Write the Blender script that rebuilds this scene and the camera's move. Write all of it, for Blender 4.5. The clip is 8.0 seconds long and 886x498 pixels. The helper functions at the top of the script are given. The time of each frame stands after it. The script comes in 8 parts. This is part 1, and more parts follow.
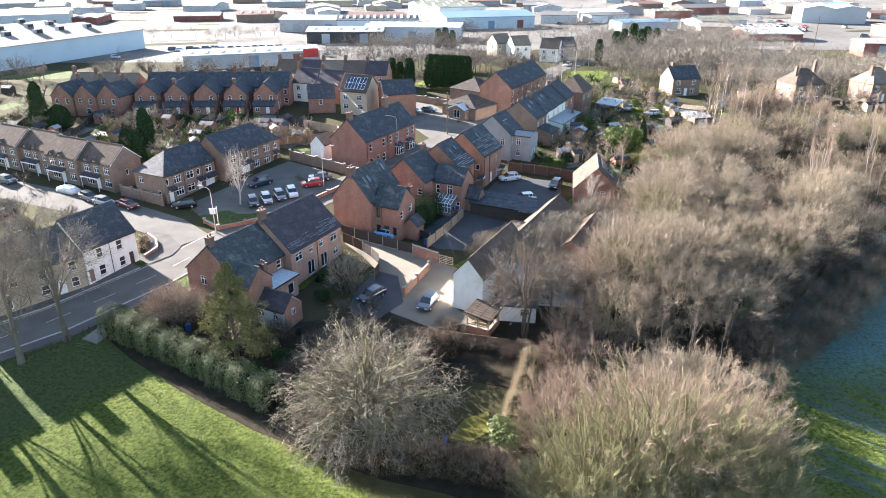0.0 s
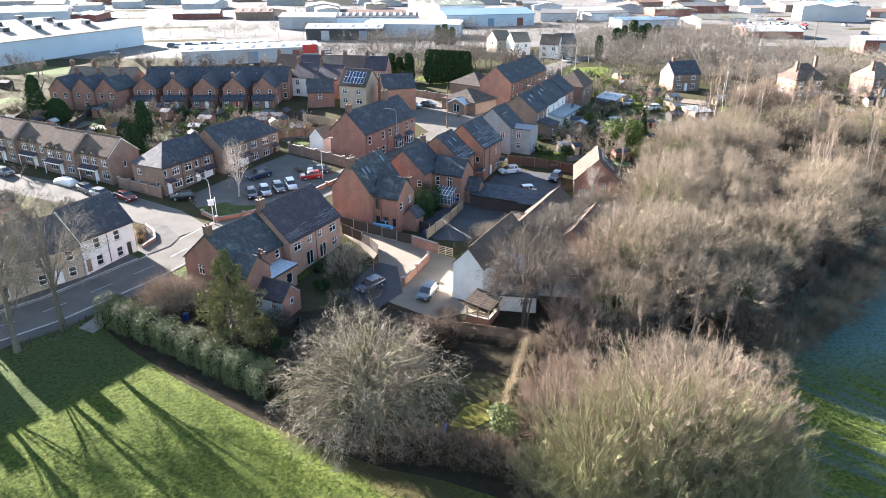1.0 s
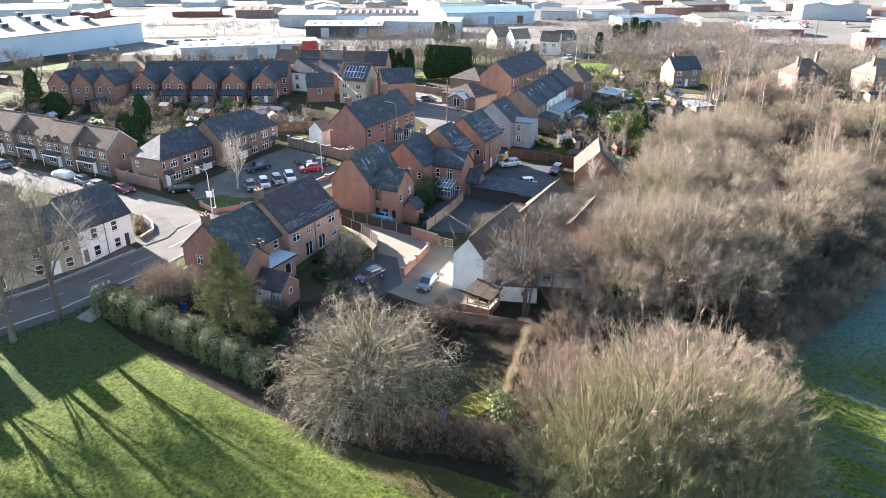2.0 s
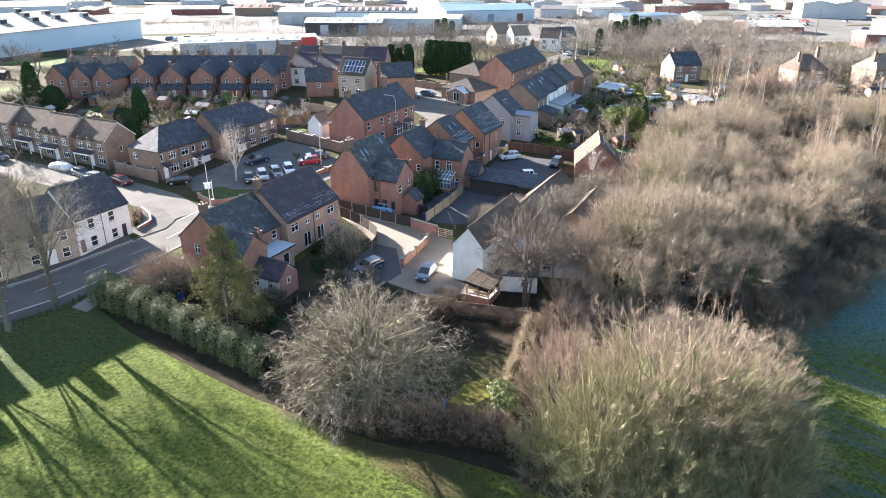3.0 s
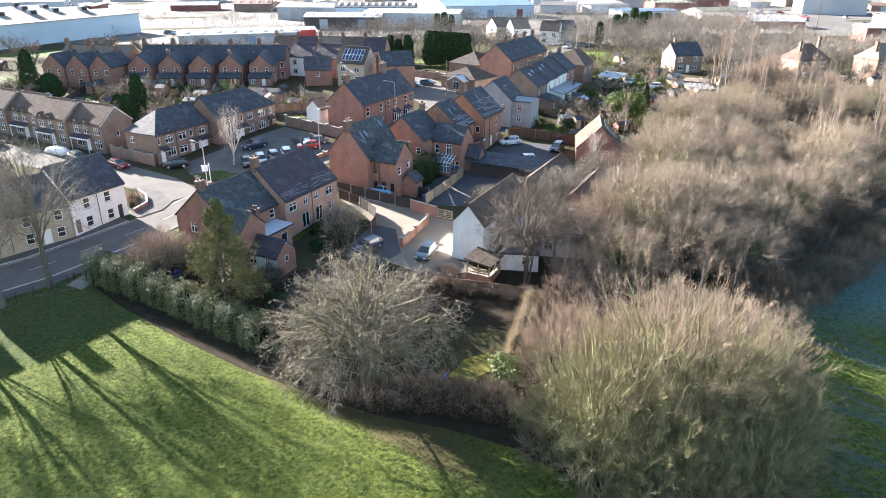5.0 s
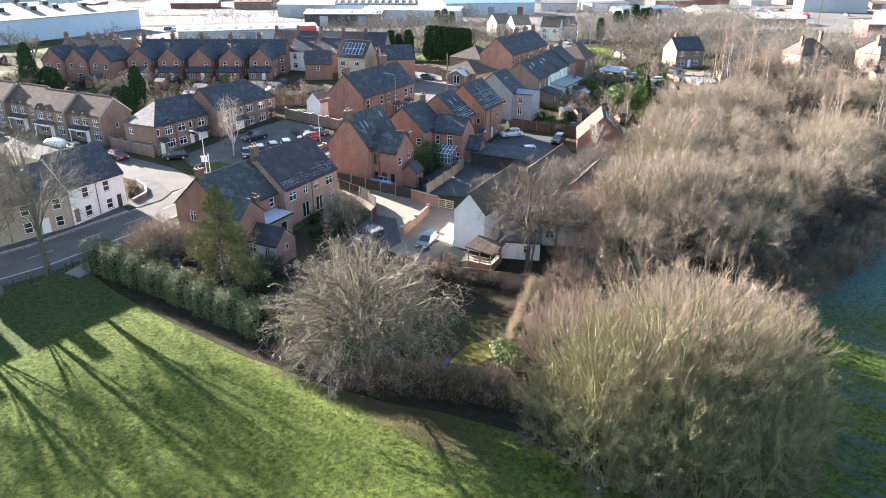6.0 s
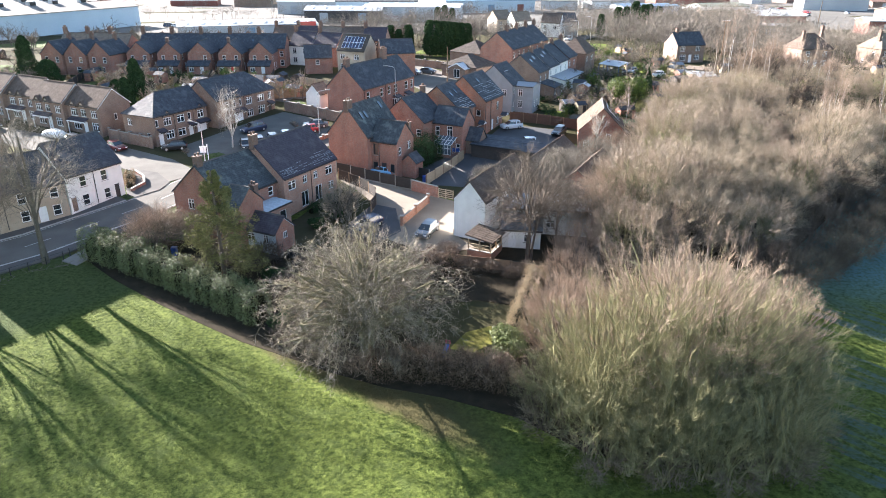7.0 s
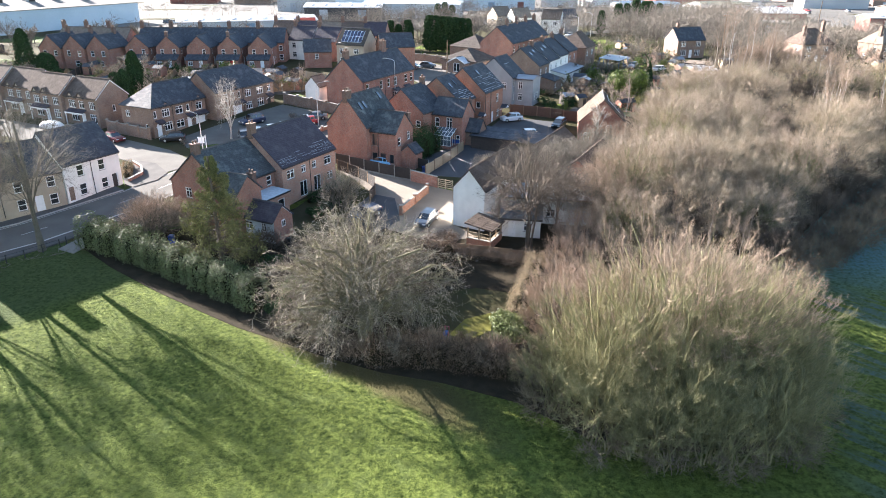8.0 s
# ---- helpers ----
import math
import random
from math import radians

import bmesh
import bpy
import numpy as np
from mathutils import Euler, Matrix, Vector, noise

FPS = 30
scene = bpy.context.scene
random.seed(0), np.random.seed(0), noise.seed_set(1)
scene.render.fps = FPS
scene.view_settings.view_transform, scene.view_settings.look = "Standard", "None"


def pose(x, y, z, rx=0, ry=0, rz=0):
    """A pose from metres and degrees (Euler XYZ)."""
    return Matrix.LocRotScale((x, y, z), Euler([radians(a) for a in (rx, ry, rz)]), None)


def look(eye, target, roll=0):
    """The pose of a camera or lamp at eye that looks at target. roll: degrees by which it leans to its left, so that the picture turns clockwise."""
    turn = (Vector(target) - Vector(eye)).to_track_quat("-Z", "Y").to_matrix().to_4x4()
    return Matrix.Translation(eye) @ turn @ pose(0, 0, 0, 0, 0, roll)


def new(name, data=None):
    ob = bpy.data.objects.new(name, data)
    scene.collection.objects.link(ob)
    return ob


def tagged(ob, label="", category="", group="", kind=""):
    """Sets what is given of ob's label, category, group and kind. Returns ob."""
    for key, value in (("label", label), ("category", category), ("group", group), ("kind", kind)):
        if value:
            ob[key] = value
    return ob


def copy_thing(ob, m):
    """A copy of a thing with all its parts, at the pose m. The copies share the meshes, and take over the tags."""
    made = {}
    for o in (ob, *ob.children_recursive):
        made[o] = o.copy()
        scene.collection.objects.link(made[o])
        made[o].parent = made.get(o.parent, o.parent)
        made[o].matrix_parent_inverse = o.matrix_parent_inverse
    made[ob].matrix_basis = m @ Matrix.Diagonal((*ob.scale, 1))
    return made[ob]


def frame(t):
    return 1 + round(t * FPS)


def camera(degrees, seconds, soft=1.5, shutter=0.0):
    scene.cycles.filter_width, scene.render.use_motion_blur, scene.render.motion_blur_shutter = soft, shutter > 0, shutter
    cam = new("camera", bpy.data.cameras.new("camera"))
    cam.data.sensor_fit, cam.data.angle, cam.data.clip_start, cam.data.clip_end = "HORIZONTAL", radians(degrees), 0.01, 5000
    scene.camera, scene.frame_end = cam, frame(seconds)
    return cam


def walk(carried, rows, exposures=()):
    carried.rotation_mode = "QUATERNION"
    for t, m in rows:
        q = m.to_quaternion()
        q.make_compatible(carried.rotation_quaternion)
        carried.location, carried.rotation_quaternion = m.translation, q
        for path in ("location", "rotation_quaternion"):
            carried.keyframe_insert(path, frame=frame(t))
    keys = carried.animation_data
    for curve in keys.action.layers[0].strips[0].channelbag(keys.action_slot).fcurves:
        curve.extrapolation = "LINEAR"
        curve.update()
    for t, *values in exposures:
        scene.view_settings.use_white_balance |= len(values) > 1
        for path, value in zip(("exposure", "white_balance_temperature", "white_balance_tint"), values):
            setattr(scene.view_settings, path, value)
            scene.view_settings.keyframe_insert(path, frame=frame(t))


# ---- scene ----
cam = camera(66.0, 8.0, soft=1.0)
EYE, TILT, LEAN, TURN = 44.0, -23.3, 0.0, 0.0
ROWS = [
    (0.0, 0.0, 0.0, 0.0, 0.0, 0.0, -0.0),
    (0.5, -0.022, 0.294, -0.696, -0.018, 0.027, -0.018),
    (1.0, -0.029, 0.619, -1.408, -0.046, 0.046, -0.037),
    (1.5, -0.059, 0.956, -2.088, -0.055, 0.073, -0.055),
    (3.0, -0.07, 1.94, -4.106, -0.119, 0.155, -0.137),
    (3.5, -0.032, 2.203, -4.787, -0.137, 0.164, -0.146),
    (4.0, -0.026, 2.468, -5.477, -0.146, 0.183, -0.146),
    (4.5, -0.061, 2.744, -6.205, -0.164, 0.228, -0.146),
    (6.0, -0.194, 3.631, -8.375, -0.146, 0.32, -0.155),
    (6.5, -0.209, 3.912, -9.104, -0.155, 0.32, -0.192),
    (7.0, -0.191, 4.224, -9.788, -0.155, 0.356, -0.219),
    (7.5, -0.155, 4.534, -10.484, -0.146, 0.393, -0.238),
    (8.0, -0.108, 4.793, -11.153, -0.164, 0.393, -0.283),
]
walk(cam, [(t, pose(0, 0, EYE, TILT, LEAN, TURN) @ pose(x, y, z, 90 + pitch, roll, yaw)) for t, x, y, z, yaw, pitch, roll in ROWS])

# ---- daylight: low winter sun, hazy sky ----
SUN_TO = Vector((-0.714, 0.62, 0.326))
world = bpy.data.worlds.new("sky")
scene.world = world
world.use_nodes = True
wn = world.node_tree.nodes
sky = wn.new("ShaderNodeTexSky")
sky.sky_type = 'NISHITA'
sky.sun_disc = False
sky.sun_elevation = radians(19)
sky.sun_rotation = radians(-49)
sky.air_density, sky.dust_density, sky.ozone_density = 1.0, 0.8, 1.5
wn["Background"].inputs[1].default_value = 0.056
world.node_tree.links.new(sky.outputs[0], wn["Background"].inputs[0])
sun = new("sun", bpy.data.lights.new("sun", 'SUN'))
sun.data.energy = 5.0
sun.data.angle = radians(0.6)
sun.data.color = (1.0, 0.917, 0.875)
sun.matrix_world = look((0, 0, 100), Vector((0, 0, 100)) - SUN_TO)
scene.view_settings.exposure = 3.18


# ---- materials ----
def nodes(name):
    m = bpy.data.materials.new(name)
    m.use_nodes = True
    return m, m.node_tree.nodes, m.node_tree.links, m.node_tree.nodes["Principled BSDF"]


def mat(name, a, b=None, rough=0.85, scale=3.0, fine=40.0, bump=0.3, dist=0.02, metal=0.0, vary=0.25, islands=False, spec=0.35):
    """A surface between two colours, with broad stains, fine grain and a little relief."""
    m, N, L, p = nodes(name)
    b = b or tuple(c * 0.7 for c in a)
    tc = N.new("ShaderNodeTexCoord")
    n1 = N.new("ShaderNodeTexNoise"); n1.inputs["Scale"].default_value = scale; n1.inputs["Detail"].default_value = 5
    n2 = N.new("ShaderNodeTexNoise"); n2.inputs["Scale"].default_value = fine; n2.inputs["Detail"].default_value = 3
    L.new(tc.outputs["Object"], n1.inputs["Vector"]); L.new(tc.outputs["Object"], n2.inputs["Vector"])
    add = N.new("ShaderNodeMath"); add.operation = 'MULTIPLY_ADD'
    L.new(n2.outputs[0], add.inputs[0]); add.inputs[1].default_value = 0.5
    L.new(n1.outputs[0], add.inputs[2])
    rng = N.new("ShaderNodeMapRange"); rng.inputs[1].default_value = 0.5; rng.inputs[2].default_value = 1.0
    L.new(add.outputs[0], rng.inputs[0])
    mix = N.new("ShaderNodeMix"); mix.data_type = 'RGBA'
    mix.inputs[6].default_value = (*a, 1); mix.inputs[7].default_value = (*b, 1)
    L.new(rng.outputs[0], mix.inputs[0])
    info = N.new("ShaderNodeNewGeometry" if islands else "ShaderNodeObjectInfo")
    hsv = N.new("ShaderNodeHueSaturation")
    vr = N.new("ShaderNodeMapRange"); vr.inputs[3].default_value = 1 - vary; vr.inputs[4].default_value = 1 + vary
    L.new(info.outputs["Random Per Island" if islands else "Random"], vr.inputs[0])
    L.new(vr.outputs[0], hsv.inputs["Value"]); L.new(mix.outputs[2], hsv.inputs["Color"])
    L.new(hsv.outputs[0], p.inputs["Base Color"])
    p.inputs["Roughness"].default_value = rough; p.inputs["Metallic"].default_value = metal
    p.inputs["Specular IOR Level"].default_value = spec
    if bump:
        bm = N.new("ShaderNodeBump"); bm.inputs["Strength"].default_value = bump; bm.inputs["Distance"].default_value = dist
        L.new(add.outputs[0], bm.inputs["Height"]); L.new(bm.outputs[0], p.inputs["Normal"])
    return m


def brick_mat(name, a, b, mortar):
    m, N, L, p = nodes(name)
    tc = N.new("ShaderNodeTexCoord")
    sep = N.new("ShaderNodeSeparateXYZ"); L.new(tc.outputs["Object"], sep.inputs[0])
    sx = N.new("ShaderNodeMath"); sx.operation = 'ADD'; L.new(sep.outputs[0], sx.inputs[0]); L.new(sep.outputs[1], sx.inputs[1])
    com = N.new("ShaderNodeCombineXYZ"); L.new(sx.outputs[0], com.inputs[0]); L.new(sep.outputs[2], com.inputs[1])
    br = N.new("ShaderNodeTexBrick")
    br.inputs["Scale"].default_value = 1.0; br.inputs["Brick Width"].default_value = 0.225; br.inputs["Row Height"].default_value = 0.075
    br.inputs["Mortar Size"].default_value = 0.008; br.inputs["Color1"].default_value = (*a, 1); br.inputs["Color2"].default_value = (*b, 1)
    br.inputs["Mortar"].default_value = (*mortar, 1); L.new(com.outputs[0], br.inputs["Vector"])
    n1 = N.new("ShaderNodeTexNoise"); n1.inputs["Scale"].default_value = 0.6; n1.inputs["Detail"].default_value = 6
    L.new(tc.outputs["Object"], n1.inputs["Vector"])
    n2 = N.new("ShaderNodeTexNoise"); n2.inputs["Scale"].default_value = 5; n2.inputs["Detail"].default_value = 4
    L.new(tc.outputs["Object"], n2.inputs["Vector"])
    mu = N.new("ShaderNodeMath"); mu.operation = 'ADD'; L.new(n1.outputs[0], mu.inputs[0]); L.new(n2.outputs[0], mu.inputs[1])
    vr = N.new("ShaderNodeMapRange"); vr.inputs[1].default_value = 0.6; vr.inputs[2].default_value = 1.4; vr.inputs[3].default_value = 0.65; vr.inputs[4].default_value = 1.35
    L.new(mu.outputs[0], vr.inputs[0])
    hsv = N.new("ShaderNodeHueSaturation"); L.new(br.outputs[0], hsv.inputs["Color"]); L.new(vr.outputs[0], hsv.inputs["Value"])
    L.new(hsv.outputs[0], p.inputs["Base Color"]); p.inputs["Roughness"].default_value = 0.9
    bm = N.new("ShaderNodeBump"); bm.inputs["Strength"].default_value = 0.3; bm.inputs["Distance"].default_value = 0.01
    L.new(br.outputs[1], bm.inputs["Height"]); bm.invert = True; L.new(bm.outputs[0], p.inputs["Normal"])
    return m


def roof_mat(name, a, b, moss=None, rough=0.75, course=0.25, spec=0.15):
    """Slates or tiles: rows of courses as relief, blotched colour."""
    m, N, L, p = nodes(name)
    tc = N.new("ShaderNodeTexCoord")
    br = N.new("ShaderNodeTexBrick")
    br.inputs["Scale"].default_value = 1.0; br.inputs["Brick Width"].default_value = 0.3; br.inputs["Row Height"].default_value = course * 0.7
    br.inputs["Mortar Size"].default_value = 0.012; br.inputs["Color1"].default_value = (*a, 1); br.inputs["Color2"].default_value = (*b, 1)
    br.inputs["Mortar"].default_value = (*(c * 0.5 for c in a), 1)
    sep = N.new("ShaderNodeSeparateXYZ"); L.new(tc.outputs["Object"], sep.inputs[0])
    com = N.new("ShaderNodeCombineXYZ"); L.new(sep.outputs[0], com.inputs[0]); L.new(sep.outputs[2], com.inputs[1]); L.new(com.outputs[0], br.inputs["Vector"])
    n1 = N.new("ShaderNodeTexNoise"); n1.inputs["Scale"].default_value = 0.9; n1.inputs["Detail"].default_value = 7; n1.inputs["Roughness"].default_value = 0.65
    L.new(tc.outputs["Object"], n1.inputs["Vector"])
    rng = N.new("ShaderNodeMapRange"); rng.inputs[1].default_value = 0.5; rng.inputs[2].default_value = 0.72
    L.new(n1.outputs[0], rng.inputs[0])
    mix = N.new("ShaderNodeMix"); mix.data_type = 'RGBA'; L.new(rng.outputs[0], mix.inputs[0]); L.new(br.outputs[0], mix.inputs[6])
    mix.inputs[7].default_value = (*(moss or tuple(min(1, c * 1.5) for c in a)), 1)
    L.new(mix.outputs[2], p.inputs["Base Color"]); p.inputs["Roughness"].default_value = rough; p.inputs["Specular IOR Level"].default_value = spec
    bm = N.new("ShaderNodeBump"); bm.inputs["Strength"].default_value = 0.5; bm.inputs["Distance"].default_value = 0.02
    L.new(br.outputs[1], bm.inputs["Height"]); bm.invert = True; L.new(bm.outputs[0], p.inputs["Normal"])
    return m


def ground_mat():
    """Rough grass with worn and frosted stretches, and shade painted into some of its tones."""
    m, N, L, p = nodes("grass_ground")
    tc = N.new("ShaderNodeTexCoord")
    def ns(scale, det=5, rough=0.6):
        n = N.new("ShaderNodeTexNoise"); n.inputs["Scale"].default_value = scale; n.inputs["Detail"].default_value = det; n.inputs["Roughness"].default_value = rough
        L.new(tc.outputs["Object"], n.inputs["Vector"]); return n
    def ramp(src, lo, hi):
        r = N.new("ShaderNodeMapRange"); r.inputs[1].default_value = lo; r.inputs[2].default_value = hi; L.new(src, r.inputs[0]); return r.outputs[0]
    def mixc(f, a, b):
        x = N.new("ShaderNodeMix"); x.data_type = 'RGBA'
        for s, c in ((6, a), (7, b)):
            if isinstance(c, tuple): x.inputs[s].default_value = (*c, 1)
            else: L.new(c, x.inputs[s])
        L.new(f, x.inputs[0]); return x.outputs[2]
    tuft, mid, broad = ns(2.6, 6, 0.7), ns(0.5), ns(0.09)
    c = mixc(ramp(tuft.outputs[0], 0.36, 0.64), (0.039, 0.060, 0.013), (0.156, 0.193, 0.046))
    c = mixc(ramp(mid.outputs[0], 0.52, 0.75), c, (0.10, 0.13, 0.04))
    c = mixc(ramp(broad.outputs[0], 0.55, 0.8), c, (0.075, 0.10, 0.02))
    sep = N.new("ShaderNodeSeparateXYZ"); L.new(tc.outputs["Object"], sep.inputs[0])
    wob = N.new("ShaderNodeMath"); wob.operation = 'MULTIPLY_ADD'; L.new(mid.outputs[0], wob.inputs[0]); wob.inputs[1].default_value = 6.0; L.new(sep.outputs[1], wob.inputs[2])
    east = ramp(sep.outputs[0], 27, 36)
    north = ramp(wob.outputs[0], 64, 72)
    nf = N.new("ShaderNodeMath"); nf.operation = 'MULTIPLY'; L.new(north, nf.inputs[0]); L.new(ramp(sep.outputs[1], 135, 120), nf.inputs[1])
    fr = N.new("ShaderNodeMath"); fr.operation = 'MULTIPLY'; L.new(east, fr.inputs[0]); L.new(nf.outputs[0], fr.inputs[1])
    fk = N.new("ShaderNodeMath"); fk.operation = 'MULTIPLY'; L.new(fr.outputs[0], fk.inputs[0]); L.new(ramp(tuft.outputs[0], 0.25, 0.6), fk.inputs[1])
    c = mixc(fk.outputs[0], c, (0.115, 0.205, 0.225))
    # Frost lanes stretched along the sun's direction, painted in place of tree shadow stripes.
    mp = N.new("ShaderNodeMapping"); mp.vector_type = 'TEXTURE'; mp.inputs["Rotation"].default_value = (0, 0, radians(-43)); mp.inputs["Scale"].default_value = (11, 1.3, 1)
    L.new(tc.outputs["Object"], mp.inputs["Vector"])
    shade_lanes = ns(1.0, 4); L.new(mp.outputs[0], shade_lanes.inputs["Vector"])
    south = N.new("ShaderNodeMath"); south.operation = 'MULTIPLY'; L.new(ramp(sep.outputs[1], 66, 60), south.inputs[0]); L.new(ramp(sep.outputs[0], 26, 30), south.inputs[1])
    patch = N.new("ShaderNodeMath"); patch.operation = 'MULTIPLY'; L.new(south.outputs[0], patch.inputs[0]); L.new(ramp(shade_lanes.outputs[0], 0.49, 0.56), patch.inputs[1])
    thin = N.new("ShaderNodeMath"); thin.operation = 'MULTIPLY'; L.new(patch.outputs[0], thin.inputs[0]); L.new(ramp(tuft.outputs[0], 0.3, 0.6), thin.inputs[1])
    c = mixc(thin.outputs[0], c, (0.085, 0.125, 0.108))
    # Painted shade: dull teal tint beyond the edge of the cottages' shadow.
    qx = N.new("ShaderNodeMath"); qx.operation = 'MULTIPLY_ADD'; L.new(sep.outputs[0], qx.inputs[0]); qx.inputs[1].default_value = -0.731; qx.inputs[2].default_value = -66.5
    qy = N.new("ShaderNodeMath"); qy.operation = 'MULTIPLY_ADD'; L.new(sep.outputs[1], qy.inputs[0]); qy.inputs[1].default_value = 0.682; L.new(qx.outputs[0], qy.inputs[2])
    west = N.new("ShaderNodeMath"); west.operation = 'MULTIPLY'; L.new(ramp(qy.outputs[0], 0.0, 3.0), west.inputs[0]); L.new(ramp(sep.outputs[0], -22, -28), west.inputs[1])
    cottage_shade = N.new("ShaderNodeMath"); cottage_shade.operation = 'MULTIPLY'; L.new(west.outputs[0], cottage_shade.inputs[0]); L.new(ramp(tuft.outputs[0], 0.2, 1.1), cottage_shade.inputs[1])
    c = mixc(cottage_shade.outputs[0], c, (0.05, 0.075, 0.062))
    slant = N.new("ShaderNodeMath"); slant.operation = 'MULTIPLY_ADD'; L.new(sep.outputs[0], slant.inputs[0]); slant.inputs[1].default_value = 0.72; L.new(sep.outputs[1], slant.inputs[2])
    rag = N.new("ShaderNodeMath"); rag.operation = 'MULTIPLY_ADD'; L.new(mid.outputs[0], rag.inputs[0]); rag.inputs[1].default_value = 3.0; L.new(slant.outputs[0], rag.inputs[2])
    rag2 = N.new("ShaderNodeMath"); rag2.operation = 'MULTIPLY_ADD'; L.new(tuft.outputs[0], rag2.inputs[0]); rag2.inputs[1].default_value = 2.0; L.new(rag.outputs[0], rag2.inputs[2])
    worn = N.new("ShaderNodeMath"); worn.operation = 'MULTIPLY'; L.new(ramp(rag2.outputs[0], 43.9, 45.4), worn.inputs[0]); L.new(ramp(sep.outputs[0], 6, 0), worn.inputs[1])
    band = N.new("ShaderNodeMath"); band.operation = 'MULTIPLY'; L.new(worn.outputs[0], band.inputs[0]); L.new(ramp(slant.outputs[0], 52, 46), band.inputs[1])
    c = mixc(band.outputs[0], c, (0.092, 0.083, 0.038))
    L.new(c, p.inputs["Base Color"]); p.inputs["Roughness"].default_value = 0.95; p.inputs["Specular IOR Level"].default_value = 0.06
    bm = N.new("ShaderNodeBump"); bm.inputs["Strength"].default_value = 1.0; bm.inputs["Distance"].default_value = 0.45
    tiny = ns(9.0, 4, 0.7)
    hh = N.new("ShaderNodeMath"); hh.operation = 'MULTIPLY_ADD'; L.new(tiny.outputs[0], hh.inputs[0]); hh.inputs[1].default_value = 0.5; L.new(tuft.outputs[0], hh.inputs[2])
    L.new(hh.outputs[0], bm.inputs["Height"]); L.new(bm.outputs[0], p.inputs["Normal"])
    return m


def leaf_mat(name, a, b, rough=0.4, spec=0.5):
    m = mat(name, a, b, rough=rough, scale=0.6, fine=9, bump=0, islands=True, vary=0.45, spec=spec)
    return m


GRASS = ground_mat()
BRICK = brick_mat("red_brick", (0.29, 0.125, 0.088), (0.225, 0.095, 0.068), (0.26, 0.2, 0.165))
BRICK_ORANGE = brick_mat("orange_brick", (0.31, 0.14, 0.085), (0.255, 0.108, 0.066), (0.28, 0.21, 0.17))
BRICK_BROWN = brick_mat("brown_brick", (0.21, 0.135, 0.10), (0.16, 0.10, 0.075), (0.22, 0.18, 0.15))
SOOTY = brick_mat("sooty_brick", (0.16, 0.09, 0.066), (0.115, 0.068, 0.052), (0.14, 0.115, 0.10))
BRICK_PINK = brick_mat("pink_brick", (0.42, 0.23, 0.16), (0.35, 0.18, 0.125), (0.36, 0.29, 0.24))
SLATE = roof_mat("slate", (0.060, 0.068, 0.082), (0.043, 0.049, 0.061), (0.105, 0.112, 0.12))
SLATE_MOSSY = roof_mat("mossy_slate", (0.066, 0.073, 0.08), (0.047, 0.054, 0.062), (0.14, 0.158, 0.15))
TILE_PURPLE = roof_mat("dark_tile", (0.066, 0.058, 0.072), (0.05, 0.045, 0.057), (0.088, 0.08, 0.088))
TILE_BROWN = roof_mat("brown_tile", (0.125, 0.098, 0.082), (0.098, 0.077, 0.066), (0.15, 0.122, 0.102), rough=0.9, spec=0.03)
TILE_TAN = roof_mat("tan_tile", (0.20, 0.165, 0.135), (0.155, 0.128, 0.105), (0.24, 0.205, 0.165), rough=0.9, spec=0.05)
TILE_GREY = roof_mat("grey_brown_tile", (0.085, 0.075, 0.068), (0.066, 0.058, 0.053), (0.105, 0.095, 0.085), rough=0.9, spec=0.04)
TILE_SAND = roof_mat("sandy_tile", (0.12, 0.096, 0.08), (0.092, 0.074, 0.063), (0.145, 0.118, 0.098), rough=0.95, spec=0.02)
WHITE = mat("white_render", (0.80, 0.79, 0.76), (0.66, 0.65, 0.62), scale=0.8, fine=12, bump=0.1, vary=0.04)
PALE_RENDER = mat("pale_blue_render", (0.56, 0.60, 0.63), (0.46, 0.50, 0.53), scale=0.8, fine=12, bump=0.1, vary=0.05)
GREY_RENDER = mat("grey_render", (0.31, 0.32, 0.33), (0.24, 0.25, 0.26), scale=0.8, fine=12, bump=0.1, vary=0.06)
TAN_RENDER = mat("pebble_dash", (0.42, 0.35, 0.27), (0.33, 0.27, 0.21), scale=0.8, fine=25, bump=0.3, vary=0.06)
UPVC = mat("white_plastic", (0.82, 0.82, 0.82), (0.72, 0.72, 0.72), rough=0.35, bump=0, vary=0.03)
BLACKPAINT = mat("black_paint", (0.03, 0.03, 0.033), rough=0.5, bump=0.05)
GUTTER = mat("black_plastic", (0.02, 0.02, 0.022), rough=0.4, bump=0)
LEAD = mat("lead_flashing", (0.30, 0.33, 0.36), (0.22, 0.24, 0.27), rough=0.5, metal=0.3)
CLAY = mat("clay_pot", (0.14, 0.085, 0.06), (0.10, 0.062, 0.045), rough=0.85)
CONCRETE = mat("concrete", (0.29, 0.28, 0.255), (0.20, 0.193, 0.175), scale=1.2, bump=0.2)
ASPHALT = mat("asphalt", (0.148, 0.142, 0.13), (0.105, 0.1, 0.092), rough=0.95, scale=0.35, fine=30, bump=0.25, vary=0.02, spec=0.06)
# About half as pale as the road asphalt; for the yard and parking bay.
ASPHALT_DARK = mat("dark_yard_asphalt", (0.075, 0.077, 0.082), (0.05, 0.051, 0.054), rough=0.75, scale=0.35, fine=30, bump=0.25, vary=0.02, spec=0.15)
FOOTWAY = mat("footway_asphalt", (0.12, 0.115, 0.11), (0.085, 0.083, 0.08), rough=0.95, scale=0.6, fine=30, bump=0.2, vary=0.02, spec=0.05)
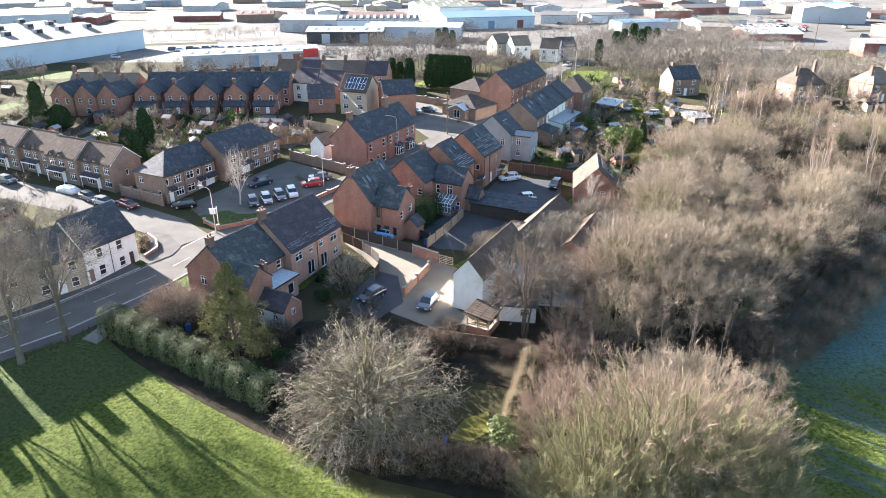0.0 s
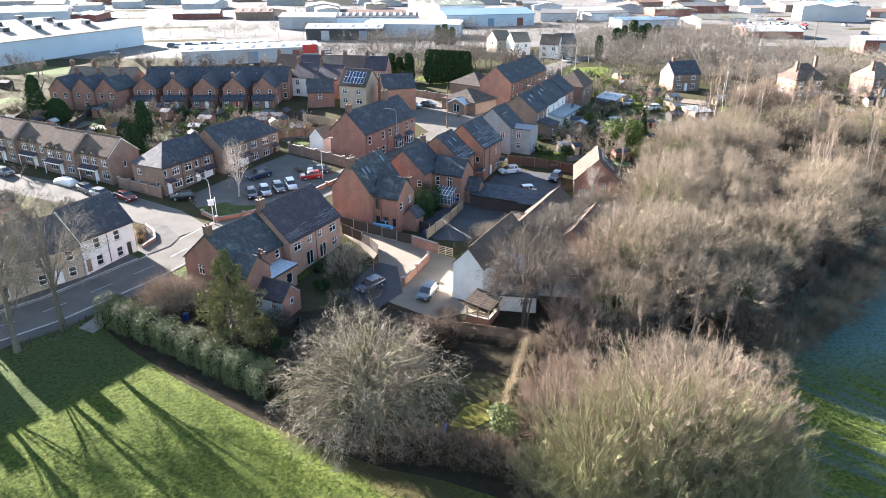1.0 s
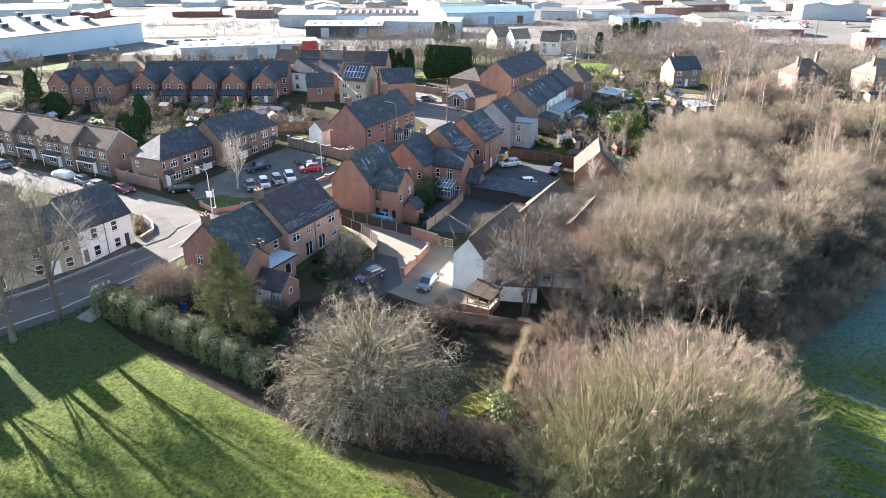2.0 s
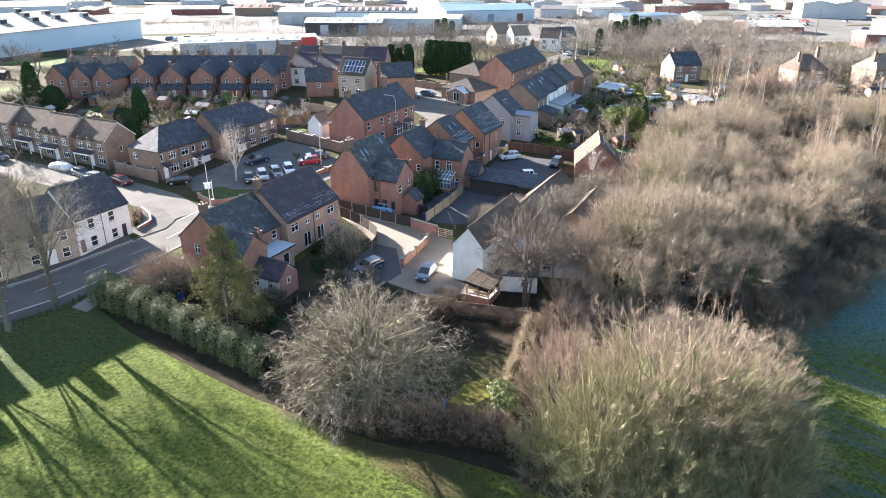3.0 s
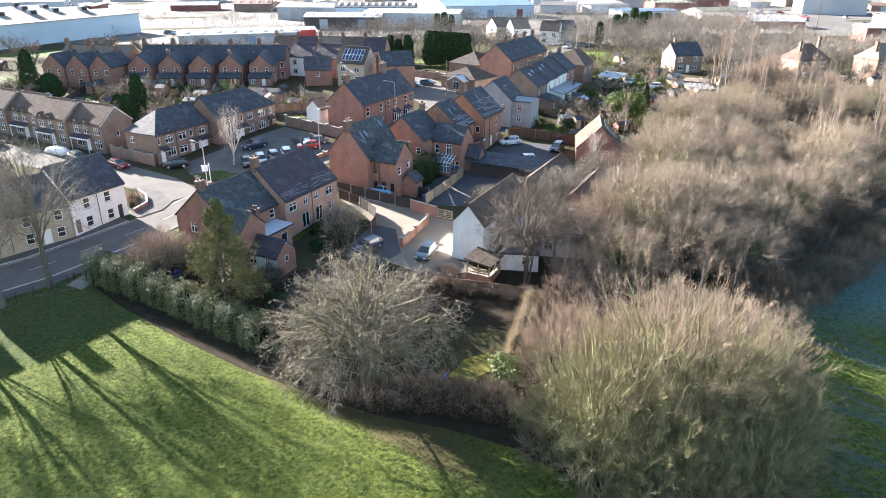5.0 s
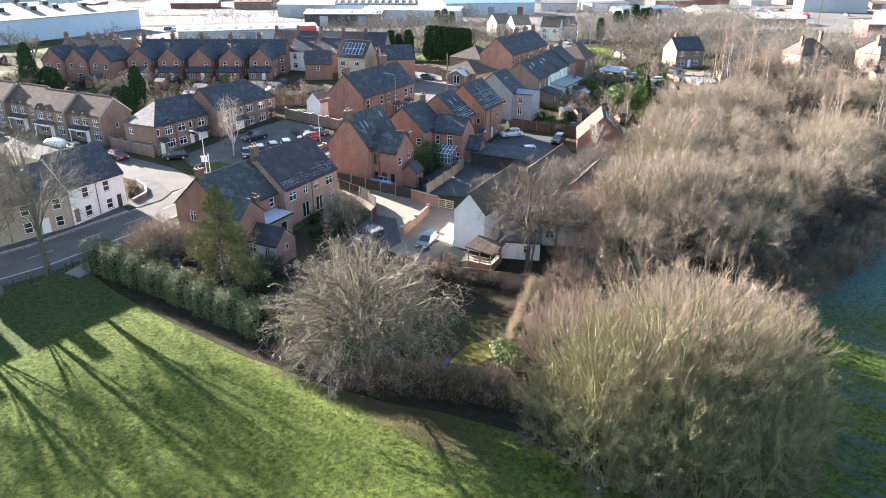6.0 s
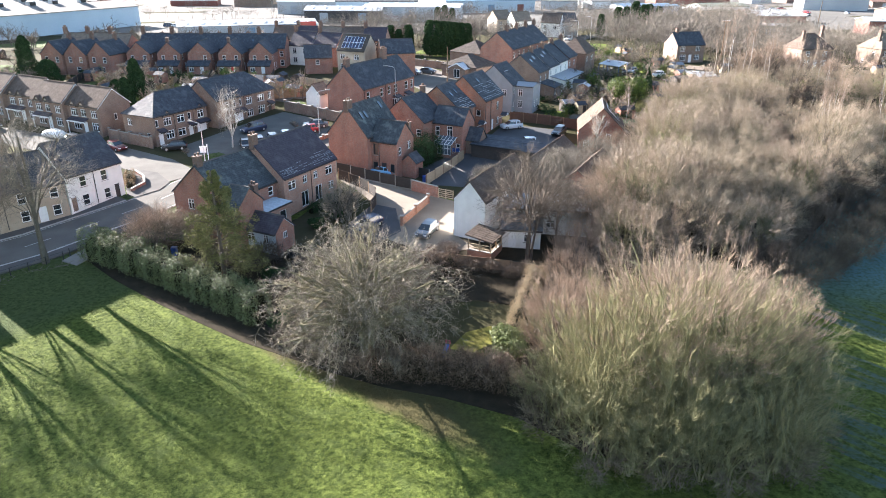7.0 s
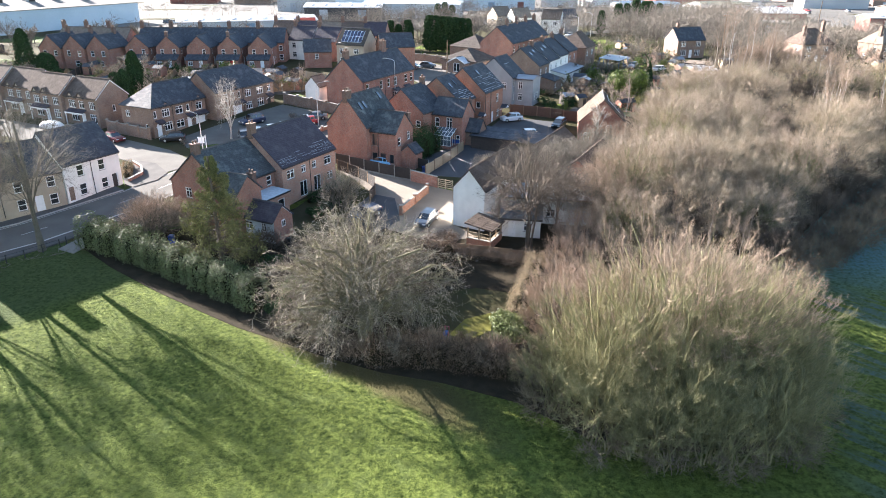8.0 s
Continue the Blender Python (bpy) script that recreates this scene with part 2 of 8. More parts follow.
DRIVE = mat("buff_driveway", (0.215, 0.182, 0.145), (0.16, 0.135, 0.106), rough=0.95, scale=0.4, fine=20, bump=0.2, vary=0.03)
RIDGE = mat("ridge_tile", (0.085, 0.08, 0.08), (0.06, 0.057, 0.058), rough=0.8, scale=3, bump=0.2)
KERB = mat("kerb_stone", (0.34, 0.33, 0.31), (0.26, 0.25, 0.24), rough=0.85)
# Leaf litter and soil, made darker than its own tone to include tree shade.
SHADED_SOIL = mat("shade_dark_leaf_litter", (0.045, 0.037, 0.025), (0.024, 0.021, 0.015), rough=1.0, scale=0.8, fine=8, bump=0.8, dist=0.1, vary=0.02, spec=0.05)
MUD = mat("worn_path", (0.095, 0.085, 0.045), (0.06, 0.062, 0.025), rough=1.0, scale=0.6, fine=7, bump=0.6, dist=0.06, vary=0.02, spec=0.05)
PAINTLINE = mat("road_paint", (0.42, 0.42, 0.41), (0.25, 0.25, 0.245), rough=0.7, bump=0.1)
WOOD = mat("fence_wood", (0.22, 0.15, 0.095), (0.15, 0.10, 0.065), rough=0.9, scale=2, fine=14, bump=0.3)
WOOD_DARK = mat("dark_fence_wood", (0.055, 0.045, 0.04), (0.035, 0.03, 0.027), rough=0.85, scale=2, fine=14, bump=0.3)
WOOD_PALE = mat("pale_timber", (0.42, 0.33, 0.22), (0.32, 0.25, 0.17), rough=0.9, scale=2, fine=14, bump=0.3)
STEEL = mat("galvanised_steel", (0.55, 0.56, 0.57), (0.45, 0.46, 0.47), rough=0.4, metal=0.7, bump=0)
METAL_ROOF = mat("pale_sheet_roof", (0.27, 0.30, 0.335), (0.19, 0.215, 0.245), rough=0.45, scale=0.05, fine=0.6, bump=0, vary=0.15)
FROST = mat("frost", (0.44, 0.48, 0.52), (0.28, 0.31, 0.34), rough=0.8, scale=3, fine=20, bump=0.2)
BARK = mat("bark", (0.15, 0.12, 0.095), (0.09, 0.073, 0.06), rough=0.95, scale=3, fine=16, bump=0.5)
BARK_GREY = mat("grey_bark", (0.155, 0.138, 0.11), (0.095, 0.085, 0.068), rough=0.9, scale=2, fine=14, bump=0.3)
BARK_MOSS = mat("mossy_bark", (0.19, 0.182, 0.092), (0.115, 0.11, 0.058), rough=0.9, scale=1.5, fine=12, bump=0.3)
BARK_LICHEN = mat("lichened_bark", (0.19, 0.172, 0.10), (0.10, 0.09, 0.06), rough=0.9, scale=1.0, fine=12, bump=0.3)
BARK_PALE = mat("birch_bark", (0.50, 0.47, 0.43), (0.26, 0.24, 0.22), rough=0.8, scale=4, fine=14, bump=0.3)
TWIG_GREY = mat("grey_twigs", (0.205, 0.18, 0.145), (0.125, 0.11, 0.088), rough=0.8, bump=0, islands=True, vary=0.35, scale=0.4)
TWIG_TAN = mat("tan_twigs", (0.32, 0.255, 0.195), (0.185, 0.147, 0.11), rough=0.8, bump=0, islands=True, vary=0.35, scale=0.3)
TWIG_OLIVE = mat("mossy_twigs", (0.265, 0.248, 0.138), (0.14, 0.133, 0.07), rough=0.85, spec=0.15, bump=0, islands=True, vary=0.35, scale=0.4)
TWIG_RED = mat("russet_twigs", (0.325, 0.248, 0.195), (0.185, 0.142, 0.111), rough=0.85, spec=0.15, bump=0, islands=True, vary=0.35, scale=0.4)
TWIG_ASH = mat("dark_grey_twigs", (0.34, 0.288, 0.23), (0.07, 0.06, 0.048), rough=0.8, spec=0.2, bump=0, islands=True, vary=0.45, scale=0.4)
TWIG_UMBER = mat("umber_twigs", (0.17, 0.135, 0.095), (0.10, 0.082, 0.058), rough=0.85, bump=0, islands=True, vary=0.35, scale=0.4)
TWIG_PALE = mat("pale_birch_twigs", (0.31, 0.265, 0.215), (0.19, 0.165, 0.135), rough=0.8, bump=0, islands=True, vary=0.35, scale=0.4)
TWIG_FAR = mat("grey_brown_twigs", (0.225, 0.196, 0.168), (0.155, 0.135, 0.114), rough=0.9, spec=0.1, bump=0, islands=True, vary=0.35, scale=0.06)
TWIG_BROWN = mat("brown_twigs", (0.31, 0.253, 0.185), (0.18, 0.147, 0.106), rough=0.8, bump=0, islands=True, vary=0.35, scale=0.4)
TWIG_DARK = mat("dark_twigs", (0.118, 0.092, 0.072), (0.07, 0.056, 0.044), rough=0.85, bump=0, islands=True, vary=0.35, scale=0.4)
LEAF_CREAM = leaf_mat("variegated_leaves", (0.21, 0.23, 0.10), (0.06, 0.09, 0.025), rough=0.5, spec=0.2)
LEAF_LAUREL = leaf_mat("laurel_leaves", (0.078, 0.098, 0.036), (0.165, 0.178, 0.082), rough=0.58, spec=0.35)
LEAF_IVY = leaf_mat("ivy_leaves", (0.06, 0.095, 0.018), (0.12, 0.15, 0.035), rough=0.5, spec=0.15)
LEAF_PINE = leaf_mat("pine_needles", (0.125, 0.13, 0.05), (0.225, 0.212, 0.095), rough=0.75, spec=0.08)
LEAF_CYPRESS = leaf_mat("cypress_leaves", (0.025, 0.05, 0.02), (0.04, 0.07, 0.028), rough=0.8, spec=0.06)
# Near-black colour that paints the shade between hedge leaves.
HEDGE_CORE = mat("hedge_core_shade", (0.032, 0.03, 0.018), (0.018, 0.016, 0.01), rough=1.0, scale=2, fine=12, bump=0.8, dist=0.1, spec=0.03)
LEAF_TAN = leaf_mat("pale_tan_hedge_leaves", (0.19, 0.145, 0.09), (0.28, 0.225, 0.14), rough=0.7, spec=0.2)
LEAF_DEAD = leaf_mat("dark_brown_hedge_leaves", (0.085, 0.058, 0.042), (0.13, 0.092, 0.066), rough=0.8, spec=0.15)
LEAF_BEECH = leaf_mat("brown_hedge_leaves", (0.17, 0.12, 0.072), (0.25, 0.185, 0.11), rough=0.7, spec=0.2)


def glass_mat(name, base, rough=0.05):
    m, N, L, p = nodes(name)
    p.inputs["Base Color"].default_value = (*base, 1)
    p.inputs["Roughness"].default_value = rough
    p.inputs["IOR"].default_value = 1.5
    p.inputs["Coat Weight"].default_value = 0.6
    p.inputs["Coat Roughness"].default_value = 0.03
    return m


PANE = glass_mat("window_glass", (0.022, 0.027, 0.032))
SKYGLASS = glass_mat("rooflight_glass", (0.10, 0.13, 0.16))
SOLAR = glass_mat("solar_cells", (0.012, 0.02, 0.055), 0.12)
TYRE = mat("tyre", (0.02, 0.02, 0.02), rough=0.9, bump=0)


def paint(name, c, metal=0.0):
    m, N, L, p = nodes(name)
    p.inputs["Base Color"].default_value = (*c, 1)
    p.inputs["Roughness"].default_value = 0.3
    p.inputs["Metallic"].default_value = metal
    p.inputs["Coat Weight"].default_value = 0.8
    p.inputs["Coat Roughness"].default_value = 0.05
    return m


# ---- mesh helpers ----
class MB:
    """Collects vertices and faces; boxes, prisms and tubes are added to it."""

    def __init__(self):
        self.v, self.f = [], []

    def poly(self, pts):
        k = len(self.v)
        self.v += [tuple(p) for p in pts]
        self.f.append(tuple(range(k, k + len(pts))))
        return self

    def box(self, x0, y0, z0, x1, y1, z1):
        k = len(self.v)
        self.v += [(x, y, z) for z in (z0, z1) for x, y in ((x0, y0), (x1, y0), (x1, y1), (x0, y1))]
        for q in ((3, 2, 1, 0), (4, 5, 6, 7), (0, 1, 5, 4), (1, 2, 6, 5), (2, 3, 7, 6), (3, 0, 4, 7)):
            self.f.append(tuple(k + i for i in q))
        return self

    def slab(self, pts, d):
        """A closed slab: the polygon pts, thickened by the vector d."""
        k, n = len(self.v), len(pts)
        self.v += [tuple(p) for p in pts] + [tuple(p[i] + d[i] for i in range(3)) for p in pts]
        self.f.append(tuple(range(k, k + n)))
        self.f.append(tuple(range(k + 2 * n - 1, k + n - 1, -1)))
        for i in range(n):
            j = (i + 1) % n
            self.f.append((k + i, k + n + i, k + n + j, k + j))
        return self

    def tube(self, pts, radii, sides=8, cap=True):
        k0 = len(self.v)
        for i, p in enumerate(pts):
            p = Vector(p)
            a = Vector(pts[min(i + 1, len(pts) - 1)]) - Vector(pts[max(i - 1, 0)])
            a.normalize()
            s = a.cross(Vector((0.31, 0.95, 0.1))).normalized()
            w = a.cross(s)
            r = radii[i] if hasattr(radii, "__len__") else radii
            for j in range(sides):
                an = 2 * math.pi * j / sides
                self.v.append(tuple(p + r * (math.cos(an) * s + math.sin(an) * w)))
        for i in range(len(pts) - 1):
            for j in range(sides):
                a, b = k0 + i * sides + j, k0 + i * sides + (j + 1) % sides
                self.f.append((a, b, b + sides, a + sides))
        if cap:
            self.f.append(tuple(range(k0 + sides - 1, k0 - 1, -1)))
            self.f.append(tuple(range(len(self.v) - sides, len(self.v))))
        return self

    def mesh(self, name, material=None, smooth=False, bevel=0.0, weld=False):
        me = bpy.data.meshes.new(name)
        me.from_pydata(self.v, [], self.f)
        bm = bmesh.new()
        bm.from_mesh(me)
        if weld:
            bmesh.ops.remove_doubles(bm, verts=bm.verts, dist=0.0005)
        bmesh.ops.recalc_face_normals(bm, faces=bm.faces)
        if bevel:
            bmesh.ops.bevel(bm, geom=list(bm.edges), offset=bevel, segments=1, affect='EDGES')
        bm.to_mesh(me)
        bm.free()
        if material:
            me.materials.append(material)
        if smooth:
            me.shade_smooth()
        return me


def part(name, mb, material, parent, label="", m=None, bevel=0.0, smooth=False):
    me = mb if isinstance(mb, bpy.types.Mesh) else mb.mesh(name, material, smooth, bevel)
    ob = new(name, me)
    ob.parent = parent
    if m is not None:
        ob.matrix_basis = m
    if label:
        ob["label"] = label
    return ob


def thing(name, label, category, m=None, data=None, group="", kind=""):
    ob = new(name, data)
    ob.empty_display_size = 0.5
    if m is not None:
        ob.matrix_basis = m
    return tagged(ob, label, category, group, kind)


# ---- terrain ----
GY = [-400, 40, 50, 62, 79, 91, 115, 130, 170, 250, 6000]
GZ = [-0.2, -0.2, 0.0, 0.6, 2.0, 2.9, 4.6, 5.8, 7.5, 7.5, 7.5]
YL = sorted(set([-400, -200, -100, -40] + list(range(-20, 260, 3)) + [260, 300, 400, 600, 1000, 2000, 4500]))
ZL = [sum(float(np.interp(y + d, GY, GZ)) for d in (-8, -4, 0, 4, 8)) / 5 for y in YL]


def gz(x, y):
    return float(np.interp(y, YL, ZL))


def drape(name, pts, material, lift=0.04, label="", kind="structure", parent=None, category="ground"):
    """A flat sheet laid on the terrain, with a skirt that closes its edge."""
    bm = bmesh.new()
    bm.faces.new([bm.verts.new((p[0], p[1], 0)) for p in pts])
    ys = [p[1] for p in pts]
    for y in YL:
        if min(ys) < y < max(ys):
            bmesh.ops.bisect_plane(bm, geom=bm.verts[:] + bm.edges[:] + bm.faces[:], plane_co=(0, y, 0), plane_no=(0, 1, 0))
    bmesh.ops.triangulate(bm, faces=bm.faces)
    for w in bm.verts:
        w.co.z = gz(w.co.x, w.co.y) + lift
    rim = [e for e in bm.edges if e.is_boundary]
    ext = bmesh.ops.extrude_edge_only(bm, edges=rim)
    for w in [q for q in ext["geom"] if isinstance(q, bmesh.types.BMVert)]:
        w.co.z -= lift + 0.1
    bmesh.ops.recalc_face_normals(bm, faces=bm.faces)
    me = bpy.data.meshes.new(name)
    bm.to_mesh(me)
    bm.free()
    me.materials.append(material)
    ob = new(name, me)
    if parent:
        ob.parent = parent
    return tagged(ob, label, category if label else "", kind=kind)


gx = [-4000, -1500, -600, -300, -200] + list(range(-150, 151, 10)) + [200, 300, 600, 1500, 4000]
gm = MB()
gm.v = [(x, y, z) for y, z in zip(YL, ZL) for x in gx]
gm.f = [(j * len(gx) + i, j * len(gx) + i + 1, (j + 1) * len(gx) + i + 1, (j + 1) * len(gx) + i) for j in range(len(YL) - 1) for i in range(len(gx) - 1)]
ground = tagged(new("ground", gm.mesh("ground", GRASS)), "green winter grass lawn with frosted stretches and some painted shade", "ground", kind="structure")

ANG = 63.0
U = Vector((math.cos(radians(ANG)), math.sin(radians(ANG)), 0))
V = Vector((U.y, -U.x, 0))


def uv(o, a, b):
    """The plan point at a along the street and b across it, from o."""
    return (o[0] + a * U.x + b * V.x, o[1] + a * U.y + b * V.y)


# ---- houses ----
def panel(mb, o, ax, nrm, length, height, ops, reveal=0.12):
    """A wall face with openings cut through it and their reveals. ops: (s, z, w, h)."""
    xs = sorted({0, length, *[q for s, z, w, h in ops for q in (s, s + w)]})
    zs = sorted({0, height, *[q for s, z, w, h in ops for q in (z, z + h)]})
    P = lambda s, z, d=0.0: (o[0] + ax[0] * s - nrm[0] * d, o[1] + ax[1] * s - nrm[1] * d, o[2] + z)
    for a, b in zip(xs, xs[1:]):
        for c, d in zip(zs, zs[1:]):
            m = ((a + b) / 2, (c + d) / 2)
            if not any(s < m[0] < s + w and z < m[1] < z + h for s, z, w, h in ops):
                mb.poly([P(a, c), P(b, c), P(b, d), P(a, d)])
    for s, z, w, h in ops:
        for p, q in (((s, z), (s + w, z)), ((s + w, z), (s + w, z + h)), ((s + w, z + h), (s, z + h)), ((s, z + h), (s, z))):
            mb.poly([P(*p), P(*q), P(*q, reveal), P(*p, reveal)])


WINDOWS = {}


def window_meshes(w, h, style):
    key = (round(w, 2), round(h, 2), style)
    if key in WINDOWS:
        return WINDOWS[key]
    fr, pa, b = MB(), MB(), 0.085
    cols, rows = {"w2": (2, 2), "w3": (3, 2), "w1": (1, 1), "sash": (1, 2), "french": (2, 1), "door": (1, 1), "garage": (3, 3), "geo": (2, 3)}[style]
    zz = [0, 0.66, 1] if style in ("w2", "w3") else [j / rows for j in range(rows + 1)]
    holes, e = [], 0.04
    for i in range(cols):
        for j in range(rows):
            x0, x1 = (b if i == 0 else w * i / cols + e), (w - b if i == cols - 1 else w * (i + 1) / cols - e)
            z0, z1 = (b if j == 0 else h * zz[j] + e), (h - b if j == rows - 1 else h * zz[j + 1] - e)
            holes.append((x0, z0, x1 - x0, z1 - z0))
    panel(fr, (0, 0, 0), (1, 0), (0, -1), w, h, holes, 0.07)
    for p0, p1 in (((0, 0), (w, 0)), ((w, 0), (w, h)), ((w, h), (0, h)), ((0, h), (0, 0))):
        fr.poly([(p0[0], 0, p0[1]), (p1[0], 0, p1[1]), (p1[0], 0.07, p1[1]), (p0[0], 0.07, p0[1])])
    pa.box(b, 0.03, b, w - b, 0.045, h - b)
    sill = MB().box(-0.06, -0.09, -0.07, w + 0.06, 0.06, 0)
    WINDOWS[key] = (fr.mesh("window_frame", weld=True), pa.mesh("pane"), sill.mesh("sill"))
    return WINDOWS[key]


FRAMED = {}


def coloured(me, material):
    key = (me.name, material.name)
    if key not in FRAMED:
        c = me.copy()
        c.materials.append(material)
        FRAMED[key] = c
    return FRAMED[key]


def window(parent, m, w, h, style, frame_mat=None, pane_mat=None, sill=True):
    f, p, s = window_meshes(w, h, style)
    name = {"door": "door", "french": "french_door", "garage": "garage_door"}.get(style, "window")
    win = part(name, coloured(f, frame_mat or UPVC), None, parent, m=m)
    part("pane" if style not in ("door", "garage") else "door_panel", coloured(p, pane_mat or PANE), None, win)
    if sill and style not in ("door", "french", "garage"):
        part("sill", coloured(s, CONCRETE), None, win)
    return win


FOOT = []


def clear(x, y, r=1.0):
    """Whether a plan point keeps r metres off every house."""
    for a, b, an, L, D in FOOT:
        c, s = math.cos(radians(an)), math.sin(radians(an))
        p, q = (x - a) * c + (y - b) * s, -(x - a) * s + (y - b) * c
        if -r < p < L + r and -r < q < D + r:
            return False
    return True


def house(name, label, xy, L, D, eave, rise, wall, roof, front=(), near=(), back=(), hips=(0, 0), chimneys=(), ang=ANG, z=None,
          over=0.22, barge=None, category="house", group="", rooflights=(), frost=0, back_over=None, ridge_y=None, frame_mat=None, downpipes=(), far=()):
    """xy: the corner where the front (local -y) meets the near gable (local -x). Openings: (s, z, w, h, style[, frame, pane])."""
    z0 = gz(*xy) if z is None else z
    th = thing(name, label, category, pose(xy[0], xy[1], z0, 0, 0, ang), group=group)
    FOOT.append((xy[0], xy[1], ang, L, D))
    ry = D / 2 if ridge_y is None else ridge_y
    mb = MB()
    cut = lambda ops: [o[:4] for o in ops]
    down = -1.2
    panel(mb, (0, 0, 0), (1, 0), (0, -1), L, eave, cut(front))
    panel(mb, (0, 0, 0), (0, 1), (-1, 0), D, eave, cut(near))
    panel(mb, (0, D, 0), (1, 0), (0, 1), L, eave, cut(back))
    panel(mb, (L, 0, 0), (0, 1), (1, 0), D, eave, cut(far))
    for a, b in (((0, 0), (L, 0)), ((L, 0), (L, D)), ((L, D), (0, D)), ((0, D), (0, 0))):
        mb.poly([(*a, down), (*b, down), (*b, 0), (*a, 0)])
    for i, x in enumerate((0, L)):
        if not hips[i]:
            mb.poly([(x, 0, eave), (x, D, eave), (x, ry, eave + rise)])
    mb.poly([(0, 0, 0.05), (L, 0, 0.05), (L, D, 0.05), (0, D, 0.05)])
    part("wall", mb, wall, th)
    rb = MB()
    kf, kb = rise / ry, rise / (D - ry)
    e0 = -0.12 if not hips[0] else over
    e1 = L + 0.12 if not hips[1] else L - over
    x0, x1 = (-0.12, L + 0.12)
    a, b = (hips[0], L - hips[1])
    if hips[0]: x0 = -over
    if hips[1]: x1 = L + over
    top = eave + rise + 0.05
    fz, bz = eave + 0.05 - over * kf, eave + 0.05 - over * kb
    ra, rbx = (a if hips[0] else x0), (b if hips[1] else x1)
    T = (0, 0, 0.13)
    rb.slab([(x0, -over, fz), (x1, -over, fz), (rbx, ry, top), (ra, ry, top)], T)
    rb.slab([(x1, D + over, bz), (x0, D + over, bz), (ra, ry, top), (rbx, ry, top)], T)
    if hips[0]: rb.slab([(x0, D + over, bz), (x0, -over, fz), (ra, ry, top)], T)
    if hips[1]: rb.slab([(x1, -over, fz), (x1, D + over, bz), (rbx, ry, top)], T)
    part("roof", rb, roof, th)
    rg = MB()
    k = max(2, int((rbx - ra) / 0.45))
    rg.tube([(ra + (rbx - ra) * i / (2 * k), ry, top + 0.13) for i in range(2 * k + 1)], [0.11 if i % 2 else 0.09 for i in range(2 * k + 1)], 6)
    part("ridge", rg, TILE_BROWN if roof in (TILE_BROWN, TILE_TAN) else RIDGE, th)
    gt = MB().box(x0 + 0.1, -over - 0.1, fz - 0.05, x1 - 0.1, -over, fz + 0.04)
    part("gutter", gt, GUTTER, th)
    for x in downpipes:
        part("downpipe", MB().tube([(x, -0.06, 0.1), (x, -0.06, fz - 0.1), (x, -over, fz)], 0.045, 6), GUTTER, th)
    if barge:
        for i, x in enumerate((x0, x1 - 0.05)):
            if not hips[i]:
                g = MB().slab([(x - 0.02, -over, fz - 0.12), (x - 0.02, ry, top - 0.12), (x - 0.02, ry, top + 0.1), (x - 0.02, -over, fz + 0.1)], (0.06, 0, 0))
                g.slab([(x - 0.02, D + over, bz - 0.12), (x - 0.02, ry, top - 0.12), (x - 0.02, ry, top + 0.1), (x - 0.02, D + over, bz + 0.1)], (0.06, 0, 0))
                part("bargeboard", g, barge, th)
    for c in chimneys:
        cx, cy, w, hh, pots = c
        cz = top + 0.1 - abs(cy - ry) * (kf if cy < ry else kb)
        ch = MB().box(cx - w / 2, cy - 0.35, cz - 0.9, cx + w / 2, cy + 0.35, cz + hh)
        ch.box(cx - w / 2 - 0.06, cy - 0.41, cz + hh, cx + w / 2 + 0.06, cy + 0.41, cz + hh + 0.14)
        cp = part("chimney", ch, SOOTY, th)
        for i in range(pots):
            px = cx - w / 2 + w * (i + 0.5) / pots
            part("chimney_pot", MB().tube([(px, cy, cz + hh + 0.1), (px, cy, cz + hh + 0.45), (px, cy, cz + hh + 0.5)], [0.12, 0.1, 0.13], 8), CLAY, cp)
    for s, zz, w, h, st, *o in front:
        window(th, pose(s, 0.06, zz), w, h, st, *(o or [frame_mat]))
    for s, zz, w, h, st, *o in near:
        window(th, pose(0.06, s + w, zz, 0, 0, -90), w, h, st, *(o or [frame_mat]))
    for s, zz, w, h, st, *o in back:
        window(th, pose(s + w, D - 0.06, zz, 0, 0, 180), w, h, st, *(o or [frame_mat]))
    for s, zz, w, h, st, *o in far:
        window(th, pose(L - 0.06, s, zz, 0, 0, 90), w, h, st, *(o or [frame_mat]))
    tilt = math.degrees(math.atan(kf))
    for x, f, w, h in rooflights:
        y = f * ry
        m = pose(x, y, fz + (y + over) * kf + 0.14, tilt, 0, 0)
        rl = part("rooflight", MB().box(0, 0, 0, w, h, 0.07), UPVC if w > 9 else BLACKPAINT, th, m=m)
        part("pane", MB().box(0.06, 0.06, 0.072, w - 0.06, h - 0.06, 0.085), SKYGLASS, rl)
    if frost:
        m = pose(0, 0, fz + over * kf + 0.145, tilt, 0, 0)
        rnd = random.Random(int(abs(xy[0]) * 10))
        bold = frost >= 7
        step = 0.34 if bold else 0.17
        frost = frost if bold else frost * 2
        fb = MB()
        for i in range(frost):
            s = x0 + 0.2
            while s < x1 - 0.3:
                w = rnd.uniform(0.5, 2.4) if bold else rnd.uniform(0.5, 2.6)
                if rnd.random() > (0.15 if bold else 0.1 if s > 0.5 * (x0 + x1) else 0.35) + (0.4 if bold else 0.75) * i / frost:
                    fb.box(s, 0.05 + step * i, 0, min(s + w, x1 - 0.2), 0.05 + step * i + rnd.uniform(0.012, 0.03) * (2.6 if bold else 1), 0.012)
                s += w + 0.03
        part("frost", fb, FROST, th, "thin broken lines of frost on the slates", m=m)["kind"] = "stuff"
    return th


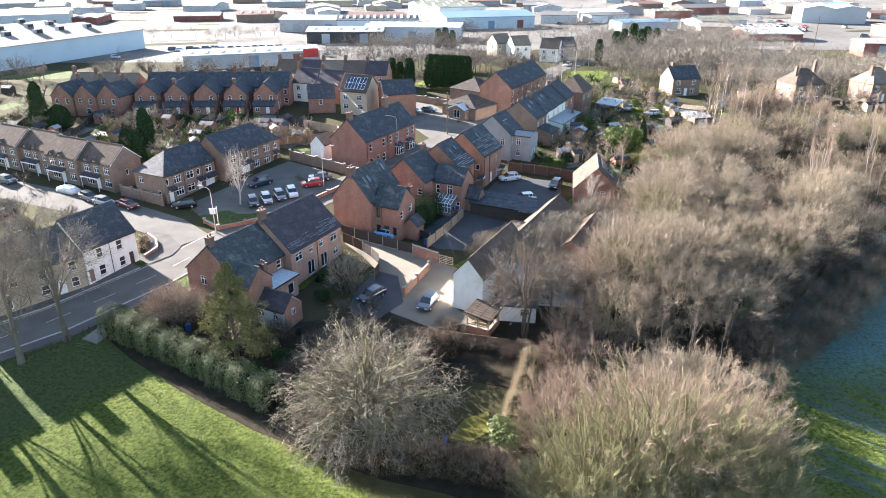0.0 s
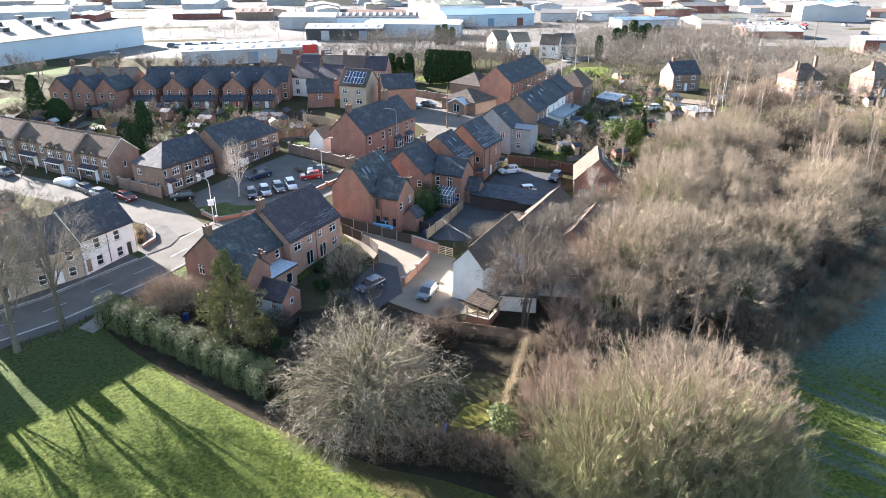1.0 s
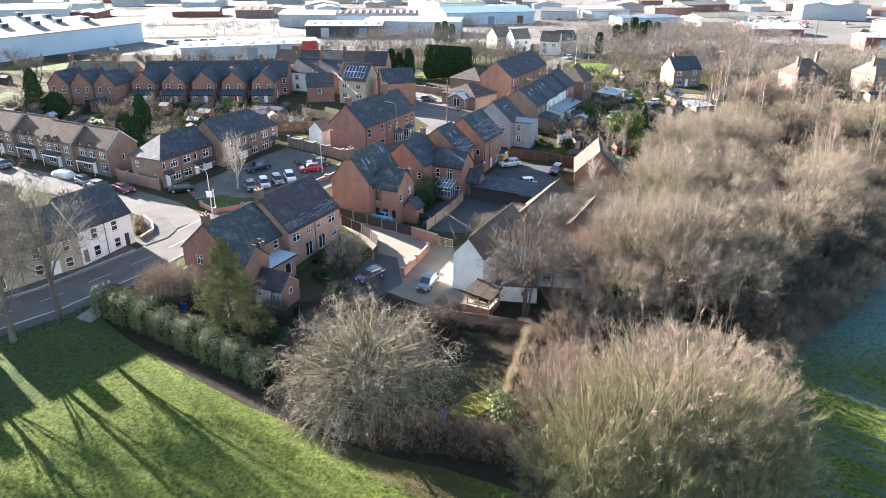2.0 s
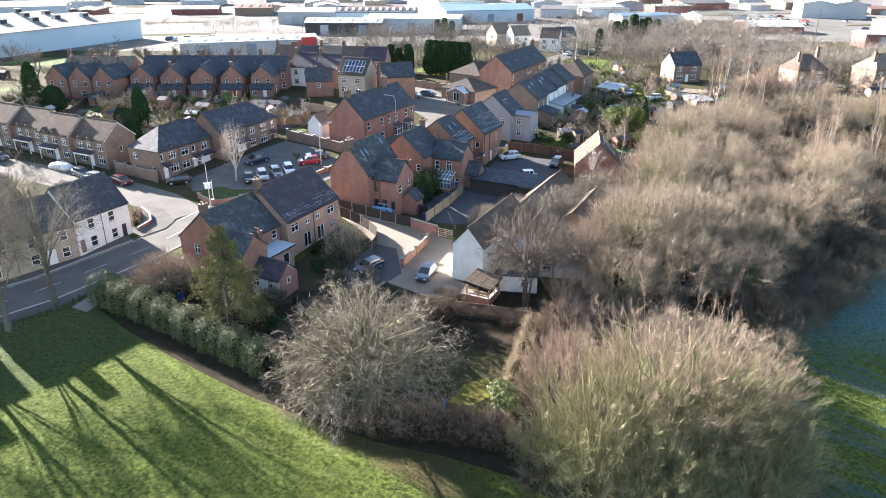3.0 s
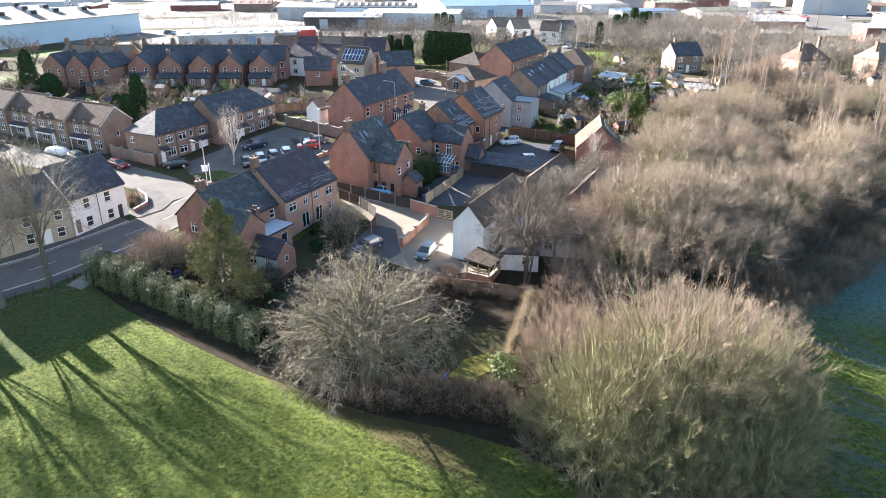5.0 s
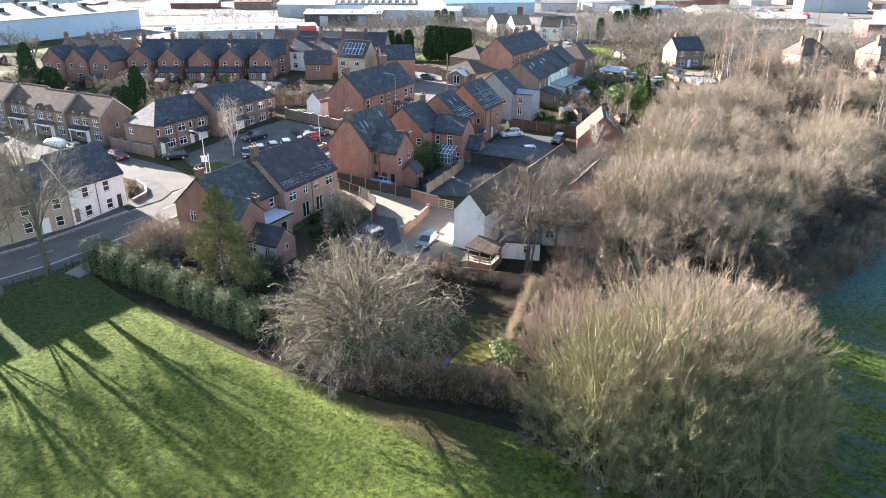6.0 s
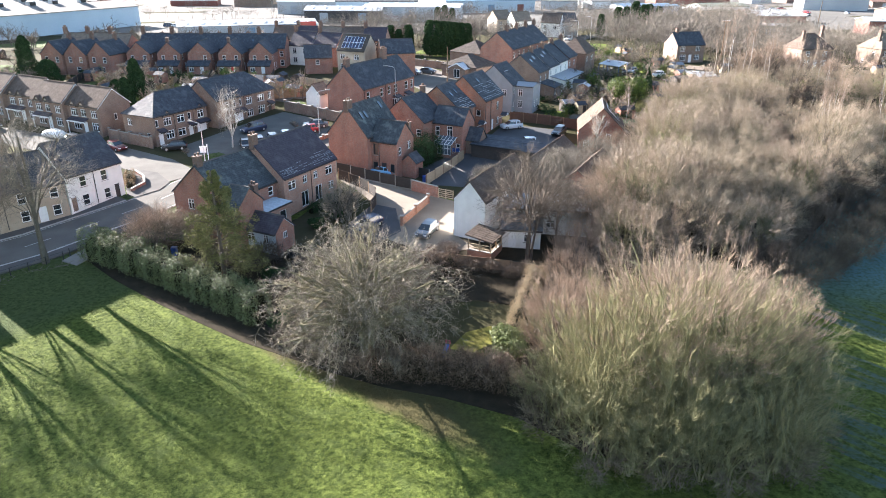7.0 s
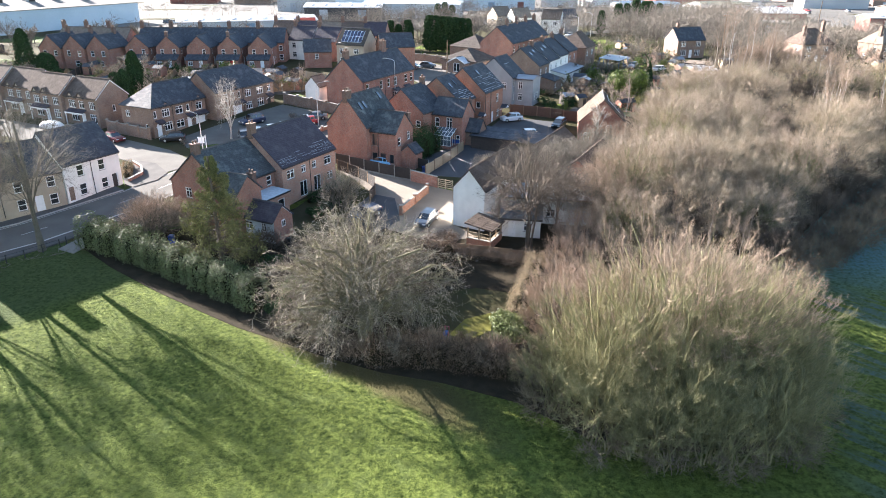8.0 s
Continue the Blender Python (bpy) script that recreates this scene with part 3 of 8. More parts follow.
# ---- trees ----
def perp(rs, d):
    r = rs.normal(size=d.shape)
    r -= d * (r * d).sum(1, keepdims=True)
    return r / np.linalg.norm(r, axis=1, keepdims=True)


def unit(a):
    return a / np.maximum(np.linalg.norm(a, axis=1, keepdims=True), 1e-9)


def grow(seed, stems, levels, wander=0.12):
    """Branches level by level. stems: (pos, dir, length, radius) arrays; levels: dicts of n, a, b, up, len, rad, lo."""
    rs = np.random.RandomState(seed)
    pos, dr, ln, rad = stems
    out = []
    for k in range(len(levels) + 1):
        seg = 4 if k == 0 else 3 if k == 1 else 2
        pts = [pos]
        d = dr
        bend = levels[k - 1].get("bend", 0.0) if k else 0.0
        for i in range(seg):
            d = unit(d + wander * rs.normal(size=d.shape) + np.array([0, 0, bend]))
            pts.append(pts[-1] + d * (ln / seg)[:, None])
        out.append((np.stack(pts, 1), rad))
        if k == len(levels):
            break
        lv = levels[k]
        n = lv["n"]
        idx = np.repeat(np.arange(len(pos)), n)
        t = rs.uniform(lv.get("lo", 0.3), 1.0, len(idx))
        P = np.stack(pts, 1)
        f = t * seg
        i0 = np.minimum(f.astype(int), seg - 1)
        fr = (f - i0)[:, None]
        base = P[idx, i0] * (1 - fr) + P[idx, i0 + 1] * fr
        pd = unit(P[idx, i0 + 1] - P[idx, i0])
        nd = unit(lv["a"] * pd + lv["b"] * perp(rs, pd) + np.array([0, 0, lv.get("up", 0)]))
        nl = ln[idx] * lv["len"] * rs.uniform(0.6, 1.2, len(idx)) * (1.15 - 0.5 * t)
        nr = np.minimum(rad[idx] * lv["rad"], rad[idx] * (1 - 0.6 * t))
        pos, dr, ln, rad = base, nd, nl, np.maximum(nr, lv.get("min", 0.004))
    return out


def limbs_mesh(name, levels, material, sides=(7, 5, 4), flare=1.5):
    vs, fs = [], []
    k = 0
    for li, (P, rad) in enumerate(levels):
        n, s = P.shape[0], P.shape[1]
        m = sides[min(li, len(sides) - 1)]
        taper = np.linspace(1.0, 0.35, s)
        if li == 0:
            taper[0] *= flare
        ax = unit((P[:, -1] - P[:, 0]))
        ref = np.tile(np.array([[0.31, 0.95, 0.1]]), (n, 1))
        s1 = unit(np.cross(ax, ref)); s2 = np.cross(ax, s1)
        an = np.arange(m) * 2 * np.pi / m
        ring = np.cos(an)[None, :, None] * s1[:, None] + np.sin(an)[None, :, None] * s2[:, None]
        R = rad[:, None] * taper[None]
        v = P[:, :, None, :] + ring[:, None] * R[:, :, None, None]
        vs.append(v.reshape(-1, 3))
        base = k + np.arange(n)[:, None, None] * s * m + np.arange(s - 1)[None, :, None] * m
        j = np.arange(m)[None, None]
        a = base + j; b = base + (j + 1) % m
        fs.append(np.stack([a, b, b + m, a + m], -1).reshape(-1, 4))
        k += n * s * m
    me = bpy.data.meshes.new(name)
    me.from_pydata(np.concatenate(vs).tolist(), [], np.concatenate(fs).tolist())
    me.materials.append(material)
    me.shade_smooth()
    return me


def twigs_mesh(name, levels, material, width, seed=0):
    """Fine twigs: bent tapering slivers, the last level single ones."""
    rs = np.random.RandomState(seed)
    vs, fs, k = [], [], 0
    for li, (P, rad) in enumerate(levels):
        n, s = P.shape[0], P.shape[1]
        sd = perp(rs, unit(P[:, -1] - P[:, 0])) * (width * (0.8 if li else 1.0) * rs.uniform(0.6, 1.3, n))[:, None] / 2
        a, b, mid, c = P[:, 0] - sd, P[:, 0] + sd, P[:, s // 2], P[:, -1]
        if li > 0:
            v = np.stack([a, b, c], 1)
            i = k + np.arange(n)[:, None] * 3
            fs += np.concatenate([i, i + 1, i + 2], 1).tolist()
            k += 3 * n
        else:
            v = np.stack([a, b, mid + sd * 0.7, mid - sd * 0.7, c], 1)
            i = k + np.arange(n)[:, None] * 5
            fs += np.concatenate([i, i + 1, i + 2, i + 3], 1).tolist() + np.concatenate([i + 3, i + 2, i + 4], 1).tolist()
            k += 5 * n
        vs.append(v.reshape(-1, 3))
    me = bpy.data.meshes.new(name)
    me.from_pydata(np.concatenate(vs).tolist(), [], fs)
    me.materials.append(material)
    return me


def leaves_mesh(name, pts, nrm, size, material, seed=0, aspect=0.5):
    """Many small folded leaves at pts."""
    rs = np.random.RandomState(seed)
    n = len(pts)
    d = unit(nrm + 0.7 * rs.normal(size=(n, 3)))
    s1 = perp(rs, d)
    s2 = np.cross(d, s1)
    z = size * rs.uniform(0.6, 1.3, n)[:, None]
    a = pts - s1 * z / 2
    c = pts + s1 * z / 2
    fold = d * z * 0.15
    b, e = pts + s2 * z * aspect / 2 + fold, pts - s2 * z * aspect / 2 + fold
    v = np.stack([a, b, c, e], 1).reshape(-1, 3)
    i = np.arange(n)[:, None] * 4
    me = bpy.data.meshes.new(name)
    me.from_pydata(v.tolist(), [], np.concatenate([np.concatenate([i, i + 1, i + 2], 1), np.concatenate([i, i + 2, i + 3], 1)]).tolist())
    me.materials.append(material)
    return me


def stem(pos, dr, ln, rad):
    return (np.array(pos, float).reshape(-1, 3), unit(np.array(dr, float).reshape(-1, 3)), np.array(ln, float).reshape(-1), np.array(rad, float).reshape(-1))


def bare_tree(name, label, seed, h, trunk_r, twig_mat, bark=None, spread=1.0, n=(9, 7, 7, 8), width=0.05, up=0.35, droop=0.0, trunk=0.45, m=None, category="tree", group="", reach=1.0):
    """A leafless tree: trunk, limbs, and a crown of fine twigs."""
    th = thing(name, label, category, m, group=group)
    lv = [dict(n=n[0], a=0.5, b=0.9 * spread, up=up, len=0.85 * (1 - trunk) / trunk * reach, rad=0.55, lo=0.5, bend=0.05 - droop * 0.5),
          dict(n=n[1], a=0.8, b=0.8, up=0.12, len=0.48, rad=0.5, lo=0.2, bend=0.05 - droop),
          dict(n=n[2], a=0.8, b=0.8, up=0.1, len=0.5, rad=0.5, lo=0.15, bend=0.03 - droop),
          dict(n=n[3], a=0.9, b=0.8, up=0.1 - droop, len=0.55, rad=0.5, lo=0.1, bend=0.02 - droop)]
    g = grow(seed, stem([(0, 0, -0.2)], [(0.03, 0.02, 1)], [h * trunk + 0.2], [trunk_r]), lv)
    part("trunk", limbs_mesh("trunk", g[:3], bark or BARK, (7, 5, 3)), None, th)
    part("crown", twigs_mesh("crown", g[3:], twig_mat, width, seed), None, th)
    return th


def dome(rs, n, r, h, lo, hi, low=-0.45):
    """Points between two shells of a rounded crown, and the way outwards there."""
    z = rs.uniform(low, 1, n)
    an = rs.uniform(0, 2 * np.pi, n)
    c = np.sqrt(np.maximum(1 - z * z, 0))
    lump = 1 + 0.07 * np.sin(3 * an + 2.0) + 0.07 * np.sin(5 * an + 7 * z) + 0.05 * np.sin(11 * an - 5 * z)
    q = rs.uniform(lo, hi, n) * lump
    d = np.stack([np.cos(an) * c, np.sin(an) * c, z], 1)
    return d * q[:, None] * np.array([r, r, h * 0.5]) + np.array([0, 0, h * 0.5]), d


def shoots(rs, n, r, h, lo, hi, length, up, out, wild, seg=2, low=-0.45):
    p, d = dome(rs, n, r, h, lo, hi, low)
    w = unit(out * d + up * np.array([0, 0, 1.0]) + wild * rs.normal(size=d.shape))
    ln = length * rs.uniform(0.6, 1.35, n)[:, None]
    bend = 0.25 * rs.normal(size=d.shape) + np.array([0, 0, 0.3])
    pts = [p - w * ln * 0.5]
    for i in range(seg):
        w = unit(w + bend / seg)
        pts.append(pts[-1] + w * ln / seg)
    P = np.stack(pts, 1)
    P[:, :, 2] = np.maximum(P[:, :, 2], 0.02)
    return P


def fan(rs, P, n, length, up, wild, lo=0.25, bend=0.25):
    """Side shoots that leave boughs along their outer length."""
    k = rs.randint(0, len(P), n)
    t = rs.uniform(lo, 1.0, n) ** 0.8 * (P.shape[1] - 1)
    i = np.minimum(t.astype(int), P.shape[1] - 2)
    f = (t - i)[:, None]
    a, b = P[k, i], P[k, i + 1]
    w = unit(unit(b - a) + up * np.array([0, 0, 1.0]) + wild * rs.normal(size=a.shape))
    ln = length * rs.uniform(0.5, 1.4, n)[:, None]
    p = a * (1 - f) + b * f
    w2 = unit(w + 0.16 * rs.normal(size=w.shape) + np.array([0, 0, bend]))
    Q = np.stack([p, p + w * ln * 0.5, p + w * ln * 0.5 + w2 * ln * 0.5], 1)
    Q[:, :, 2] = np.maximum(Q[:, :, 2], 0.02)
    return Q


def sprays(rs, P, n, length, up, wild, bend=0.3, lo=0.35):
    """Brush-like sprays on boughs: long shoots, and finer twigs along each of them."""
    a = fan(rs, P, n[0], length, up, wild, lo, bend)
    b = fan(rs, a, n[1], length * 0.5, up * 0.5, wild * 1.1, 0.15, bend)
    return [(a, None), (b, None)]


def thicket(name, label, seed, h, r, twig_mat, stems=16, boughs=260, n=(1800, 14000), width=0.035, up=0.55, out=0.7, wild=0.38, bark=None, m=None, category="tree", group="", twig=1.1, low=-0.45, spray=None, shell=(0.5, 0.95), bough_r=(0.022, 0.05), rise=0.25):
    """A many-stemmed scrub tree: stems fan out from the ground into a rounded crown of fine upright twigs."""
    rs = np.random.RandomState(seed)
    th = thing(name, label, category, m, group=group)
    end, d = dome(rs, stems, r, h, 0.45, 0.8, -0.1)
    an = rs.uniform(0, 2 * np.pi, stems)
    base = np.stack([np.cos(an) * r * 0.22, np.sin(an) * r * 0.22, 0 * an - 0.2], 1) + end * np.array([0.25, 0.25, 0])
    t = np.linspace(0, 1, 6)[None, :, None]
    P0 = base[:, None] * (1 - t) + end[:, None] * t + np.array([0, 0, 1.0]) * (h * 0.10 * np.sin(np.pi * t))
    P0[:, 1:5] += rs.normal(0, 0.12, P0[:, 1:5].shape)
    b_end, bd = dome(rs, boughs, r, h, *shell, max(low, -0.8) if spray else -0.4)
    k = np.argmin(((b_end[:, None, :2] - end[None, :, :2]) ** 2).sum(2), 1)
    f = rs.randint(1, 5, boughs)
    st = P0[k, f]
    t = np.linspace(0, 1, 4)[None, :, None]
    P1 = st[:, None] * (1 - t) + b_end[:, None] * t - np.array([0, 0, 1.0]) * (0.5 * np.sin(np.pi * t)) + rs.normal(0, 0.08, (boughs, 4, 3))
    if spray:
        P1[:, 2] = P1[:, 3] - unit(bd + np.array([0, 0, rise]) + 0.25 * rs.normal(size=bd.shape)) * (0.16 * r)
    g = [(P0, rs.uniform(0.07, 0.13, stems) * h / 12), (P1, rs.uniform(*bough_r, boughs))]
    part("trunk", limbs_mesh("trunk", g, bark or BARK, (5, 3)), None, th)
    if spray:
        tw = sprays(rs, P1, spray, twig, up, wild, 0.12, 0.62)
    else:
        tw = [(shoots(rs, n[0], r, h, 0.3, 0.9, twig * 1.8, up, out, wild, low=low), None), (shoots(rs, n[1], r, h, 0.5, 1.03, twig, up, out, wild, low=low), None)]
    part("crown", twigs_mesh("crown", tw, twig_mat, width, seed), None, th)
    return th


def crown_tree(name, label, seed, h, r, z0, trunk_r, twig_mat, bark=None, limbs=14, boughs=320, width=0.035, up=0.35, wild=0.45, twig=0.9, m=None, category="tree", group="", low=-0.8, leaders=1, spray=(2000, 8000), bend=0.25, hang=0.0, bough_r=(0.022, 0.05), limb_k=(0.3, 0.5)):
    """A single-trunked bare tree: limbs fork from the trunk into a rounded crown of boughs and fine twigs."""
    rs = np.random.RandomState(seed)
    th = thing(name, label, category, m, group=group)
    hc = h - z0
    up_by = np.array([0, 0, z0])
    lead = np.stack([rs.normal(0, 0.25, leaders), rs.normal(0, 0.25, leaders), 0 * np.ones(leaders)], 1) * (leaders > 1)
    tt = np.linspace(0, 1, 6)[None, :, None]
    top = lead * 3 + np.array([0.1, 0.1, z0 + hc * 0.75])
    PT = (lead + np.array([0, 0, -0.2]))[:, None] * (1 - tt) + top[:, None] * tt
    PT[:, 1:5] += rs.normal(0, 0.08, PT[:, 1:5].shape)
    end, d = dome(rs, limbs, r, hc, 0.55, 0.85, -0.3)
    end = end + up_by
    k = rs.randint(0, leaders, limbs)
    f = rs.uniform(0.25, 0.8, limbs) * (0.4 + 0.6 * (end[:, 2] - z0) / hc)
    f = np.clip(f, (z0 * 0.75) / (z0 + hc * 0.75), 0.95)
    st = (lead[k] + np.array([0, 0, -0.2])) * (1 - f[:, None]) + top[k] * f[:, None]
    t = np.linspace(0, 1, 5)[None, :, None]
    P0 = st[:, None] * (1 - t) + end[:, None] * t + np.array([0, 0, 1.0]) * (hc * 0.06 * np.sin(np.pi * t)) + rs.normal(0, 0.1, (limbs, 5, 3)) * (t > 0)
    be, bd = dome(rs, boughs, r, hc, 0.45, 0.97, low)
    be = be + up_by
    kk = np.argmin(((be[:, None] - end[None]) ** 2).sum(2), 1)
    ff = rs.randint(1, 5, boughs)
    s0 = P0[kk, ff]
    t = np.linspace(0, 1, 4)[None, :, None]
    P1 = s0[:, None] * (1 - t) + be[:, None] * t + np.array([0, 0, 0.4]) * np.sin(np.pi * t) + rs.normal(0, 0.12, (boughs, 4, 3)) * (t > 0)
    if hang:
        P1[:, 2] = P1[:, 3] - unit(bd - np.array([0, 0, hang]) + 0.3 * rs.normal(size=bd.shape)) * (0.2 * r)
    g = [(PT, np.full(leaders, trunk_r)), (P0, rs.uniform(*limb_k, limbs) * trunk_r), (P1, rs.uniform(*bough_r, boughs))]
    part("trunk", limbs_mesh("trunk", g, bark or BARK, (8, 5, 3)), None, th)
    tw = sprays(rs, P1, spray, twig, up, wild, bend, 0.55 if hang else 0.3)
    part("crown", twigs_mesh("crown", tw, twig_mat, width, seed), None, th)
    return th


def far_woods(name, label, seed, areas, material):
    """Distant woods, too many to count: bare trees joined into one mesh."""
    rs = np.random.RandomState(seed)
    vs, fs, k = [], [], 0
    for (x0, y0), (x1, y1), w, n, h in areas:
        t = rs.uniform(0, 1, n)
        X = x0 + (x1 - x0) * t + rs.normal(0, w, n)
        Y = y0 + (y1 - y0) * t + rs.normal(0, w, n)
        for x, y in zip(X, Y):
            z, hh = gz(x, y), h * rs.uniform(0.55, 1.25)
            P = shoots(rs, 230, hh * rs.uniform(0.42, 0.6), hh * 0.92, 0.3, 1.0, hh * 0.13, 0.3, 0.8, 0.45, low=-0.6) + np.array([x, y, z + hh * 0.06])
            sd = perp(rs, unit(P[:, -1] - P[:, 0])) * hh * 0.0042
            v = np.stack([P[:, 0] - sd, P[:, 0] + sd, P[:, -1]], 1).reshape(-1, 3)
            tr = np.array([(x - 0.1, y, z - 0.3), (x + 0.1, y, z - 0.3), (x, y, z + hh * 0.5), (x, y - 0.1, z - 0.3), (x, y + 0.1, z - 0.3), (x, y, z + hh * 0.5)])
            v = np.concatenate([v, tr])
            vs.append(v)
            fs.append(k + np.arange(len(v)).reshape(-1, 3))
            k += len(v)
    me = bpy.data.meshes.new(name)
    me.from_pydata(np.concatenate(vs).tolist(), [], np.concatenate(fs).tolist())
    me.materials.append(material)
    return tagged(new(name, me), label, "woods", kind="stuff")


def loft(mb, secs):
    """Closed hull through rings of equal length."""
    k0, n = len(mb.v), len(secs[0])
    for s in secs:
        mb.v += [tuple(p) for p in s]
    for i in range(len(secs) - 1):
        for j in range(n):
            a, b = k0 + i * n + j, k0 + i * n + (j + 1) % n
            mb.f.append((a, b, b + n, a + n))
    mb.f.append(tuple(range(k0 + n - 1, k0 - 1, -1)))
    mb.f.append(tuple(range(len(mb.v) - n, len(mb.v))))


def hedge(name, label, pts, w, h, material, leaf, count, seed=0, twig=None, category="hedge"):
    """A hedge along a line of plan points: a lumpy shell of leaves round a core painted dark as shade, with a few
    stems.
    """
    rs = np.random.RandomState(seed)
    P = np.array(pts, float)
    ln = np.r_[0, np.cumsum(np.hypot(*np.diff(P, axis=0).T))]
    t = rs.uniform(0, ln[-1], count)
    x, y = np.interp(t, ln, P[:, 0]), np.interp(t, ln, P[:, 1])
    i = np.clip(np.searchsorted(ln, t) - 1, 0, len(P) - 2)
    d = unit(P[i + 1] - P[i])
    an = rs.uniform(0, np.pi, count)
    lump = 1 + 0.16 * np.sin(t * 1.7 + seed) + 0.12 * np.sin(t * 4.1) + 0.1 * rs.normal(size=count)
    shell = rs.uniform(0.75, 1.0, count) * lump
    off = np.sign(np.cos(an)) * np.abs(np.cos(an)) ** 0.6 * w / 2 * shell
    hz = np.abs(np.sin(an)) ** 0.6 * h * np.clip(shell, 0, 1.2)
    hz = np.where(rs.uniform(size=count) < 0.35, rs.uniform(0.05, 1, count) * hz, hz)
    z0 = np.interp(y, YL, ZL)
    pt = np.stack([x - d[:, 1] * off, y + d[:, 0] * off, z0 + hz], 1)
    nrm = np.stack([-d[:, 1] * np.cos(an), d[:, 0] * np.cos(an), np.sin(an) + 0.2], 1)
    th = thing(name, label, category, pose(P[0, 0], P[0, 1], gz(*P[0])))
    inv = Matrix.Translation((-P[0, 0], -P[0, 1], -gz(*P[0])))
    part("leaves", leaves_mesh("leaves", pt, nrm, leaf, material, seed), None, th, m=inv)
    core = MB()
    for k in range(len(P) - 1):
        a, b = P[k], P[k + 1]
        n = max(2, int(np.hypot(*(b - a)) / 1.2))
        dd = (b - a) / np.hypot(*(b - a))
        for j in range(n):
            q = a + (b - a) * (j + 0.5) / n
            zz = gz(*q)
            core.tube([(q[0], q[1], zz - 0.2), (q[0] + 0.1 * math.sin(j), q[1], zz + h * 0.6)], [0.06, 0.02], 5)
            for e in range(5):
                s = rs.uniform(-1, 1, 3)
                core.tube([(q[0], q[1], zz + h * 0.15), (q[0] - dd[1] * s[0] * w * 0.4 + dd[0] * s[1] * 0.6, q[1] + dd[0] * s[0] * w * 0.4 + dd[1] * s[1] * 0.6, zz + h * 0.75)], [0.04, 0.01], 4)
    part("branchwork", core, BARK, th, m=inv)
    # Solid filler in the shade colour, so gaps between leaves read dark.
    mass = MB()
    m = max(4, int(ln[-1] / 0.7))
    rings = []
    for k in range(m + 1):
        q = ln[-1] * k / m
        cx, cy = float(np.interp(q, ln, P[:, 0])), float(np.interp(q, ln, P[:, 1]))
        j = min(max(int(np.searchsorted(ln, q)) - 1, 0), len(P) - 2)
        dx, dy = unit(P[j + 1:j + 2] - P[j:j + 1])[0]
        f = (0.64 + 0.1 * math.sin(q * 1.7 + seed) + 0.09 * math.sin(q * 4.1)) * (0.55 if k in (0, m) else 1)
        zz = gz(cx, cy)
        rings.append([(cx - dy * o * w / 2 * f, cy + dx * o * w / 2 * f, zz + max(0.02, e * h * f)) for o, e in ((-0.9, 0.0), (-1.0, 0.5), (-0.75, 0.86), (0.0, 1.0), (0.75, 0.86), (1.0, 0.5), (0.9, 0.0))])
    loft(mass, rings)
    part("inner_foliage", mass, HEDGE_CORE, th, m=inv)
    return th


# ---- small builders: cars, fences, walls, lamps ----
CAR_MESH = {}


def car_meshes(kind):
    if kind in CAR_MESH:
        return CAR_MESH[kind]
    L, W, H, hood = {"hatch": (4.0, 1.72, 1.47, 0.95), "saloon": (4.5, 1.78, 1.45, 1.15), "suv": (4.5, 1.85, 1.68, 1.05), "van": (4.4, 1.8, 1.85, 0.7)}[kind]
    h, belt = W / 2, 0.92 if kind != "suv" else 1.02
    ring = lambda x, w, z0, z1: [(x, -w, z0 + 0.08), (x, -w * 0.96, z0), (x, w * 0.96, z0), (x, w, z0 + 0.08), (x, w, z1 - 0.16), (x, w * 0.9, z1), (x, -w * 0.9, z1), (x, -w, z1 - 0.16)]
    body = MB()
    loft(body, [ring(-L / 2, h * 0.8, 0.35, 0.72), ring(-L / 2 + 0.12, h * 0.94, 0.25, 0.86), ring(-L / 2 + hood, h, 0.2, belt + 0.02), ring(0, h, 0.2, belt + 0.04),
                ring(L / 2 - 0.6, h, 0.2, belt + 0.05), ring(L / 2 - 0.1, h * 0.95, 0.25, belt - 0.02), ring(L / 2, h * 0.85, 0.4, belt - 0.2)])
    back = 0.15 if kind in ("hatch", "suv", "van") else 0.75
    x0, x1, x2, x3 = -L / 2 + hood - 0.05, -L / 2 + hood + 0.75, L / 2 - back - 0.55, L / 2 - back
    sq = lambda x, w, z0, z1, wt: [(x, -w, z0), (x, w, z0), (x, wt, z1), (x, -wt, z1)]
    gl = MB()
    loft(gl, [sq(x0, h * 0.86, belt - 0.05, belt + 0.02, h * 0.85), sq(x1, h * 0.9, belt - 0.05, H - 0.06, h * 0.72), sq(x2, h * 0.9, belt - 0.05, H - 0.07, h * 0.72), sq(x3, h * 0.84, belt - 0.05, belt + 0.06, h * 0.8)])
    rf = MB()
    loft(rf, [sq(x1 - 0.06, h * 0.73, H - 0.09, H - 0.04, h * 0.68), sq((x1 + x2) / 2, h * 0.75, H - 0.08, H, h * 0.7), sq(x2 + 0.1, h * 0.73, H - 0.1, H - 0.04, h * 0.68)])
    for x in (x1 + 0.9, x2 - 0.05):
        for s in (-1, 1):
            rf.slab([(x, s * h * 0.905, belt - 0.03), (x + 0.1, s * h * 0.905, belt - 0.03), (x + 0.1, s * h * 0.735, H - 0.07), (x, s * h * 0.735, H - 0.07)], (0, s * 0.015, 0))
    wheel = MB().tube([(0, -0.1, 0), (0, 0.1, 0)], 0.32, 12)
    rim = MB().tube([(0, -0.115, 0), (0, 0.115, 0)], 0.19, 10)
    lamp = MB().box(-0.05, -0.19, -0.07, 0.05, 0.19, 0.07)
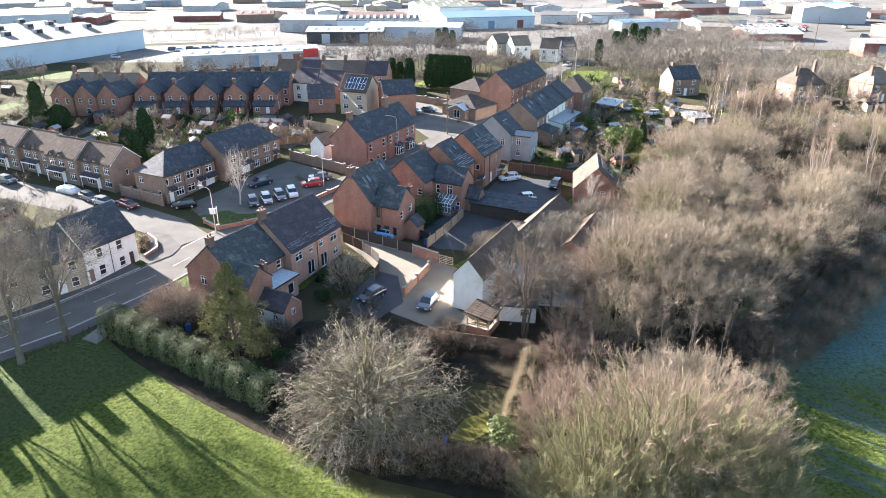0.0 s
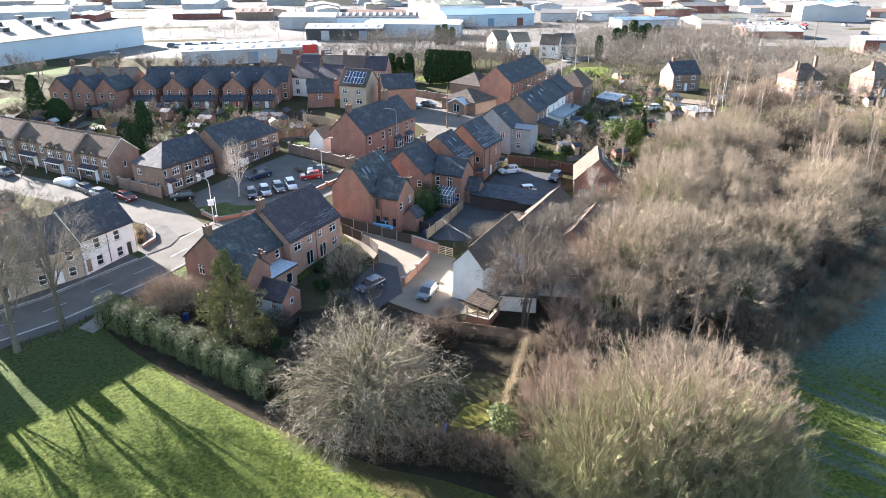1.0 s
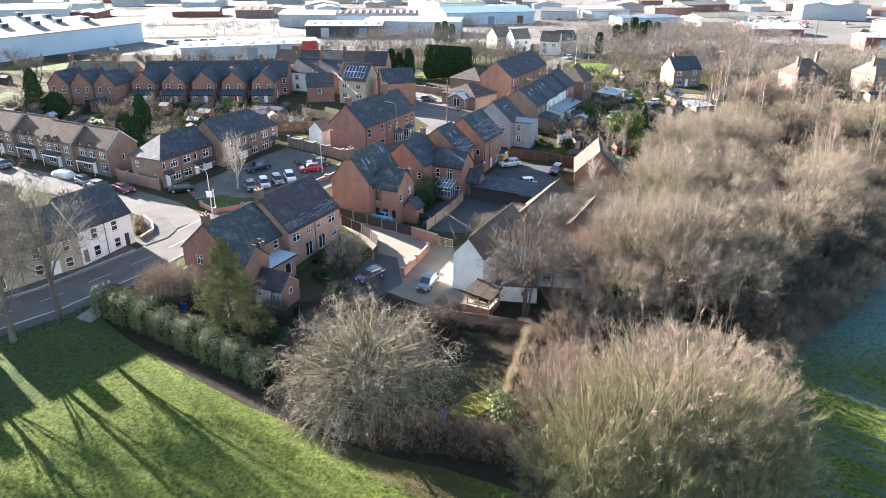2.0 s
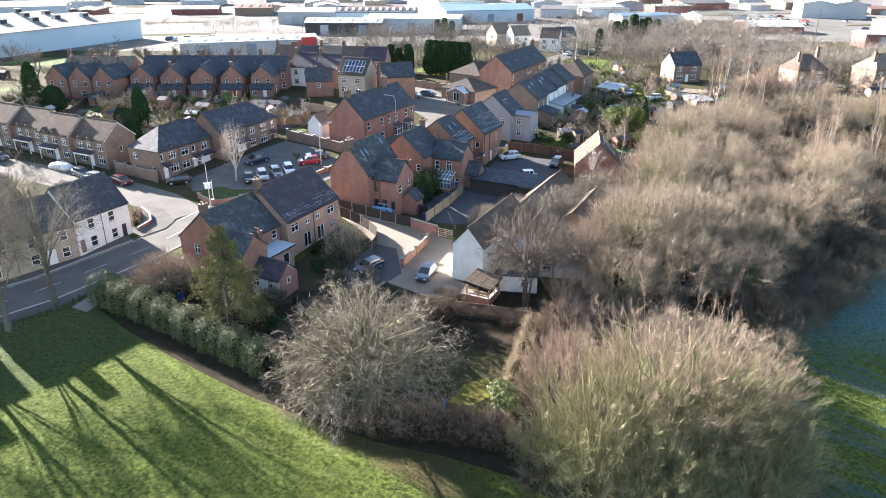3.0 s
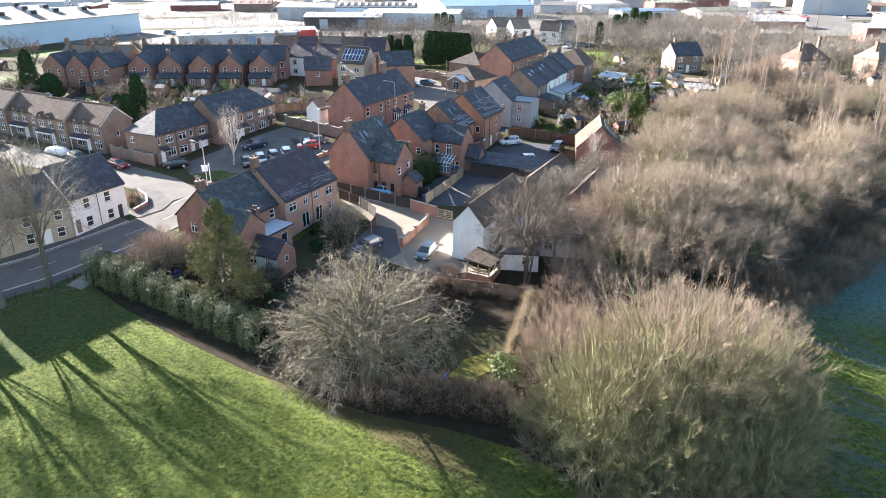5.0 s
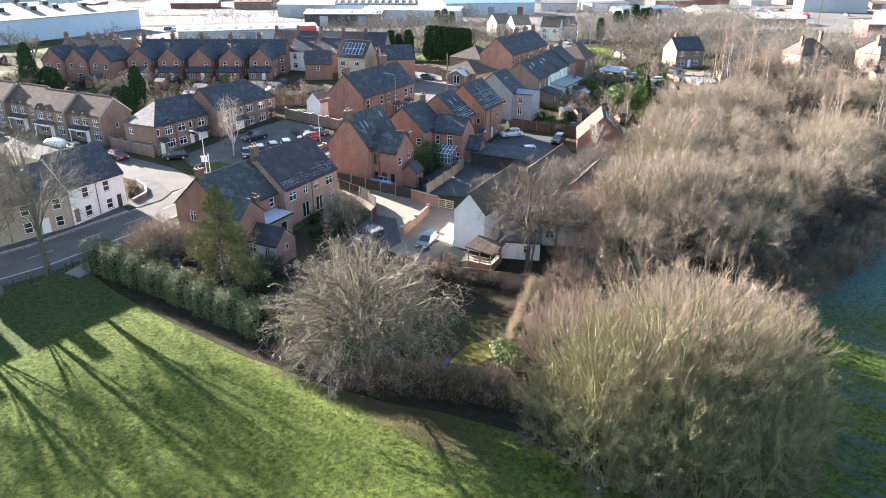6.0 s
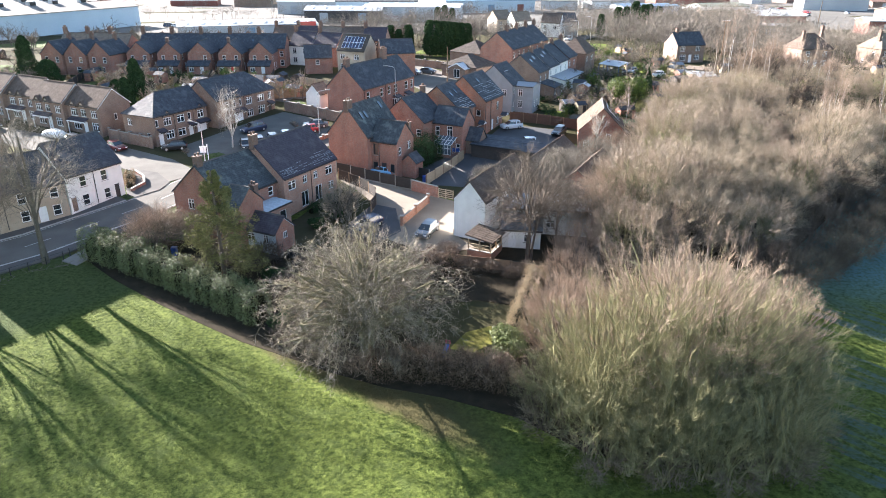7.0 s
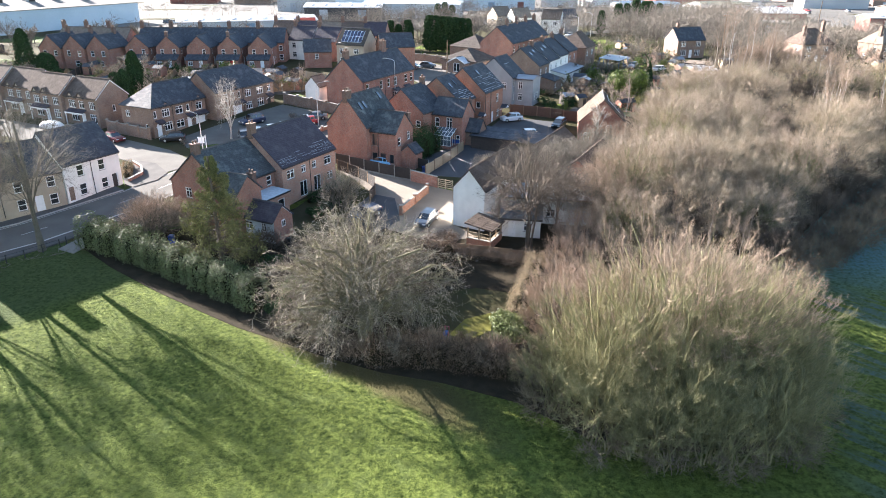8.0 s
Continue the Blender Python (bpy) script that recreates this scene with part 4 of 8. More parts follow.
    CAR_MESH[kind] = (body.mesh("body", bevel=0.03), gl.mesh("glasshouse", PANE), rf.mesh("roof"), wheel.mesh("tyre", TYRE), rim.mesh("rim", STEEL), lamp.mesh("lamp"), L, h, x0)
    return CAR_MESH[kind]


LAMP_CLEAR = paint("headlamp", (0.7, 0.72, 0.74))
LAMP_RED = paint("tail_lamp", (0.3, 0.01, 0.01))


def car(colour, label, x, y, rz, kind="hatch", z=None):
    body, gl, rf, tyre, rim, lamp, L, h, x0 = car_meshes(kind)
    z = gz(x, y) + 0.06 if z is None else z
    dzx = (gz(x + math.cos(radians(rz)), y + math.sin(radians(rz))) - gz(x - math.cos(radians(rz)), y - math.sin(radians(rz)))) / 2
    th = thing("car", label, "car", pose(x, y, z, 0, -math.degrees(math.atan(dzx)), rz))
    part("body", coloured(body, colour), None, th)
    part("glasshouse", gl, None, th)
    part("roof", coloured(rf, colour), None, th)
    for sx in (-L / 2 + 0.8, L / 2 - 0.8):
        for sy in (-h + 0.1, h - 0.1):
            w = part("wheel", tyre, None, th, m=pose(sx, sy, 0.32))
            part("rim", rim, None, w)
    for sy in (-h + 0.3, h - 0.3):
        part("headlight", coloured(lamp, LAMP_CLEAR), None, th, m=pose(-L / 2 + 0.04, sy, 0.66))
        part("tail_light", coloured(lamp, LAMP_RED), None, th, m=pose(L / 2 - 0.04, sy, 0.8))
    return th


def along(pts, step):
    """Evenly spaced plan points along a line."""
    P = np.array(pts, float)
    ln = np.r_[0, np.cumsum(np.hypot(*np.diff(P, axis=0).T))]
    n = max(1, int(round(ln[-1] / step)))
    t = np.linspace(0, ln[-1], n + 1)
    return [(float(a), float(b)) for a, b in zip(np.interp(t, ln, P[:, 0]), np.interp(t, ln, P[:, 1]))]


def fence(label, pts, h=1.8, panel_mat=None, post_mat=None, step=2.4, plinth=0.0, boards=9, name="fence"):
    """A panel fence: posts, and between them panels of boards on a gravel board."""
    P = along(pts, step)
    th = thing(name, label, "fence", pose(P[0][0], P[0][1], gz(*P[0])))
    o = Vector((P[0][0], P[0][1], gz(*P[0])))
    post = MB().box(-0.06, -0.06, -0.3, 0.06, 0.06, h + 0.08).mesh("post", post_mat or CONCRETE)
    cache = {}
    for i, p in enumerate(P):
        a = 0 if i == len(P) - 1 else math.degrees(math.atan2(P[i + 1][1] - p[1], P[i + 1][0] - p[0]))
        zz = gz(*p)
        part("post", post, None, th, m=pose(p[0] - o.x, p[1] - o.y, zz - o.z, 0, 0, a))
        if i == len(P) - 1:
            break
        q = P[i + 1]
        ln = math.hypot(q[0] - p[0], q[1] - p[1])
        key = round(ln, 1)
        if key not in cache:
            mb = MB()
            prof = []
            for b in range(boards):
                x0, x1 = 0.06 + (key - 0.12) * b / boards, 0.06 + (key - 0.12) * (b + 1) / boards
                prof += [(x0, -0.004), (x0 + 0.004, -0.03), (x1 - 0.002, -0.012)]
            ring = prof + [(key - 0.06, 0.02), (0.06, 0.02)]
            loft(mb, [[(x, y, plinth) for x, y in ring], [(x, y, h) for x, y in ring]])
            pl = MB().box(0.06, -0.025, -0.2, key - 0.06, 0.025, max(plinth, 0.02)) if plinth else None
            cache[key] = (mb.mesh("panel", panel_mat or WOOD), pl.mesh("gravel_board", CONCRETE) if pl else None)
        zm = (zz + gz(*q)) / 2 - o.z
        pan, plm = cache[key]
        part("panel", pan, None, th, m=pose(p[0] - o.x, p[1] - o.y, zm, 0, 0, a))
        if plm:
            part("gravel_board", plm, None, th, m=pose(p[0] - o.x, p[1] - o.y, zm, 0, 0, a))
    return th


def garden_wall(label, pts, h=1.0, material=None, piers=True, step=3.0, coping=None, t=0.22):
    P = along(pts, step)
    o = Vector((P[0][0], P[0][1], gz(*P[0])))
    th = thing("garden_wall", label, "wall", pose(*o))
    for i, p in enumerate(P):
        zz = gz(*p) - o.z
        if i < len(P) - 1:
            q = P[i + 1]
            a = math.degrees(math.atan2(q[1] - p[1], q[0] - p[0]))
            ln = math.hypot(q[0] - p[0], q[1] - p[1])
            zq = gz(*q) - o.z
            m = pose(p[0] - o.x, p[1] - o.y, 0, 0, 0, a)
            part("wall", MB().slab([(0, -t / 2, zz - 0.4), (ln, -t / 2, zq - 0.4), (ln, -t / 2, zq + h), (0, -t / 2, zz + h)], (0, t, 0)), material or BRICK, th, m=m)
            part("coping", MB().slab([(0, -t / 2 - 0.04, zz + h + 0.003), (ln, -t / 2 - 0.04, zq + h + 0.003), (ln, -t / 2 - 0.04, zq + h + 0.08), (0, -t / 2 - 0.04, zz + h + 0.08)], (0, t + 0.08, 0)), coping or CONCRETE, th, m=m)
        if piers:
            b = 0.2
            pr = part("pier", MB().box(-b, -b, -0.4, b, b, h + 0.25), material or BRICK, th, m=pose(p[0] - o.x, p[1] - o.y, zz))
            part("cap", MB().box(-b - 0.05, -b - 0.05, h + 0.25, b + 0.05, b + 0.05, h + 0.34), coping or CONCRETE, pr)
    return th


def street_lamp(x, y, rz, h=8.0, arm=1.6):
    th = thing("street_lamp", "tall grey steel street lamp with a curved arm", "street lamp", pose(x, y, gz(x, y), 0, 0, rz), group="street lamps")
    part("pole", MB().tube([(0, 0, -0.2), (0, 0, 1.4), (0, 0, 1.45), (0, 0, h - 0.8)], [0.11, 0.1, 0.07, 0.055], 8), STEEL, th)
    part("arm", MB().tube([(0, 0, h - 0.8), (0.1, 0, h - 0.35), (0.45, 0, h - 0.05), (arm, 0, h + 0.1)], 0.045, 6), STEEL, th)
    part("lantern", MB().box(arm - 0.1, -0.16, h + 0.03, arm + 0.75, 0.16, h + 0.2), CONCRETE, th, bevel=0.05)
    return th


def telegraph_pole(x, y, h=9.0, arm=True, rz=0.0):
    th = thing("telegraph_pole", "weathered wooden telegraph pole with a crossarm", "pole", pose(x, y, gz(x, y), 0, 0, rz), group="telegraph poles")
    part("pole", MB().tube([(0, 0, -0.3), (0, 0, h)], [0.16, 0.1], 8), WOOD, th)
    if arm:
        part("crossarm", MB().box(-0.9, -0.06, h - 0.5, 0.9, 0.06, h - 0.36), WOOD, th)
        for i in range(4):
            part("insulator", MB().tube([(-0.75 + 0.5 * i, 0, h - 0.36), (-0.75 + 0.5 * i, 0, h - 0.2)], [0.05, 0.03], 6), UPVC, th)
    return th


def cable(a, b, sag=0.2, r=0.007, name="cable"):
    pts = []
    for i in range(13):
        t = i / 12
        p = Vector(a).lerp(Vector(b), t)
        pts.append((p.x - a[0], p.y - a[1], p.z - a[2] - sag * 4 * t * (1 - t)))
    th = new(name, MB().tube(pts, r, 4).mesh("cable", BLACKPAINT))
    th.matrix_basis = Matrix.Translation(a)
    return tagged(th, "thin overhead telephone cable between houses", "cable")


def garden_shed(x, y, rz, L=2.4, D=1.8, h=1.9, wall=None, roof=None, label="small wooden garden shed with felt roof"):
    th = thing("garden_shed", label, "shed", pose(x, y, gz(x, y), 0, 0, rz))
    mb = MB()
    panel(mb, (0, 0, 0), (1, 0), (0, -1), L, h, [(L * 0.55, 0.05, 0.75, 1.7)])
    panel(mb, (0, 0, 0), (0, 1), (-1, 0), D, h, [])
    panel(mb, (0, D, 0), (1, 0), (0, 1), L, h, [])
    panel(mb, (L, 0, 0), (0, 1), (1, 0), D, h, [])
    for s in (0, L):
        mb.poly([(s, 0, h), (s, D, h), (s, D / 2, h + 0.45)])
    for a, b in (((0, 0), (L, 0)), ((L, 0), (L, D)), ((L, D), (0, D)), ((0, D), (0, 0))):
        mb.poly([(*a, -0.5), (*b, -0.5), (*b, 0), (*a, 0)])
    part("wall", mb, wall or WOOD, th)
    rb = MB().slab([(-0.1, -0.15, h - 0.1), (L + 0.1, -0.15, h - 0.1), (L + 0.1, D / 2, h + 0.5), (-0.1, D / 2, h + 0.5)], (0, 0, 0.05))
    rb.slab([(L + 0.1, D + 0.15, h - 0.1), (-0.1, D + 0.15, h - 0.1), (-0.1, D / 2, h + 0.5), (L + 0.1, D / 2, h + 0.5)], (0, 0, 0.05))
    part("roof", rb, roof or SLATE, th)
    part("door", MB().box(L * 0.55 + 0.01, 0.02, 0.06, L * 0.55 + 0.74, 0.06, 1.74), WOOD_DARK, th)
    return th


def flat_shed(name, label, xy, L, D, h, wall, roof, ang=ANG, z=None, over=0.2, slope=0.3, openings=(), category="outbuilding"):
    """A low building under one sloping roof. Openings are on the front (local -y)."""
    z0 = gz(*xy) if z is None else z
    th = thing(name, label, category, pose(xy[0], xy[1], z0, 0, 0, ang))
    mb = MB()
    panel(mb, (0, 0, 0), (1, 0), (0, -1), L, h, [o[:4] for o in openings])
    panel(mb, (0, D, 0), (1, 0), (0, 1), L, h + slope, [])
    for x in (0, L):
        mb.poly([(x, 0, 0), (x, D, 0), (x, D, h + slope), (x, 0, h)])
    for a, b in (((0, 0), (L, 0)), ((L, 0), (L, D)), ((L, D), (0, D)), ((0, D), (0, 0))):
        mb.poly([(*a, -1.0), (*b, -1.0), (*b, 0), (*a, 0)])
    mb.poly([(0, 0, 0.03), (L, 0, 0.03), (L, D, 0.03), (0, D, 0.03)])
    part("wall", mb, wall, th)
    k = slope / D
    part("roof", MB().slab([(-over, -over, h - over * k + 0.01), (L + over, -over, h - over * k + 0.01), (L + over, D + over, h + slope + over * k + 0.01), (-over, D + over, h + slope + over * k + 0.01)], (0, 0, 0.14)), roof, th)
    part("fascia", MB().box(-over, -over - 0.04, h - over * k - 0.08, L + over, -over, h - over * k + 0.13), BLACKPAINT, th)
    for s, zz, w, hh, st, *o in openings:
        window(th, pose(s, 0.06, zz), w, hh, st, *o)
    return th


def conifer(name, label, seed, h, r, material, m, leaves=9000, size=0.28, shape=0.8, category="tree"):
    """A dense narrow evergreen: a trunk with short limbs, clad in small sprays."""
    rs = np.random.RandomState(seed)
    th = thing(name, label, category, m)
    z = h * (0.04 + 0.96 * rs.uniform(0, 1, leaves) ** 0.9)
    an = rs.uniform(0, 2 * np.pi, leaves)
    prof = np.clip((1 - z / h), 0.0, 1) ** shape * np.clip(0.45 + 2.5 * z / h, 0, 1)
    lump = 1 + 0.13 * np.sin(3 * an + z * 1.3) + 0.1 * np.sin(7 * an - z * 3.1)
    rr = r * prof * lump * rs.uniform(0.72, 1.02, leaves) + 0.05
    pt = np.stack([np.cos(an) * rr, np.sin(an) * rr, z], 1)
    nrm = np.stack([np.cos(an), np.sin(an), 0.5 + 0 * an], 1)
    part("foliage", leaves_mesh("foliage", pt, nrm, size, material, seed, 0.6), None, th)
    g = grow(seed, stem([(0, 0, -0.2)], [(0, 0, 1)], [h * 0.95], [0.05 + r * 0.1]), [dict(n=60, a=0.3, b=1, up=0.2, len=r / h * 0.7, rad=0.3, lo=0.03)])
    part("trunk", limbs_mesh("trunk", g, BARK, (6, 4)), None, th)
    return th


def evergreen_bush(name, label, seed, h, r, material, m, leaves=5000, size=0.22, category="bush", stems_mat=None):
    """A round leafy bush with an uneven outline."""
    rs = np.random.RandomState(seed)
    th = thing(name, label, category, m)
    n = 9
    c = np.stack([rs.uniform(-0.5, 0.5, n) * r, rs.uniform(-0.5, 0.5, n) * r, rs.uniform(0.35, 0.72, n) * h], 1)
    cr = rs.uniform(0.35, 0.6, n) * min(r, h * 0.7)
    i = rs.randint(0, n, leaves)
    d = unit(rs.normal(size=(leaves, 3)))
    pt = c[i] + d * (cr[i] * rs.uniform(0.7, 1.05, leaves))[:, None] * np.array([1, 1, 0.85])
    pt[:, 2] = np.maximum(pt[:, 2], 0.05)
    part("leaves", leaves_mesh("leaves", pt, d + np.array([0, 0, 0.3]), size, material, seed), None, th)
    k = 10 if leaves > 400 else 4
    g = grow(seed, stem(np.zeros((k, 3)) - [0, 0, 0.1], np.stack([rs.normal(0, 0.5, k), rs.normal(0, 0.5, k), np.ones(k)], 1), h * 0.6 * np.ones(k), 0.04 * np.ones(k)), [dict(n=4, a=0.8, b=0.7, up=0.2, len=0.5, rad=0.6, lo=0.3)])
    part("branchwork", limbs_mesh("branchwork", g, stems_mat or BARK, (4, 3)), None, th)
    return th


def pine(label, seed, h, r, m):
    """A tall open conifer with level, drooping boughs of yellow-green needles."""
    rs = np.random.RandomState(seed)
    th = thing("pine_tree", label, "tree", m)
    k = 82
    z = np.linspace(0.10, 0.97, k) * h
    an = rs.uniform(0, 2 * np.pi, k) + np.arange(k) * 2.4
    ln = r * (1 - (z / h) ** 0.95 * 0.97) * rs.uniform(0.65, 1.15, k) * np.clip(0.75 + z / h * 2.2, 0, 1)
    d = np.stack([np.cos(an), np.sin(an), 0.05 + 0.45 * z / h], 1)
    base = np.stack([0 * z, 0 * z, z], 1)
    g = grow(seed, stem(base, d, ln, 0.03 + 0.035 * ln / r), [dict(n=13, a=0.75, b=0.6, up=-0.05, len=0.45, rad=0.5, lo=0.2, bend=-0.06), dict(n=9, a=0.8, b=0.6, up=0.12, len=0.5, rad=0.5, lo=0.1)])
    tr = grow(seed + 1, stem([(0, 0, -0.3)], [(0.01, 0, 1)], [h + 0.2], [0.26]), [], 0.02)
    part("trunk", limbs_mesh("trunk", tr, BARK, (8,)), None, th)
    part("branch_frame", limbs_mesh("boughs", g[:2], BARK, (4, 3)), None, th)
    P = np.concatenate([g[2][0].reshape(-1, 3), g[1][0].reshape(-1, 3)])
    P = P + rs.normal(0, 0.08, P.shape)
    part("needles", leaves_mesh("needles", P, np.tile([0, 0, 0.5], (len(P), 1)), 0.29, LEAF_PINE, seed, 0.13), None, th)
    return th


# ---- roads, yards and paths ----
def ribbon(line, w0, w1):
    """The outline of a strip along a plan line, from w0 to w1 to its left."""
    P = [Vector((*p, 0)) for p in line]
    out = []
    for w in (w0, w1):
        side = []
        for i, p in enumerate(P):
            d = (P[min(i + 1, len(P) - 1)] - P[max(i - 1, 0)]).normalized()
            q = p + w * Vector((-d.y, d.x, 0))
            side.append((q.x, q.y))
        out.append(side)
    return out[0] + out[1][::-1]


RED_DOOR = paint("red_door", (0.35, 0.02, 0.02))
TURF = mat("thin_mossy_turf", (0.15, 0.145, 0.04), (0.075, 0.07, 0.025), rough=1.0, scale=0.5, fine=6.0, bump=0.5, dist=0.1, vary=0.02, spec=0.03)
GARDEN = mat("garden_ground", (0.062, 0.052, 0.033), (0.04, 0.044, 0.02), rough=1.0, scale=0.22, fine=3.0, bump=0.35, dist=0.1, vary=0.02, spec=0.03)
PALE_YARD = mat("pale_concrete_yard", (0.165, 0.158, 0.148), (0.085, 0.082, 0.076), rough=0.95, scale=0.035, fine=0.5, bump=0.1, vary=0.02, spec=0.1)
MAIN = [(-78, 52), (-60, 66), (-49, 75.5), (-40.5, 86.5), (-32.5, 101), (-21, 116), (-9, 131.5), (0, 147), (8, 162), (19, 187), (31, 215), (38, 240), (52, 262), (80, 285)]
SIDE = [(-39, 97), (-45, 102.8), (-53, 107.4), (-64, 112), (-76, 117), (-92, 123.5), (-125, 137)]
drape("ground_gardens", [(-200, 60), (-90, 60), (-62, 74), (-42, 100), (-20, 84), (-12, 94), (2, 90), (26, 118), (62, 152), (140, 140), (330, 140), (330, 300), (-330, 300), (-330, 60)], GARDEN, 0.02, "brown winter gardens with patchy turf and bare earth", category="gardens")
drape("ground_yards", [(-900, 236), (-30, 262), (20, 296), (120, 296), (900, 300), (1500, 4000), (-1500, 4000)], PALE_YARD, 0.05, "pale concrete yards of a trading estate", category="yard")
drape("road", ribbon(MAIN, -3.6, 3.6), ASPHALT, 0.07, "worn grey asphalt main road, damp and sunlit", category="road")
drape("road", ribbon(SIDE, -3.4, 3.4), ASPHALT, 0.076, "grey asphalt side street in low sun", category="road")
drape("pavement", ribbon(MAIN[:4], 3.75, 6.0), FOOTWAY, 0.18, "dark asphalt footway in front of the white cottages", category="pavement")
drape("pavement", ribbon(MAIN[:4], -5.4, -3.75), FOOTWAY, 0.18, "grey asphalt footway beside the park", category="pavement")
for s, e in ((3.6, 3.76), (-3.76, -3.6)):
    drape("kerb", ribbon(MAIN[:4], s, e), KERB, 0.19, "pale concrete kerb edging the road", category="kerb")
for s in (-3.35, 3.25):
    drape("road_marking", ribbon(MAIN[:5], s, s + 0.1), PAINTLINE, 0.078, "worn white edge line on the road", category="road marking")
for i, (a, b) in enumerate(zip(along(MAIN[:8], 3.0)[::2], along(MAIN[:8], 3.0)[1::2])):
    drape("road_marking", ribbon([a, b], -0.06, 0.06), PAINTLINE, 0.078, "white dashed centre line", category="road marking")
drape("road", [(-41, 107), (-36.6, 103.2), (-31, 107), (-22.8, 117), (-20.2, 123), (-25, 129), (-31, 133), (-35, 127), (-43.5, 112)], ASPHALT, 0.08, "asphalt parking court before the brick houses", category="parking court")
drape("ground_verge", [(-40.6, 106.6), (-36.9, 102.6), (-30.2, 105.4), (-31.2, 107.6), (-34.5, 107.4), (-36.5, 108.8)], GRASS, 0.12, "trimmed grass verge beside the court", category="verge")
drape("road", [(-20, 178), (-8, 160), (-3, 149), (4, 156), (3, 168), (-3, 182), (-12, 190)], ASPHALT, 0.08, "asphalt car park beyond the terrace", category="parking court")
drape("ground_yard", [(-15.7, 99.8), (-4.6, 93), (2.4, 88.6), (1.2, 79), (4, 75), (-1, 73.5), (-6.4, 77), (-9.6, 80), (-9.3, 88), (-12.4, 93.2), (-15, 96.5)], DRIVE, 0.06, "buff resin-bound driveway in sunlight", category="driveway")
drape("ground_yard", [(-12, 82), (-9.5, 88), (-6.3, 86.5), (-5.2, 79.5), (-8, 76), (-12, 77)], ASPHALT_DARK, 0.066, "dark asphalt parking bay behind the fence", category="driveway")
drape("ground_yard", [(-4.4, 100.9), (1.5, 108), (6, 113), (11.4, 125.3), (22, 121.5), (20.5, 113), (9, 101), (4.8, 94), (-1.2, 95)], ASPHALT_DARK, 0.06, "dark asphalt yard beside the houses", category="yard")
# Bare soil whose dark colour also paints the shaded strip next to the lawn.
drape("ground_soil", [(-41, 71.8), (-36, 67.4), (-29, 62.2), (-24.2, 59.0), (-19, 55.6), (-14.2, 53.1), (-10, 50.8), (-5, 48.6), (0, 47.2), (6, 44.6), (10.5, 40.6), (15, 39.2), (22, 38.8), (25, 41), (27.5, 47), (30.5, 57), (35, 66.5), (43, 76), (53, 86.5), (73, 102.5), (140, 130), (140, 160), (60, 160), (36, 130), (24, 118), (20, 100), (9, 90), (1, 86), (-12, 91), (-20, 82), (-34, 76)], SHADED_SOIL, 0.03, "leaf litter and bare soil under the trees, darkened for their shade", category="soil")
# Brown garden ground; its dark colour also carries the garden's shade.
drape("ground_garden", [(4, 66.5), (9, 67.5), (6.6, 55), (3, 52.6), (-1.8, 53.6), (-2.2, 60)], GARDEN, 0.045, "small garden of leaf litter and thin turf, kept dark for its shade", category="garden")
drape("ground_garden", [(2.2, 57.2), (4.8, 58.4), (4.6, 55.2), (2.6, 53.8), (0.6, 54.4)], TURF, 0.07, "small patch of garden lawn", category="garden lawn")
drape("pavement", [(-44.2, 91.0), (-42.6, 89.8), (-40.2, 92.6), (-39.8, 95.4), (-43.0, 99.4), (-46.6, 100.6), (-47.4, 97.6)], FOOTWAY, 0.16, "dark asphalt footway round the corner of the junction", category="pavement")
drape("ground_garden", [(-21, 77.5), (-15.2, 93.0), (-11.6, 92.6), (-9.9, 88), (-10.4, 82.6), (-12.4, 76.4), (-19, 74.6)], GARDEN, 0.05, "shaded back garden of thin turf and damp earth", category="garden")
drape("ground_verge", [(36, 214), (44, 238), (54, 240), (61, 226), (54, 214)], GRASS, 0.06, "sunlit green beside the far road", category="verge")
drape("ground_verge", [(-145, 222), (-122, 222), (-116, 236), (-140, 240)], GRASS, 0.06, "sunlit green beyond the terraces", category="verge")

# ---- cottages beside the road ----
W0 = (-44.5, 91.3)
house("cottage", "white rendered cottage with a dark slate roof beside the road", uv(W0, -8.4, 0), 8.4, 7.4, 5.0, 3.7, WHITE, SLATE, z=2.6,
      front=[(1.9, 0.55, 1.05, 1.5, "sash"), (0.25, 0.1, 0.9, 2.0, "door", UPVC, BRICK_BROWN), (1.9, 3.1, 1.0, 1.45, "sash"), (5.2, 0.6, 1.0, 1.4, "sash"), (6.85, 0.1, 0.9, 2.1, "door", UPVC, BLACKPAINT), (5.1, 3.1, 1.0, 1.45, "sash")], downpipes=(4.0,))
house("cottage", "tan pebble-dashed cottage joined to the white one", (-58.8, 73.4), 14.6, 7.4, 4.7, 3.5, TAN_RENDER, SLATE, z=2.3, ang=45,
      front=[(11.0, 0.1, 1.0, 2.0, "door", UPVC, UPVC), (12.7, 0.6, 1.0, 1.4, "sash"), (12.7, 2.9, 1.0, 1.4, "sash"), (9.0, 0.6, 1.0, 1.4, "sash"), (9.0, 2.9, 1.0, 1.4, "sash"), (4.6, 0.1, 0.9, 2.0, "door", UPVC, BLACKPAINT), (2.0, 0.6, 1.0, 1.4, "sash"), (2.0, 2.9, 1.0, 1.4, "sash"), (5.6, 2.9, 1.0, 1.4, "sash")], chimneys=[(3.6, 3.7, 1.7, 1.7, 3)], downpipes=(7.4,))
